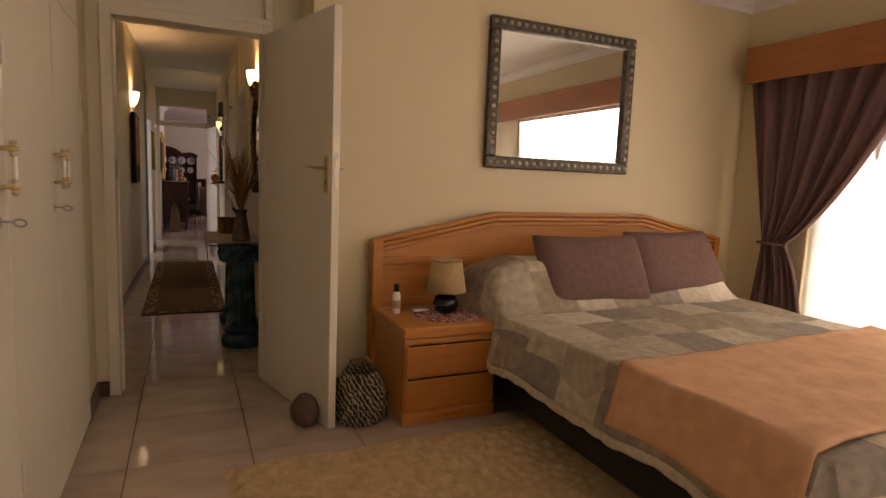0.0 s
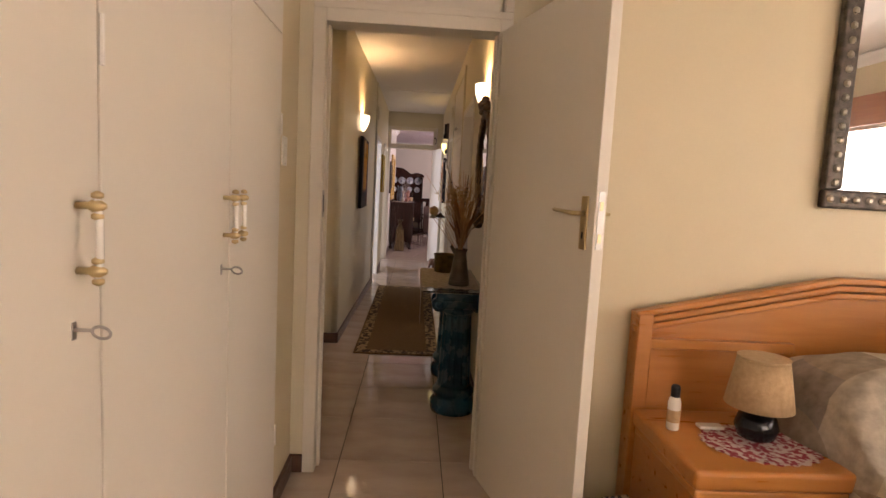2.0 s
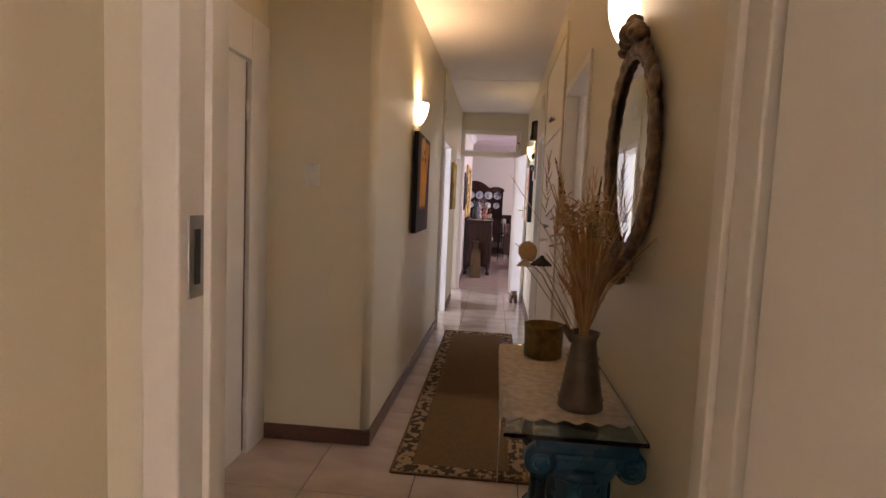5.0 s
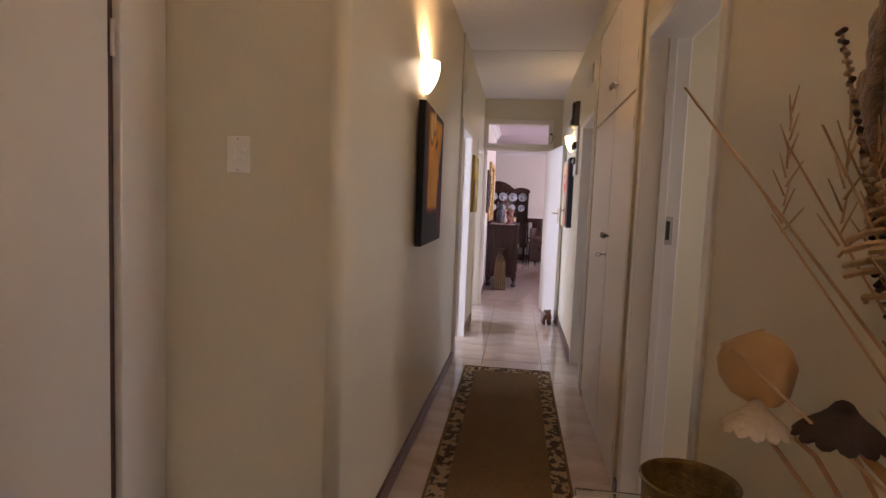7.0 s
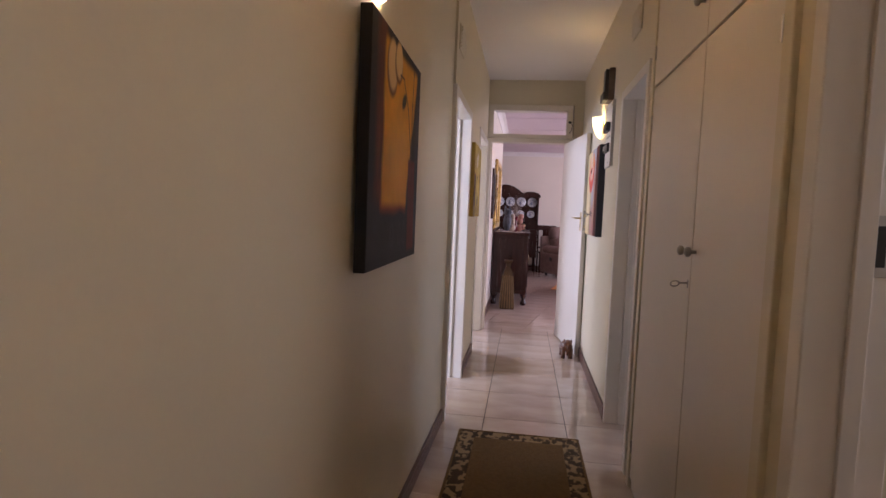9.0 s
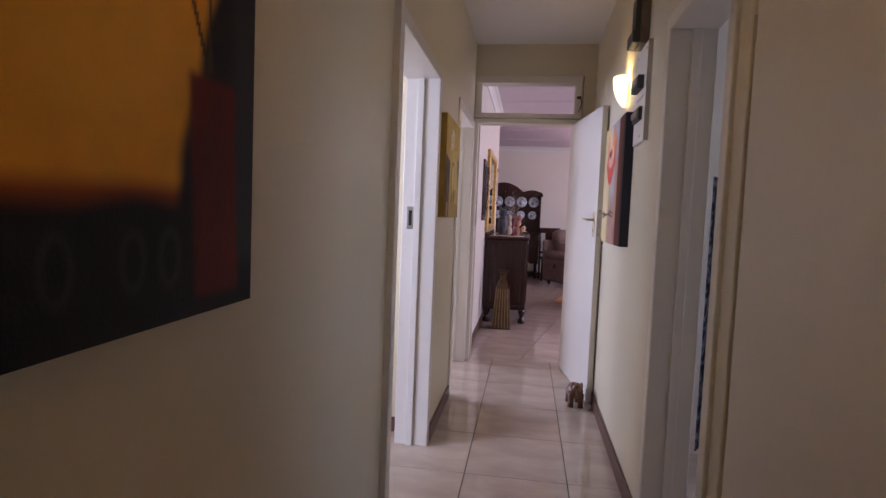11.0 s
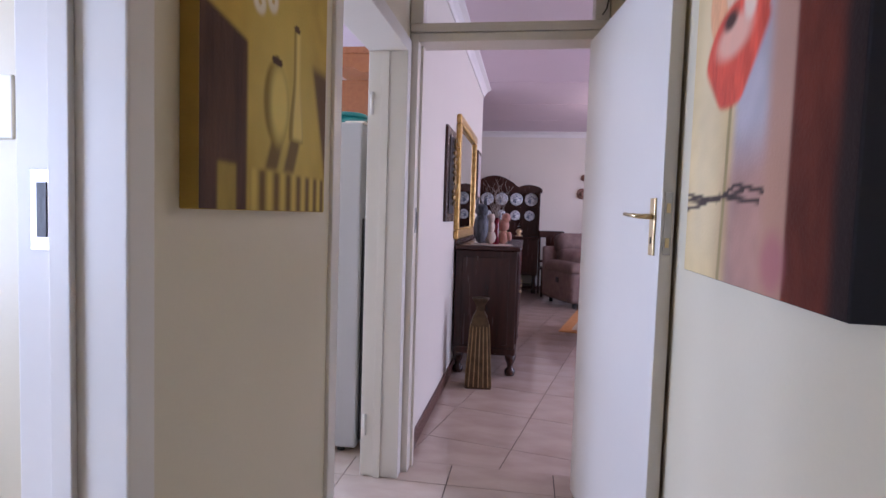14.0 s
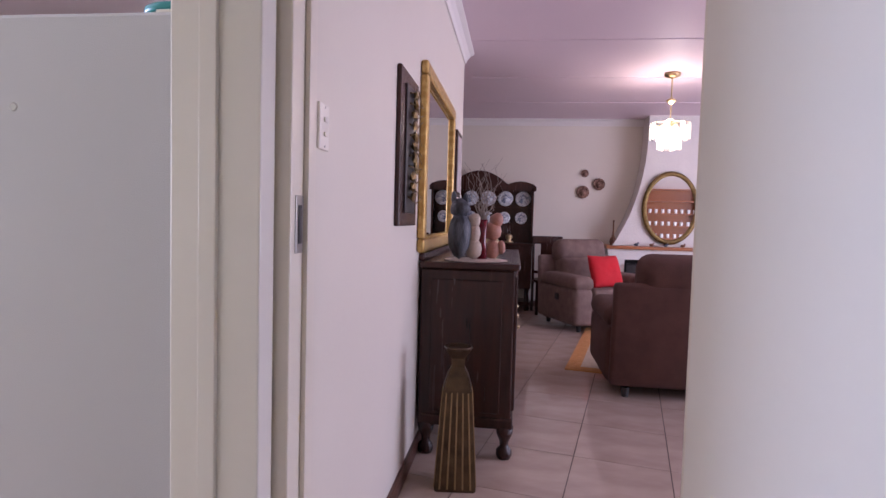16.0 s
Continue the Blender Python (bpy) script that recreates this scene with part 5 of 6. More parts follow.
def orange_abstract(u, v):
    wob = 0.02 * noise.noise(Vector((u * 6, v * 6, 2)))
    c = brushed((0.012, 0.011, 0.016), u, v, 5, 5, 0.5)
    c = over(c, (0.030, 0.032, 0.046), box_mask(u, v, 0.90, 1.1, 0.1, 1.1, 0.03))
    c = over(c, brushed((0.16, 0.035, 0.012), u, v, 12, 4, 0.6), 0.8 * box_mask(u + wob, v, 0.10, 0.22, 0.28, 1.1, 0.05))
    right = 0.70 + 0.20 * step(v, 0.2, 1.0)
    field = box_mask(u + wob, v + 0.4 * wob, 0.21, right, 0.265, 0.95, 0.022)
    c = over(c, (0.32, 0.07, 0.012), box_mask(u, v + wob, 0.19, right, 0.235, 0.30, 0.025))
    c = over(c, brushed((0.78, 0.36, 0.020), u, v, 4, 4, 0.22, 3), field)
    c = over(c, (0.90, 0.50, 0.06), 0.5 * oval_mask(u, v, 0.52, 0.50, 0.20, 0.16, 0.6))
    for cu, cv, ru, rv in ((0.34, 0.85, 0.10, 0.12), (0.46, 0.90, 0.08, 0.09)):
        c = over(c, (0.16, 0.06, 0.02), 0.9 * oval_mask(u, v, cu, cv, ru, rv))
        c = over(c, (0.80, 0.56, 0.24), oval_mask(u, v, cu + 0.008, cv + 0.015, ru * 0.86, rv * 0.88, 0.15))
    c = over(c, (0.05, 0.03, 0.02), line_mask(u, v, ((0.80, 0.52), (0.70, 0.74), (0.58, 0.86), (0.50, 0.86)), 0.007))
    c = over(c, (0.08, 0.045, 0.02), line_mask(u, v, ((0.81, 0.52), (0.80, 0.75), (0.82, 0.96)), 0.006))
    c = over(c, (0.045, 0.04, 0.02), oval_mask(u, v, 0.60, 0.76, 0.055, 0.030, 0.3, 0.6))
    vase = box_mask(u + 0.06 * (v - 0.25), v, 0.75, 0.92, 0.04, 0.50, 0.014)
    c = over(c, brushed((0.125, 0.013, 0.012), u, v, 14, 5, 0.45, 7), vase)
    for cu in (0.42, 0.58, 0.68):
        ring = oval_mask(u, v, cu, 0.13, 0.034, 0.060, 0.2) - oval_mask(u, v, cu, 0.13, 0.020, 0.042, 0.2)
        c = over(c, (0.040, 0.040, 0.048), 0.6 * max(0, ring))
    return c


def gold_still_life(u, v):
    c = brushed((0.50, 0.35, 0.055), u, v, 3, 3, 0.28)
    c = over(c, (0.66, 0.52, 0.13), 0.6 * oval_mask(u, v, 0.60, 0.45, 0.30, 0.35, 0.6))
    c = over(c, brushed((0.085, 0.040, 0.022), u, v, 16, 3, 0.45, 2), box_mask(u, v + 0.20 * u, -0.1, 0.28, -0.1, 0.62, 0.014))
    c = over(c, (0.13, 0.075, 0.03), box_mask(u + 0.35 * (v - 0.3), v, 0.95, 1.2, 0.14, 0.62, 0.03))
    for cu, lo in ((0.47, 0.15), (0.62, 0.15)):
        c = over(c, (0.12, 0.065, 0.025), 0.85 * box_mask(u - 0.45 * (v - lo), v, cu - 0.06, cu + 0.035, lo, lo + 0.15, 0.02))
    c = over(c, (0.26, 0.18, 0.03), oval_mask(u, v, 0.50, 0.40, 0.105, 0.155))
    c = over(c, (0.72, 0.58, 0.15), oval_mask(u, v, 0.525, 0.405, 0.075, 0.14, 0.4))
    c = over(c, (0.07, 0.035, 0.02), oval_mask(u, v, 0.50, 0.555, 0.045, 0.018))
    neck = 0.028 + 0.040 * (1 - step(v, 0.30, 0.55))
    c = over(c, (0.30, 0.21, 0.04), box_mask(u, v, 0.675 - neck, 0.675 + neck, 0.28, 0.72, 0.008))
    c = over(c, (0.74, 0.60, 0.18), box_mask(u, v, 0.685 - neck * 0.6, 0.685 + neck * 0.8, 0.29, 0.72, 0.016))
    c = over(c, (0.10, 0.05, 0.02), oval_mask(u, v, 0.675, 0.725, 0.030, 0.013))
    if v < 0.17:
        m = box_mask(u, v, 0.30, 1.1, -0.1, 0.145, 0.012)
        wave = 0.5 + 0.5 * math.sin((u - 0.30) * 2 * math.pi / (0.125 - 0.04 * (u - 0.3)))
        c = over(c, over((0.15, 0.085, 0.02), (0.62, 0.46, 0.09), wave), m)
        c = over(c, brushed((0.42, 0.30, 0.05), u, v, 8, 3, 0.2), box_mask(u, v, 0.10, 0.21, -0.1, 0.15, 0.012))
    for cu, cv in ((0.34, 0.80), (0.42, 0.86), (0.36, 0.72), (0.50, 0.84), (0.46, 0.76)):
        c = over(c, (0.82, 0.76, 0.62), 0.9 * oval_mask(u, v, cu, cv, 0.045, 0.040, 0.3, cu * 9))
        c = over(c, (0.55, 0.38, 0.10), oval_mask(u, v, cu, cv, 0.012, 0.012, 0.3))
    return c


def red_tulip(u, v):
    c = brushed((0.66, 0.50, 0.24), u, v, 3, 4, 0.22)
    c = over(c, (0.74, 0.62, 0.40), 0.5 * box_mask(u, v, 0.05, 0.30, 0.05, 0.95, 0.10))
    c = over(c, brushed((0.43, 0.39, 0.41), u, v, 4, 3, 0.20, 4), box_mask(u, v, 0.41, 0.80, -0.1, 1.1, 0.035))
    c = over(c, brushed((0.40, 0.21, 0.15), u, v, 4, 4, 0.25, 6), 0.9 * box_mask(u, v, 0.36, 0.80, -0.1, 0.36, 0.10))
    c = over(c, (0.48, 0.27, 0.18), 0.9 * box_mask(u, v, 0.62, 0.78, -0.1, 0.72, 0.04))
    c = over(c, brushed((0.115, 0.024, 0.014), u, v, 6, 3, 0.6, 8), box_mask(u, v, 0.745, 1.1, -0.1, 1.1, 0.012))
    c = over(c, (0.020, 0.012, 0.012), box_mask(u, v, 0.93, 1.1, -0.1, 1.1, 0.03))
    c = over(c, (0.33, 0.25, 0.10), line_mask(u, v, ((0.37, 0.52), (0.36, 0.30), (0.34, 0.0)), 0.014))
    for pts in (((0.0, 0.265), (0.12, 0.255), (0.30, 0.235), (0.44, 0.275), (0.62, 0.25)), ((0.0, 0.215), (0.14, 0.225), (0.32, 0.25), (0.46, 0.235), (0.60, 0.225)), ((0.0, 0.245), (0.2, 0.24), (0.36, 0.245), (0.50, 0.255))):
        c = over(c, (0.045, 0.025, 0.018), line_mask(u, v, pts, 0.007))
    cup = oval_mask(u, v, 0.37, 0.65, 0.24, 0.15, 0.08) * (1 - step(abs(u - 0.36), 0.05 + 0.9 * max(0, v - 0.49), 0.08 + 1.1 * max(0, v - 0.49)))
    for cu, cv, ru, rv, t_, col in ((0.22, 0.83, 0.075, 0.11, 0.25, (0.76, 0.40, 0.20)), (0.36, 0.88, 0.08, 0.12, 0.0, (0.80, 0.58, 0.40)), (0.50, 0.84, 0.075, 0.12, -0.3, (0.78, 0.30, 0.12)), (0.58, 0.78, 0.05, 0.10, -0.4, (0.70, 0.16, 0.06))):
        c = over(c, brushed(col, u, v, 18, 6, 0.25, 3), oval_mask(u, v, cu, cv, ru, rv, 0.12, t_))
    c = over(c, brushed((0.66, 0.085, 0.045), u, v, 16, 5, 0.35, 9), cup)
    c = over(c, (0.80, 0.52, 0.38), 0.8 * oval_mask(u, v, 0.36, 0.70, 0.13, 0.055, 0.4))
    c = over(c, (0.82, 0.72, 0.56), 0.8 * oval_mask(u, v, 0.47, 0.76, 0.04, 0.05, 0.4, 0.5))
    c = over(c, (0.07, 0.03, 0.02), oval_mask(u, v, 0.33, 0.755, 0.05, 0.025, 0.5))
    c = over(c, (0.42, 0.14, 0.16), 0.7 * oval_mask(u, v, 0.69, 0.08, 0.06, 0.07, 0.5))
    return c


def canvas(at, rz, w, h, d, side, image, label):
    """A stretched canvas facing local -y; image(u, v) gives the pigment across it."""
    c = thing("painting", at, rz, label, "painting", "passage paintings")
    part("canvas", bm_box((w, d, h), (0, -d / 2, 0), 0.003), side, c)
    nu, nv = 130, 110
    f = part("painted_face", sheet(lambda u, v: ((u - 0.5) * w * 0.995, -d - 0.0006, (v - 0.5) * h * 0.995), nu, nv), OILS, c)
    ca = f.data.color_attributes.new("pigment", "FLOAT_COLOR", "POINT")
    for k, vert in enumerate(f.data.vertices):
        ca.data[k].color = (*image(vert.co.x / w + 0.5, vert.co.z / h + 0.5), 1.0)
    return c


# on the left wall local x runs along +y, on the right wall along -y
canvas((lean(6.455), 6.465, 1.470), 90 + 0.88, 0.77, 0.735, 0.035, P_BLACK, orange_abstract, "abstract canvas, black border round an orange field with a red vase")
canvas((0.0, 9.255, 1.535), 90, 0.58, 0.575, 0.035, P_GOLD, gold_still_life, "gold and brown still life canvas with vases and white flowers")
canvas((1.0, 9.175, 1.475), -90, 0.71, 0.675, 0.045, P_BLACK, red_tulip, "tulip painting on canvas, red flower beside dark panels")

# meter board and chime
mb = thing("meter_board", (0.999, 8.62, 1.85), -90, "white electricity meter board on the passage wall", "meter board")
part("board", span(-0.13, 0.13, -0.018, 0, -0.22, 0.22, 0.003), SWITCH, mb)
part("edge_trim", span(0.129, 0.132, -0.020, 0, -0.22, 0.22), STEEL, mb)
for z, d_ in ((0.05, 0.028), (-0.09, 0.016)):
    mt = part("breaker_block", span(-0.09, 0.07, -0.018 - d_, -0.018, z - 0.03, z + 0.03, 0.003), BLACK, mb, "black row of circuit breakers")
    for i in range(5):
        part("breaker", span(-0.08 + i * 0.029, -0.058 + i * 0.029, -0.026 - d_, -0.018 - d_, z - 0.012, z + 0.014, 0.002), STEEL, mt)
part("name_strip", span(-0.09, 0.07, -0.0195, -0.018, -0.02, -0.008), STEEL, mb)
for sx, sz in ((-0.1, 0.19), (0.1, 0.19), (0.03, -0.19)):
    part("screw", lathe([(0.005, 0), (0.004, 0.003)], 8, (sx, -0.018, sz), turn=pose(0, 0, 0, 90)), STEEL, mb)
ch = thing("door_chime", (0.999, 8.66, 2.19), -90, "dark boxed door chime high on the wall", "door chime")
part("back_box", span(-0.075, 0.075, -0.04, 0, -0.11, 0.11, 0.004), PEWTER, ch)
part("front", span(-0.02, 0.075, -0.065, -0.04, -0.10, 0.10, 0.006), BLACK, ch)
part("base_box", span(-0.075, 0.078, -0.075, -0.04, -0.108, -0.05, 0.006), BLACK, ch)
part("arm", tube([(-0.07, -0.05, -0.085), (-0.12, -0.06, -0.09)], 0.005), BLACK, ch)

# ---------- side room, kitchen, room across ----------
PINE = wood("orange_pine", (0.32, 0.105, 0.022), (0.44, 0.165, 0.04), 0.35, "y")
ch_ = thing("chest_of_drawers", (-1.50, 8.68, 0), 0, "orange pine chest of drawers against the side room wall", "chest of drawers")
part("body", span(-0.45, 0.45, -0.22, 0.28, 0.06, 0.86, 0.006), PINE, ch_)
part("top", span(-0.48, 0.48, -0.25, 0.29, 0.86, 0.89, 0.008), PINE, ch_)
for i in range(4):
    dr = part("drawer", span(-0.42, 0.42, -0.235, -0.215, 0.09 + i * 0.19, 0.265 + i * 0.19, 0.006), PINE, ch_)
    for sx in (-0.22, 0.22):
        part("knob", lathe([(0.008, 0), (0.018, 0.015), (0.012, 0.026)], 12, (sx, -0.235, 0.175 + i * 0.19), turn=pose(0, 0, 0, 90)), PINE, dr, "", True)
for sx in (-0.42, 0.42):
    for sy in (-0.19, 0.25):
        part("leg", span(sx - 0.03, sx + 0.03, sy - 0.03, sy + 0.03, 0, 0.06), PINE, ch_)
bx = thing("folded_cloths", (-1.5, 8.70, 0.89), 0, "pile of folded pale cloths on the chest of drawers", "linen")
for i in range(3):
    part("cloth", bm_box((0.34 - 0.02 * i, 0.26, 0.05), (0.01 * i, 0, 0.026 + i * 0.05), 0.02, 3), SWITCH, bx)

fr = thing("refrigerator", (-0.555, 11.17, 0), 0, "tall white fridge with a grey door edge seen from the side", "refrigerator")
part("cabinet", span(-0.29, 0.29, -0.32, 0.26, 0.03, 1.70, 0.010), FRIDGE, fr)
part("back_coil", span(0.292, 0.33, -0.28, 0.24, 0.06, 1.22, 0.004), BLACK, fr, "black condenser grille")
part("top_lip", span(0.20, 0.30, -0.31, 0.25, 1.695, 1.708, 0.003), SWITCH, fr)
part("door", span(-0.29, 0.29, 0.265, 0.32, 0.62, 1.70, 0.012), FRIDGE, fr, "fridge door")
part("freezer_door", span(-0.29, 0.29, 0.265, 0.32, 0.05, 0.61, 0.012), FRIDGE, fr, "freezer door")
part("foot", lathe([(0.02, 0), (0.02, 0.03)], 10, (0.2, -0.27, 0)), BLACK, fr)
part("foot", lathe([(0.02, 0), (0.02, 0.03)], 10, (-0.22, -0.27, 0)), BLACK, fr)
part("foot", lathe([(0.02, 0), (0.02, 0.03)], 10, (0.2, 0.27, 0)), BLACK, fr)
part("foot", lathe([(0.02, 0), (0.02, 0.03)], 10, (-0.22, 0.27, 0)), BLACK, fr)
part("badge", lathe([(0.011, 0), (0.009, 0.003)], 16, (-0.16, -0.32, 1.48), turn=pose(0, 0, 0, 90)), STEEL, fr)
TEALBOX = material("teal_enamel", (0.02, 0.22, 0.22), 0.3, 0.1, 10)
tn = thing("teal_tin", (-0.42, 11.1, 1.70), 0, "round teal cake tin on top of the fridge", "tin")
part("body", lathe([(0.10, 0), (0.105, 0.005), (0.105, 0.055)], 28), TEALBOX, tn, "", True)
part("lid", lathe([(0.108, 0.055), (0.108, 0.075), (0.10, 0.08)], 28), TEALBOX, tn, "", True)
ks = thing("kitchen_shelf", (0, 0, 0), 0, "brown wooden wall shelf with scalloped edge", "shelf")
part("board", span(-0.82, -0.161, 11.55, 12.6, 2.24, 2.28, 0.004), KITWOOD, ks)
sc_ = [(-0.82, 2.24)] + [(-0.82 + 0.655 * i / 24, 2.21 - 0.13 * (i / 24) - 0.016 * abs(math.sin(i * 0.65))) for i in range(25)] + [(-0.165, 2.24)]
b = prism(sc_, 0.02)
b.transform(pose(0, 11.56, 0))
part("scalloped_bracket", b, KITWOOD, ks)
part("backboard", span(-0.78, -0.161, 11.66, 11.80, 1.72, 2.10, 0.004), KITWOOD, ks)
part("bracket", span(-0.20, -0.161, 11.8, 12.5, 1.9, 2.24), KITWOOD, ks)
kb = thing("kitchen_cabinet", (-2.42, 12.78, 0), 0, "orange wood kitchen base cabinet with dark top", "cabinet")
part("body", span(-0.5, 0.4, -0.3, 0.3, 0.08, 0.86, 0.004), PINE, kb)
part("plinth", span(-0.48, 0.38, -0.26, 0.28, 0, 0.08), BLACK, kb)
part("worktop", span(-0.52, 0.42, -0.32, 0.3, 0.86, 0.90, 0.006), BLACK, kb)
for x0 in (-0.49, -0.04):
    dd = part("door", span(x0, x0 + 0.43, -0.318, -0.30, 0.10, 0.84, 0.005), PINE, kb)
    part("panel", span(x0 + 0.06, x0 + 0.37, -0.324, -0.316, 0.17, 0.77, 0.004), PINE, dd)
ov = thing("microwave", (-2.36, 12.74, 0.90), 0, "black microwave with a pale cloth hanging over it", "microwave")
part("body", span(-0.3, 0.3, -0.24, 0.2, 0.0, 0.72, 0.008), BLACK, ov)
part("door", span(-0.28, 0.14, -0.252, -0.24, 0.03, 0.69, 0.006), BLACK, ov)
part("cloth", sheet(lambda u, v: (0.02 + 0.2 * u, -0.262 - 0.008 * math.sin(u * 18), 0.722 - 0.26 * v - 0.03 * math.sin(u * 3)), 16, 8, 0.003), SWITCH, ov, "pale dish cloth")
PATTERN = blend_material("blue_black_print_cloth", (0.02, 0.025, 0.06), (0.30, 0.30, 0.36), 0.9, 24, 0.48, 0.56, 0.2)
gw = thing("hanging_gown", (1.62, 8.75, 0), 0, "blue and white printed cloth hanging in the side doorway", "garment")
part("cloth", sheet(lambda u, v: (-0.25 + 0.5 * u, 0.05 * math.sin(u * 20), 0.15 + 1.35 * v), 40, 6, 0.006), PATTERN, gw, "", True)
part("hanger", tube([(-0.2, 0, 1.5), (0, 0, 1.6), (0.2, 0, 1.5)], 0.006), STEEL, gw)
part("hook", tube([(0, 0, 1.59), (0, 0.02, 1.66), (0, 0.55, 1.70), (0, 0.66, 1.70)], 0.005), STEEL, gw)

# ---------- living room ----------
WX = 0.004
# sideboard by the wall
sb = thing("sideboard", (WX, 12.47, 0), 0, "dark mahogany sideboard on carved feet", "sideboard")
part("body", span(0.012, 0.50, 0.03, 1.47, 0.16, 0.985, 0.01), DARKWOOD, sb)
part("top", span(0.004, 0.525, 0.0, 1.50, 0.985, 1.02, 0.012, seg=3), DARKWOODX, sb)
part("end_panel", span(0.07, 0.44, 0.018, 0.032, 0.24, 0.93, 0.006), DARKWOOD, sb)
part("skirt", span(0.012, 0.51, 0.02, 1.48, 0.16, 0.22, 0.012), DARKWOOD, sb)
part("back_ledge", span(0.0, 0.03, 0.02, 1.48, 1.02, 1.06, 0.01), DARKWOODX, sb)
for i in range(3):
    d_ = part("door", span(0.498, 0.515, 0.06 + i * 0.465, 0.51 + i * 0.465, 0.25, 0.95, 0.006), DARKWOOD, sb)
    part("knob", lathe([(0.006, 0), (0.014, 0.012), (0.008, 0.02)], 12, (0.515, 0.46 + i * 0.4, 0.62), turn=pose(0, 0, 0, 0, 90, 0)), BRASS, d_)
for x in (0.055, 0.47):
    for y in (0.06, 1.44):
        part("leg", lathe([(0.034, 0), (0.042, 0.02), (0.040, 0.045), (0.022, 0.065), (0.024, 0.09), (0.042, 0.13), (0.046, 0.17)], 14, (x, y, 0)), DARKWOOD, sb, "carved ball foot", True)

# tall ribbed vase
VASE = blend_material("bronze_ribbed_metal", (0.055, 0.036, 0.02), (0.13, 0.088, 0.045), 0.35, 14, 0.3, 0.7, 0.15, None, 5, 0.6)
RIB = material("rubbed_gold_rib", (0.30, 0.20, 0.09), 0.4, 0.2, 30, 0.1, 100, 0.6)
SQ = [(0.092, 0.0), (0.095, 0.01), (0.066, 0.46), (0.052, 0.515), (0.030, 0.56), (0.032, 0.60), (0.058, 0.645), (0.052, 0.65)]
vs = thing("floor_vase", (0.252, 12.20, 0), 6, "tall square bronze floor vase with ribs", "vase")
b = bmesh.new()
rings = [[b.verts.new((sx * r, sy * r, z)) for sx, sy in ((-1, -1), (1, -1), (1, 1), (-1, 1))] for r, z in SQ]
for a_, c_ in zip(rings, rings[1:]):
    for i in range(4):
        b.faces.new((a_[i], a_[(i + 1) % 4], c_[(i + 1) % 4], c_[i]))
b.faces.new(rings[0][::-1])
bmesh.ops.bevel(b, geom=[e for e in b.edges if abs(e.verts[0].co.z - e.verts[1].co.z) > 0.005], offset=0.006, segments=2, affect="EDGES")
part("body", b, VASE, vs)
part("lip", lathe([(0.058, 0.642), (0.066, 0.648), (0.062, 0.655), (0.045, 0.646)], 24), VASE, vs, "", True)
for i in range(5):
    o_ = -0.8 + 0.4 * i
    for sx, sy in ((0, -1), (1, 0), (-1, 0)):
        p0_ = (o_ * 0.088 if sy else sx * 0.094, sy * 0.094 if sy else o_ * 0.088, 0.015)
        p1_ = (o_ * 0.062 if sy else sx * 0.068, sy * 0.068 if sy else o_ * 0.062, 0.45)
        part("rib", tube([p0_, p1_], 0.005, 0.004, 6), RIB, vs)

# carved panel, gold mirror, small picture on the wall
cp = thing("carved_wall_panel", (WX, 12.06, 1.53), 90, "dark wooden wall panel with brass birds and leaves", "wall art")
part("board", span(-0.20, 0.20, -0.02, 0, -0.325, 0.325, 0.004), DARKWOOD, cp)
part("inner_board", span(-0.11, 0.11, -0.028, -0.02, -0.27, 0.27, 0.003), BLACK, cp)
rng = random.Random(9)
for i in range(11):
    z = 0.24 - i * 0.044
    own = bmesh.new()
    bmesh.ops.create_icosphere(own, subdivisions=1, radius=0.03)
    for v in own.verts:
        v.co *= 1 + 0.5 * noise.noise(v.co * 40 + Vector((i * 3, 0, 0)))
    bmesh.ops.scale(own, vec=(1.3, 0.45, 0.8), verts=own.verts)
    own.transform(pose(rng.uniform(-0.03, 0.05), -0.045, z, 0, rng.uniform(-50, 50), 0))
    part("brass_bird", own, OLDBRASS, cp)
    part("twig", tube([(rng.uniform(-0.06, 0), -0.03, z), (0.04, -0.05, z + rng.uniform(-0.03, 0.03)), (0.10, -0.06, z + rng.uniform(-0.04, 0.04))], 0.004, 0.002, 5), OLDBRASS, cp)

gm = thing("gold_mirror", (WX, 13.07, 1.545), 90, "large gold framed wall mirror above the sideboard", "mirror")
for a in ((-0.66, 0.66, 0.41, 0.48), (-0.66, 0.66, -0.48, -0.41), (-0.66, -0.585, -0.41, 0.41), (0.585, 0.66, -0.41, 0.41)):
    part("frame_bar", span(a[0], a[1], -0.04, 0, a[2], a[3], 0.014, seg=3), GOLD, gm)
for k in range(40):
    part("bead", bm_box((0.02, 0.012, 0.012), (-0.575 + 1.15 * k / 39, -0.036, 0.403), 0.004, 1), GOLD, gm)
    part("bead", bm_box((0.02, 0.012, 0.012), (-0.575 + 1.15 * k / 39, -0.036, -0.403), 0.004, 1), GOLD, gm)
part("mirror_glass", span(-0.59, 0.59, -0.016, -0.010, -0.42, 0.42), MIRROR, gm, "clear mirror glass")
sf = thing("picture_frame", (WX, 14.2, 1.68), 90, "small dark framed picture on the wall", "picture")
part("frame", span(-0.17, 0.17, -0.025, 0, -0.26, 0.26, 0.006), DARKWOOD, sf)
part("print", span(-0.13, 0.13, -0.027, -0.024, -0.22, 0.22), P_GREYL, sf)

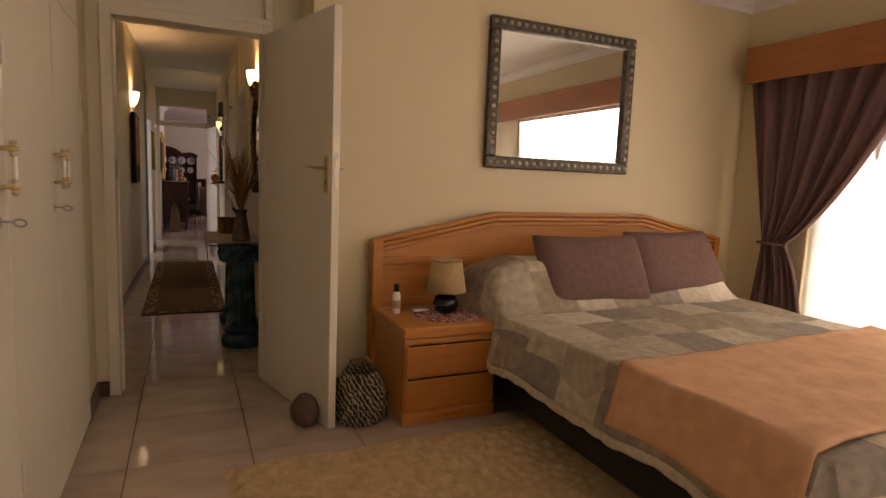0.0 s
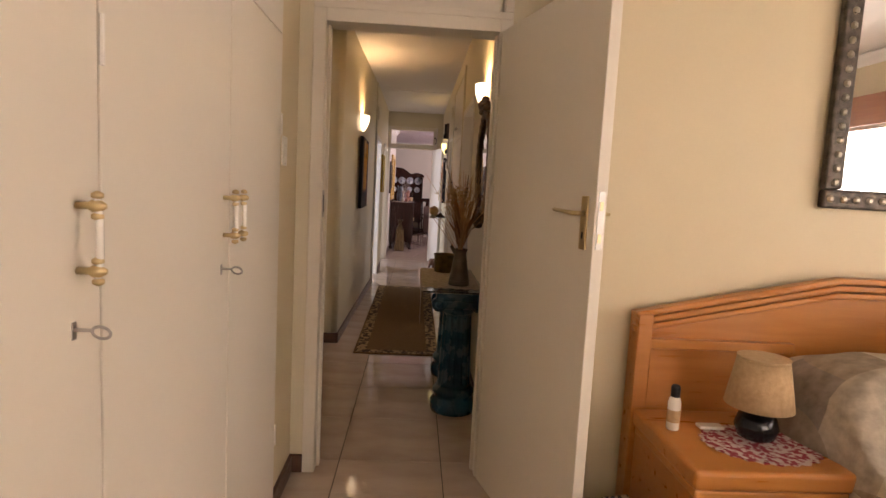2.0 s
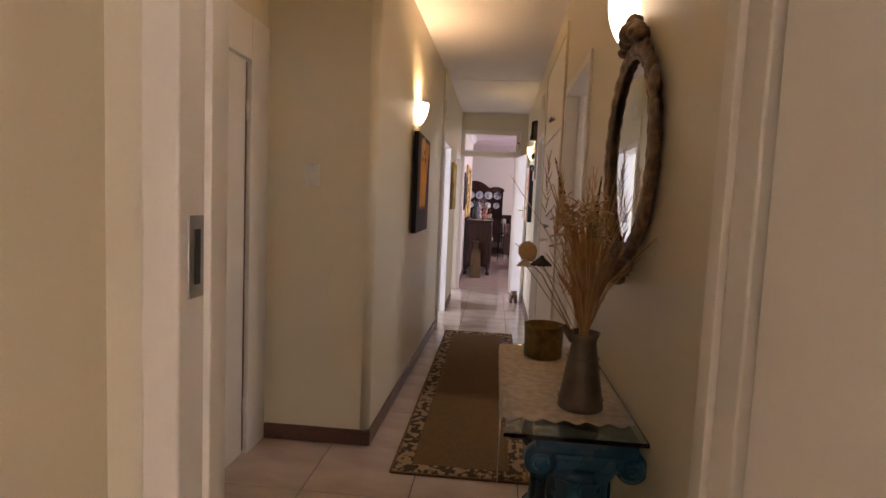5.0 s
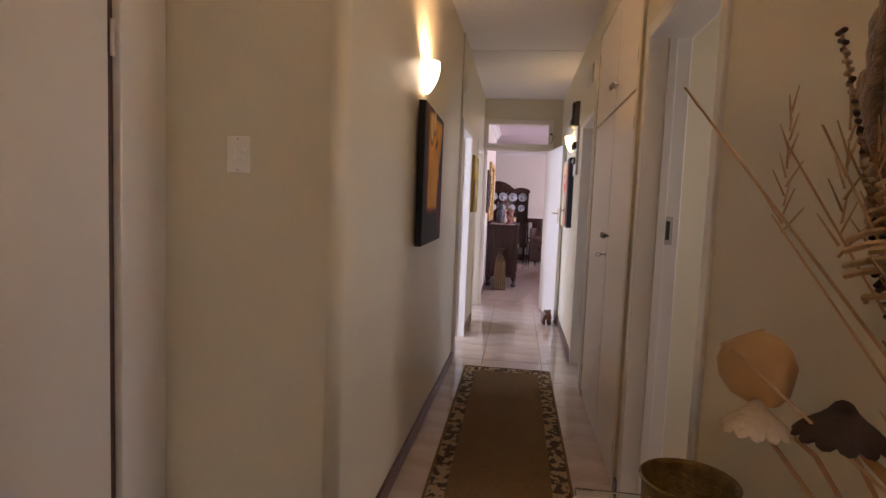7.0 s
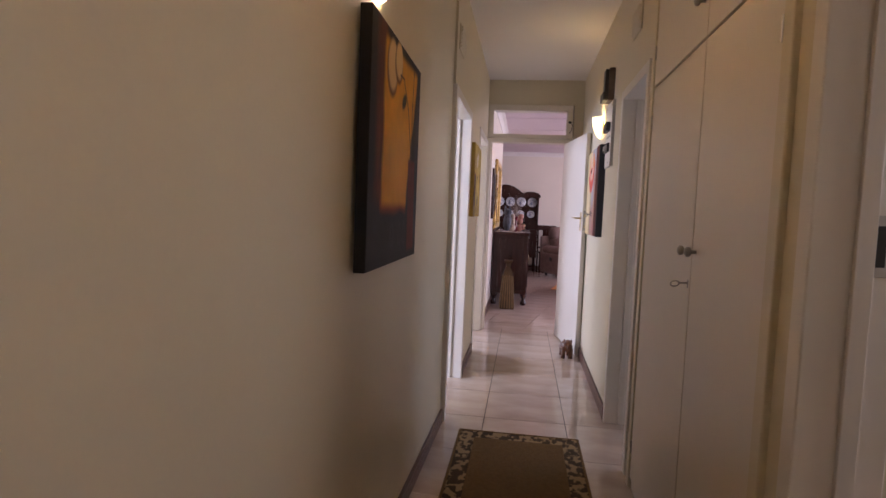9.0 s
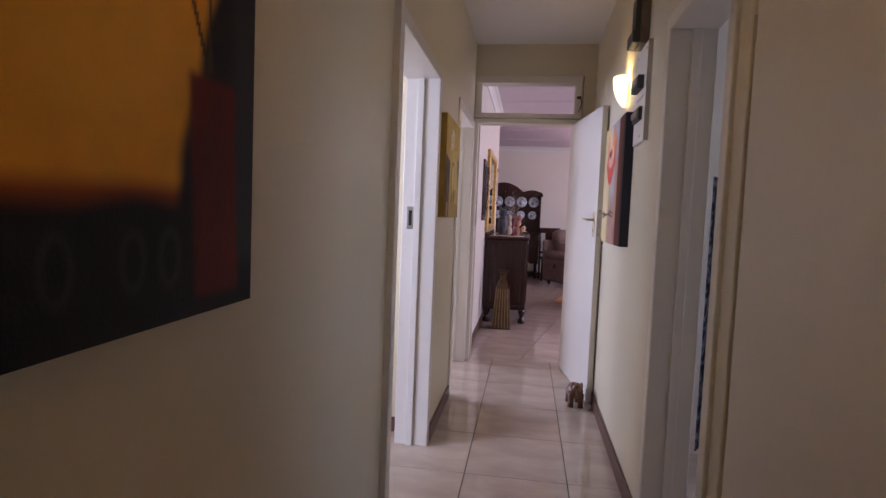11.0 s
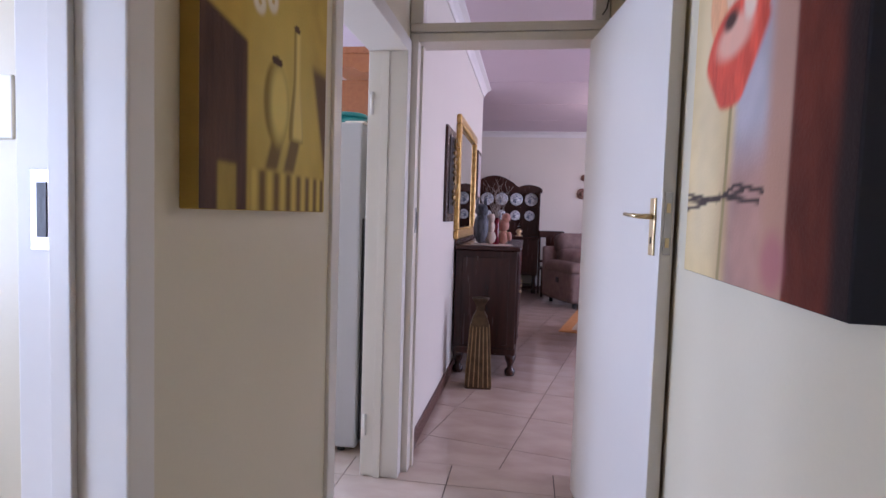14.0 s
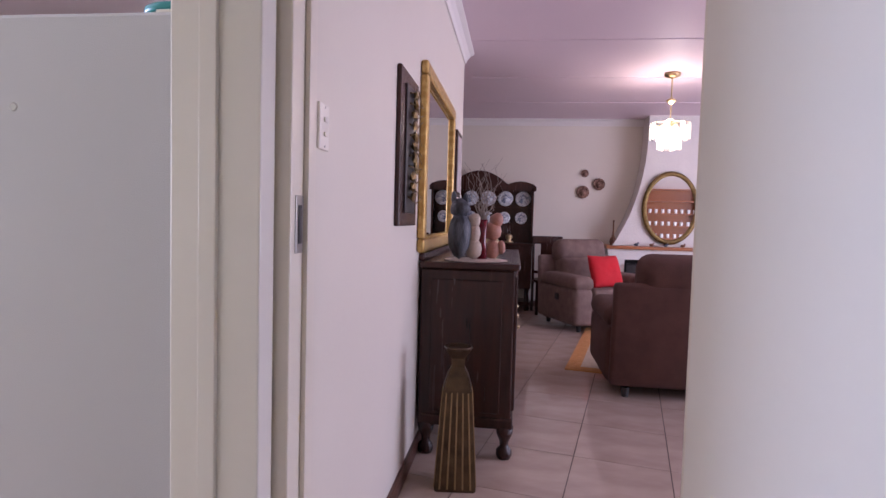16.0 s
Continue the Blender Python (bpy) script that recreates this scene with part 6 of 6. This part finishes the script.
# ornaments on the sideboard
dy = thing("lace_mat", (0.29, 12.66, 1.022), 0, "white lace mat on the sideboard", "doily")
part("cloth", lathe([(0.17, 0), (0.172, 0.001), (0.165, 0.003)], 40), LACE, dy)
SLATE = blend_material("grey_black_carving", (0.02, 0.022, 0.03), (0.10, 0.11, 0.13), 0.5, 40, 0.4, 0.6, 0.3, (1, 1, 0.25))
BONE = material("bone_white_carving", (0.50, 0.40, 0.32), 0.5, 0.2, 20, 0.2)
SKIN = material("painted_terracotta", (0.42, 0.20, 0.14), 0.5, 0.3, 18, 0.2)


def figure(name, at, rz, mat, label, blobs):
    bm = bmesh.new()
    for r, c, sc in blobs:
        own = bmesh.new()
        bmesh.ops.create_icosphere(own, subdivisions=2, radius=r)
        for v in own.verts:
            v.co *= 1 + 0.12 * noise.noise(v.co * 50)
        bmesh.ops.scale(own, vec=sc, verts=own.verts)
        bmesh.ops.translate(own, vec=c, verts=own.verts)
        join(bm, own)
    low = min(v.co.z for v in bm.verts)
    bmesh.ops.translate(bm, vec=(0, 0, -low), verts=bm.verts)
    ob = part(name, bm, mat, None, "", True)
    ob.matrix_basis = pose(*at, 0, 0, rz)
    tagged(ob, label, "figurine")


figure("owl_figurine", (0.20, 12.62, 1.026), 0, SLATE, "dark grey feathered bird carving on the lace mat", [(0.075, (0, 0, 0.10), (0.85, 0.8, 1.7)), (0.055, (0.0, 0, 0.24), (1, 0.9, 1)), (0.02, (-0.035, 0, 0.295), (0.8, 0.7, 1.9)), (0.02, (0.03, 0, 0.29), (0.8, 0.7, 1.6))])
figure("seated_figurine", (0.275, 12.66, 1.026), 0, BONE, "pale carved ornament beside the bird", [(0.05, (0, 0, 0.05), (0.9, 0.9, 1.2)), (0.04, (0, 0, 0.13), (0.9, 0.9, 1.5)), (0.035, (0, 0, 0.20), (1, 1, 1.2))])
figure("clay_figurine", (0.37, 12.80, 1.022), 0, SKIN, "painted clay ornament on the sideboard", [(0.045, (0, 0, 0.05), (1, 0.9, 1.3)), (0.05, (0, 0, 0.15), (1, 1, 1.1)), (0.04, (0.02, 0, 0.21), (1, 1, 1.1)), (0.025, (0.05, 0, 0.06), (1, 1, 1.6))])
gv = thing("reed_vase", (0.315, 12.74, 1.022), 0, "deep red glass vase with curly dried twigs", "vase")
REDGLASS = material("dark_red_glass", (0.12, 0.004, 0.012), 0.08, 0.1, 10, 0.0)
part("body", lathe([(0.028, 0), (0.03, 0.004), (0.022, 0.10), (0.026, 0.20), (0.03, 0.22), (0.024, 0.21)], 20), REDGLASS, gv, "", True)
rng = random.Random(3)
TWIG = material("pale_twig", (0.30, 0.24, 0.20), 0.8, 0.2, 20)
for i in range(26):
    a, sp, h = rng.uniform(0, 6.28), rng.uniform(0.02, 0.10), rng.uniform(0.36, 0.56)
    pts = [Vector((0, 0, 0.05)), Vector((0.25 * sp * math.cos(a), 0.25 * sp * math.sin(a), 0.24))]
    for k in range(5):
        f = (k + 1) / 5
        pts.append(Vector((sp * (0.3 + 0.9 * f) * math.cos(a) + 0.02 * math.sin(k * 2.1 + i), sp * (0.3 + 0.9 * f) * math.sin(a) + 0.02 * math.cos(k * 1.7 + i), 0.24 + (h - 0.24) * f)))
    part("twig", tube(pts, 0.0022, 0.001, 4), TWIG, gv)
lm = thing("oil_lamp", (0.34, 13.45, 1.022), 0, "small brass oil lamp with a glass chimney", "oil lamp")
part("font", lathe([(0.045, 0), (0.05, 0.01), (0.02, 0.03), (0.05, 0.06), (0.05, 0.085), (0.018, 0.10), (0.022, 0.115)], 20), BRASS, lm, "", True)
part("chimney", lathe([(0.02, 0.115), (0.034, 0.15), (0.018, 0.20), (0.016, 0.26)], 16), GLASS, lm, "clear glass chimney", True)

# dresser with plates
DY = 17.45
dr = thing("plate_dresser", (-0.02, DY, 0), 0, "dark wooden dresser with an arched crest and plate shelves", "dresser")
part("base", span(-0.76, 0.76, 0.0, 0.43, 0.30, 0.90, 0.01), DARKWOOD, dr)
part("worktop", span(-0.79, 0.79, -0.03, 0.44, 0.90, 0.935, 0.01), DARKWOODX, dr)
part("plinth_shelf", span(-0.76, 0.76, 0.02, 0.42, 0.08, 0.12), DARKWOOD, dr)
for sx in (-0.71, 0.0, 0.71):
    part("leg", lathe([(0.035, 0), (0.04, 0.04), (0.022, 0.08), (0.034, 0.16), (0.022, 0.24), (0.036, 0.30)], 12, (sx, 0.05, 0)), DARKWOOD, dr, "turned leg", True)
for sx in (-0.71, 0.71):
    part("leg", span(sx - 0.03, sx + 0.03, 0.36, 0.42, 0, 0.30), DARKWOOD, dr)
for i in range(3):
    d_ = part("drawer", span(-0.74 + i * 0.5, -0.26 + i * 0.5, -0.012, 0.0, 0.62, 0.87, 0.006), DARKWOOD, dr)
    part("pull", lathe([(0.008, 0), (0.016, 0.012), (0.008, 0.02)], 10, (-0.5 + i * 0.5, -0.012, 0.745), turn=pose(0, 0, 0, 90)), BRASS, d_)
part("backboard", span(-0.74, 0.74, 0.40, 0.43, 0.935, 1.68), DARKWOOD, dr)
for sx in (-0.755, 0.755):
    part("side", span(sx - 0.015, sx + 0.015, 0.22, 0.43, 0.935, 1.70), DARKWOOD, dr)
for z in (1.17, 1.42):
    part("shelf", span(-0.74, 0.74, 0.27, 0.40, z, z + 0.02), DARKWOODX, dr)
crest = [(-0.80, 1.66), (0.80, 1.66), (0.80, 1.72)]
for i in range(1, 40):
    u = 1 - 2 * i / 40
    z = 1.74 + 0.20 * max(0, math.cos(min(1, abs(u) / 0.50) * math.pi / 2)) ** 0.8 + 0.055 * max(0, math.sin((abs(u) - 0.45) / 0.55 * math.pi))
    crest.append((0.80 * u, z))
crest.append((-0.80, 1.72))
b = prism(crest, 0.05)
b.transform(pose(0, 0.22, 0))
part("crest", b, DARKWOOD, dr)
BLUEWHITE = blend_material("blue_transfer_porcelain", (0.16, 0.20, 0.30), (0.66, 0.68, 0.70), 0.15, 45, 0.44, 0.54, 0.0)
BWRIM = blend_material("blue_rim_porcelain", (0.30, 0.34, 0.42), (0.72, 0.73, 0.74), 0.15, 60, 0.40, 0.52, 0.0)


def plate(at, r, tilt, label, group, m1=BLUEWHITE, m2=BWRIM):
    p = thing("plate", at, 0, label, "plate", group)
    p.matrix_basis = pose(*at, 90 + tilt, 0, 0)
    part("rim", lathe([(r * 0.6, -0.002), (r * 0.66, 0.003), (r, 0.014), (r, 0.018), (r * 0.66, 0.008), (r * 0.6, 0.006)], 28), m2, p, "", True)
    part("well", lathe([(r * 0.61, 0.0), (r * 0.61, 0.0065)], 28), m1, p, "", True)
    return p


for i in range(6):
    plate((-0.02 - 0.62 + i * 0.248, DY + 0.335, 1.442 + 0.108), 0.108, -8, "blue and white patterned plate standing on the dresser", "dresser plates")
for i in range(6):
    plate((-0.02 - 0.60 + i * 0.24, DY + 0.335, 1.192 + 0.085), 0.085, -8, "small blue and white plate standing on the dresser", "dresser plates")
ol = thing("oil_lamp", (0.42, DY + 0.12, 0.935), 0, "brass oil lamp standing on the dresser", "oil lamp")
part("font", lathe([(0.06, 0), (0.065, 0.01), (0.025, 0.03), (0.055, 0.07), (0.05, 0.10), (0.02, 0.12)], 18), BRASS, ol, "", True)
part("chimney", lathe([(0.02, 0.12), (0.04, 0.16), (0.02, 0.23), (0.018, 0.29)], 16), GLASS, ol, "", True)

# wall plates
COPPER = blend_material("engraved_copper", (0.10, 0.05, 0.035), (0.30, 0.18, 0.13), 0.3, 50, 0.4, 0.6, 0.2, None, 5, 0.6)
for x, z, r in ((1.46, 1.94, 0.055), (1.66, 1.79, 0.085), (1.44, 1.675, 0.09)):
    plate((x, 17.893, z), r, 0, "engraved copper wall plate", "wall plates", COPPER, COPPER)

# dining chair beside the dresser
dc = thing("dining_chair", (0.98, 17.35, 0), 8, "dark wooden high-backed dining chair", "chair")
part("seat", span(-0.21, 0.21, -0.2, 0.2, 0.42, 0.46, 0.012), DARKWOOD, dc)
for sx in (-0.19, 0.19):
    part("leg", span(sx - 0.018, sx + 0.018, -0.19, -0.154, 0, 0.42, 0.004), DARKWOOD, dc)
    part("back_post", tube([(sx, 0.18, 0), (sx, 0.18, 0.45), (sx, 0.22, 1.03)], 0.02, 0.018, 8), DARKWOOD, dc)
part("back_splat", span(-0.09, 0.09, 0.19, 0.205, 0.55, 0.94, 0.004), DARKWOOD, dc)
part("top_rail", span(-0.21, 0.21, 0.195, 0.225, 0.93, 1.04, 0.012), DARKWOOD, dc)
part("lower_rail", span(-0.19, 0.19, 0.18, 0.2, 0.52, 0.56, 0.006), DARKWOOD, dc)
part("stretcher", span(-0.18, 0.18, -0.01, 0.01, 0.16, 0.19, 0.004), DARKWOOD, dc)


# recliner and sofa
def recliner(at, rz, w, mat, label, name, seats=1, backdrop=None):
    """Back towards local +y, seat facing -y."""
    r = thing(name, at, rz, label, name.split("_")[-1])
    back = backdrop or mat
    part("base", span(-w / 2 + 0.06, w / 2 - 0.06, -0.36, 0.40, 0.07, 0.34, 0.03), back, r)
    for sx in (-1, 1):
        arm = bm_box((0.24, 0.86, 0.42), (sx * (w / 2 - 0.12), -0.02, 0.30), 0.06, 3)
        bm_box((0.27, 0.80, 0.16), (sx * (w / 2 - 0.125), -0.05, 0.56), 0.075, 4, bm=arm)
        part("arm", arm, mat, r, "padded arm", True)
    inner = w - 0.48
    for i in range(seats):
        x = -inner / 2 + inner * (i + 0.5) / seats
        part("seat_cushion", bm_box((inner / seats - 0.01, 0.66, 0.20), (x, -0.12, 0.40), 0.07, 4), mat, r, "", True)
        bk = bm_box((inner / seats + 0.06, 0.24, 0.40), (x, 0.30, 0.62), 0.09, 4, pose(0, 0, 0, -12))
        part("backrest", bk, mat, r, "", True)
        hr = bm_box((inner / seats + 0.10, 0.27, 0.30), (x, 0.38, 0.88), 0.11, 4, pose(0, 0, 0, -14))
        part("headrest", hr, mat, r, "", True)
    part("back_panel", bm_box((w - 0.05, 0.08, 0.74), (0, 0.44, 0.46), 0.03, 3, pose(0, 0, 0, -4)), back, r, "flat cloth back", True)
    for sx in (-1, 1):
        for y in (-0.3, 0.38):
            part("foot", lathe([(0.025, 0), (0.03, 0.07)], 10, (sx * (w / 2 - 0.15), y, 0)), BLACK, r)
    return r


rc = recliner((1.47, 16.55, 0), 26, 1.08, RECLINER, "taupe suede recliner armchair with a red cushion on it", "recliner_armchair")
part("footrest", bm_box((0.48, 0.08, 0.30), (0, -0.40, 0.24), 0.035, 3), RECLINER, rc, "", True)
part("release_handle", span(-0.555, -0.538, -0.10, -0.02, 0.34, 0.42, 0.01), BLACK, rc, "black release handle")
pillow((1.56, 16.36, 0.68), -25, 26, 0.40, 0.40, 0.14, RED, "red scatter cushion on the recliner", "", "cushion")
# sofa: its back to the passage
sfa = recliner((2.22, 14.14, 0), 180, 2.10, SOFABACK, "brown suede sofa with its back to the door", "suede_sofa", 2)

RUGO = blend_material("orange_rug_border", (0.52, 0.24, 0.07), (0.66, 0.34, 0.12), 1.0, 30, 0.3, 0.7, 0.3)
RUGC = blend_material("cream_rug_field", (0.52, 0.42, 0.30), (0.62, 0.52, 0.39), 1.0, 30, 0.3, 0.7, 0.3)
rg2 = thing("living_room_rug", (0.95, 14.40, 0), -12, "cream rug with an orange border and swirls", "rug")
part("field", span(0.12, 2.28, 0.12, 1.88, 0.001, 0.011), RUGC, rg2)
for a in ((0, 0.12, 0, 2.0), (2.28, 2.4, 0, 2.0), (0.12, 2.28, 0, 0.12), (0.12, 2.28, 1.88, 2.0)):
    part("border", span(*a, 0.001, 0.012, 0.003), RUGO, rg2)
for i in range(5):
    s_ = torus_ring(0.07, 0.07, 0.008, n=24, k=6)
    s_.transform(pose(0.30 + 0.42 * i, 0.45 + 0.25 * (i % 2), 0.012, 90))
    part("swirl", s_, RUGO, rg2)

# fireplace with a curved hood
fp = thing("fireplace", (2.60, 17.9, 0), 0, "white plastered fireplace with a curved hood and timber mantel", "fireplace")
hood = [(-0.80, 0.90)]
for i in range(13):
    f = i / 12
    hood.append((-0.80 + 0.44 * (1 - (1 - f) ** 2.6), 0.90 + (ZC - 0.90) * f))
hood += [(-x, z) for x, z in hood[::-1]]
b = prism(hood, 0.36)
b.transform(pose(0, -0.362, 0))
PLASTER = material("white_rough_plaster", (0.78, 0.75, 0.70), 0.8, 0.05, 5, 0.25, 40)
part("hood", b, PLASTER, fp)
part("mantel_shelf", span(-0.88, 0.88, -0.52, -0.002, 0.90, 0.945, 0.008), PELMET, fp, "stained timber mantel shelf")
part("lintel", span(-0.85, 0.85, -0.46, -0.002, 0.76, 0.90, 0.006), PLASTER, fp)
for sx in (-1, 1):
    part("pier", span(min(sx * 0.85, sx * 0.62), max(sx * 0.85, sx * 0.62), -0.44, -0.002, 0, 0.76), PLASTER, fp)
part("firebox", span(-0.62, 0.62, -0.12, -0.002, 0, 0.76), BLACK, fp, "soot black firebox")
part("hearth", span(-0.95, 0.95, -0.75, -0.44, 0.0, 0.06, 0.006), SKIRT, fp)
scr = thing("fire_screen", (2.60, 17.40, 0), 0, "black metal fire screen with a ring handle", "fire screen")
part("screen", span(-0.6, 0.6, 0.0, 0.012, 0.065, 0.70), BLACK, scr)
part("rail", tube([(-0.6, 0, 0.70), (0.6, 0, 0.70)], 0.012), BLACK, scr)
part("ring_handle", torus_ring(0.05, 0.05, 0.006, (-0.28, 0, 0.745), 20), STEEL, scr)
part("foot", span(-0.55, -0.5, -0.05, 0.05, 0.06, 0.075), BLACK, scr)
part("foot", span(0.5, 0.55, -0.05, 0.05, 0.06, 0.075), BLACK, scr)
ovm = thing("oval_mirror", (2.55, 17.51, 1.465), 0, "oval mirror in a ribbed bronze frame on the hood", "mirror")
part("mirror_glass", oval_disc(0.315, 0.435, (0, -0.02, 0)), MIRROR, ovm, "clear mirror glass")
part("frame", torus_ring(0.335, 0.455, 0.034, (0, -0.012, 0), 90, 10, 45, 0.10), OLDBRASS, ovm, "", True)
sv = thing("stem_vase", (1.84, 17.60, 0.945), 0, "slender brown stem vase on the mantel", "vase")
part("body", lathe([(0.03, 0), (0.045, 0.02), (0.045, 0.08), (0.018, 0.12), (0.010, 0.20), (0.010, 0.32), (0.016, 0.34)], 18), CARVED, sv, "", True)
for i, x in enumerate((2.12, 2.32, 2.5, 2.72, 2.9)):
    figure("mantel_ornament", (x, 17.46, 0.946), 0, CARVED if i % 2 else SLATE, "tiny carved ornament on the mantel shelf", [(0.022, (0, 0, 0.02), (1.4, 0.8, 0.9)), (0.014, (0.025, 0, 0.04), (1, 1, 1))])

# chandelier
CY = (1.95, 15.36)
cl = thing("chandelier", (CY[0], CY[1], ZC), 0, "brass chandelier with tiers of lit crystal plates", "chandelier")
part("ceiling_rose", lathe([(0.02, -0.05), (0.07, -0.03), (0.075, -0.001)], 24), BRASS, cl, "", True)
part("rod", tube([(0, 0, -0.04), (0, 0, -0.46)], 0.007, 0.007, 8), BRASS, cl)
part("knop", lathe([(0.01, -0.30), (0.045, -0.27), (0.05, -0.26), (0.01, -0.235)], 18), BRASS, cl, "", True)
part("hub", lathe([(0.03, -0.50), (0.06, -0.47), (0.02, -0.44)], 18), BRASS, cl, "", True)
for n_t, r_, z_, h_ in ((16, 0.18, -0.48, 0.15), (12, 0.105, -0.58, 0.15)):
    part("ring", torus_ring(r_ - 0.01, r_ - 0.01, 0.006, n=36, k=6), BRASS, cl).matrix_basis = pose(0, 0, z_, 90)
    for i in range(n_t):
        a = 360 * i / n_t
        pl = bm_box((0.05, 0.008, h_), (0, -r_, z_ - h_ / 2), 0.003, 1)
        pl.transform(pose(0, 0, 0, 0, 0, a))
        part("crystal_plate", pl, CRYSTAL if i % 2 else GLASS, cl)
for i in range(4):
    a = math.pi / 2 * i + 0.4
    part("arm", tube([(0, 0, -0.47), (0.17 * math.cos(a), 0.17 * math.sin(a), -0.48)], 0.005), BRASS, cl)
    part("lamp", lathe([(0.004, -0.60), (0.02, -0.57), (0.02, -0.54), (0.008, -0.50)], 12, (0.08 * math.cos(a), 0.08 * math.sin(a), 0)), CRYSTAL, cl, "lit candle bulb", True)
bulb("chandelier_bulb", (CY[0], CY[1], ZC - 0.40), 14, (1.0, 0.80, 0.60), 0.08)

# display cabinet on the near wall, seen in the oval mirror
dcab = thing("display_cabinet", (4.2, 10.85, 0), 0, "brown wooden display cabinet with shelves of glasses", "cabinet")
part("back", span(-0.75, 0.75, 0.0, 0.02, 0.0, 2.1), KITWOOD, dcab)
for sx in (-0.74, 0.74):
    part("side", span(sx - 0.015, sx + 0.015, 0.02, 0.36, 0, 2.1), KITWOOD, dcab)
for z in (0.06, 0.55, 0.9, 1.2, 1.5, 1.8, 2.08):
    part("shelf", span(-0.725, 0.725, 0.02, 0.34, z, z + 0.022), KITWOOD, dcab)
cup0 = thing("glass_mug", (3.6, 11.05, 0.922), 0, "pale glass mug standing on the cabinet shelf", "mug", "cabinet mugs")
part("body", lathe([(0.03, 0), (0.036, 0.01), (0.038, 0.10), (0.034, 0.10), (0.031, 0.012)], 14), PORCELAIN, cup0, "", True)
for z in (0.922, 1.222, 1.522):
    for i in range(9):
        if z > 0.93 or i:
            copy_thing(cup0, pose(3.6 + i * 0.15, 11.05 + 0.03 * (i % 2), z))

# ---------- tiled floors, last ----------
structure("ground_slab", span(-4.2, 6.3, -3.0, 18.2, -0.12, -0.004), GROUT, "dark grouted floor base")


def tile_grid(name, label, x0, x1, y0, y1, ox, oy, px, py, turn=0.0, near=None):
    """Square tiles clipped to a rectangle; one object each inside near, the rest one mesh."""
    root = tagged(new(name), label, "floor", "", "structure")
    rest, shared, gap = bmesh.new(), {}, 0.0018
    c, s = math.cos(turn), math.sin(turn)
    n = 40
    for i in range(-n, n):
        for j in range(-n, n):
            a0, b0 = i * px + gap, j * py + gap
            a1, b1 = (i + 1) * px - gap, (j + 1) * py - gap
            poly = [Vector((ox + a * c - b * s, oy + a * s + b * c)) for a, b in ((a0, b0), (a1, b0), (a1, b1), (a0, b1))]
            for ax, lim, sign in ((0, x0, 1), (0, x1, -1), (1, y0, 1), (1, y1, -1)):
                out = []
                for p, q in zip(poly, poly[1:] + poly[:1]):
                    dp, dq = sign * (p[ax] - lim), sign * (q[ax] - lim)
                    if dp >= 0:
                        out.append(p)
                    if dp * dq < 0:
                        out.append(p + (q - p) * (dp / (dp - dq)))
                poly = out
                if len(poly) < 3:
                    break
            if len(poly) < 3:
                continue
            mid = sum(poly, Vector((0, 0))) / len(poly)
            own = bmesh.new()
            low = [own.verts.new((p.x - mid.x, p.y - mid.y, -0.006)) for p in poly]
            top = [own.verts.new(((p.x - mid.x) * 0.997, (p.y - mid.y) * 0.997, 0.0)) for p in poly]
            own.faces.new(top)
            for k in range(len(poly)):
                own.faces.new((low[k], low[(k + 1) % len(poly)], top[(k + 1) % len(poly)], top[k]))
            bmesh.ops.recalc_face_normals(own, faces=own.faces[:])
            if near and near[0] <= mid.x <= near[1] and near[2] <= mid.y <= near[3]:
                ob = part("tile", own, TILE, root)
                ob.location = (mid.x, mid.y, 0)
            else:
                bmesh.ops.translate(own, vec=(mid.x, mid.y, 0), verts=own.verts)
                join(rest, own)
    if len(rest.verts):
        tagged(part("tile_field", rest, TILE, root), kind="stuff")
    else:
        rest.free()


tile_grid("floor_passage", "polished beige ceramic tile floor with dark joints", -0.70, 1.12, 2.6, 10.84, 0.247, 8.565, 0.497, 0.515, 0.0, (-0.7, 1.12, 2.6, 10.84))
tile_grid("floor_bedroom", "polished beige ceramic tile floor", -0.6, 4.45, -2.7, 2.6, 0.247, 8.565, 0.497, 0.515, 0.0, (0, 2.5, 0.8, 2.6))
tile_grid("floor_living", "polished beige tiles laid askew to the walls", -3.88, 6.0, 10.84, 17.9, 0.947, 13.131, 0.48, 0.52, radians(-11.5), (0.0, 3.0, 10.84, 17.9))
tile_grid("floor_side_rooms", "polished beige tile floor", -3.5, -0.70, 2.9, 10.84, 0.247, 8.565, 0.497, 0.515)
tile_grid("floor_right_rooms", "polished beige tile floor", 1.12, 3.5, 3.9, 10.72, 0.247, 8.565, 0.497, 0.515)
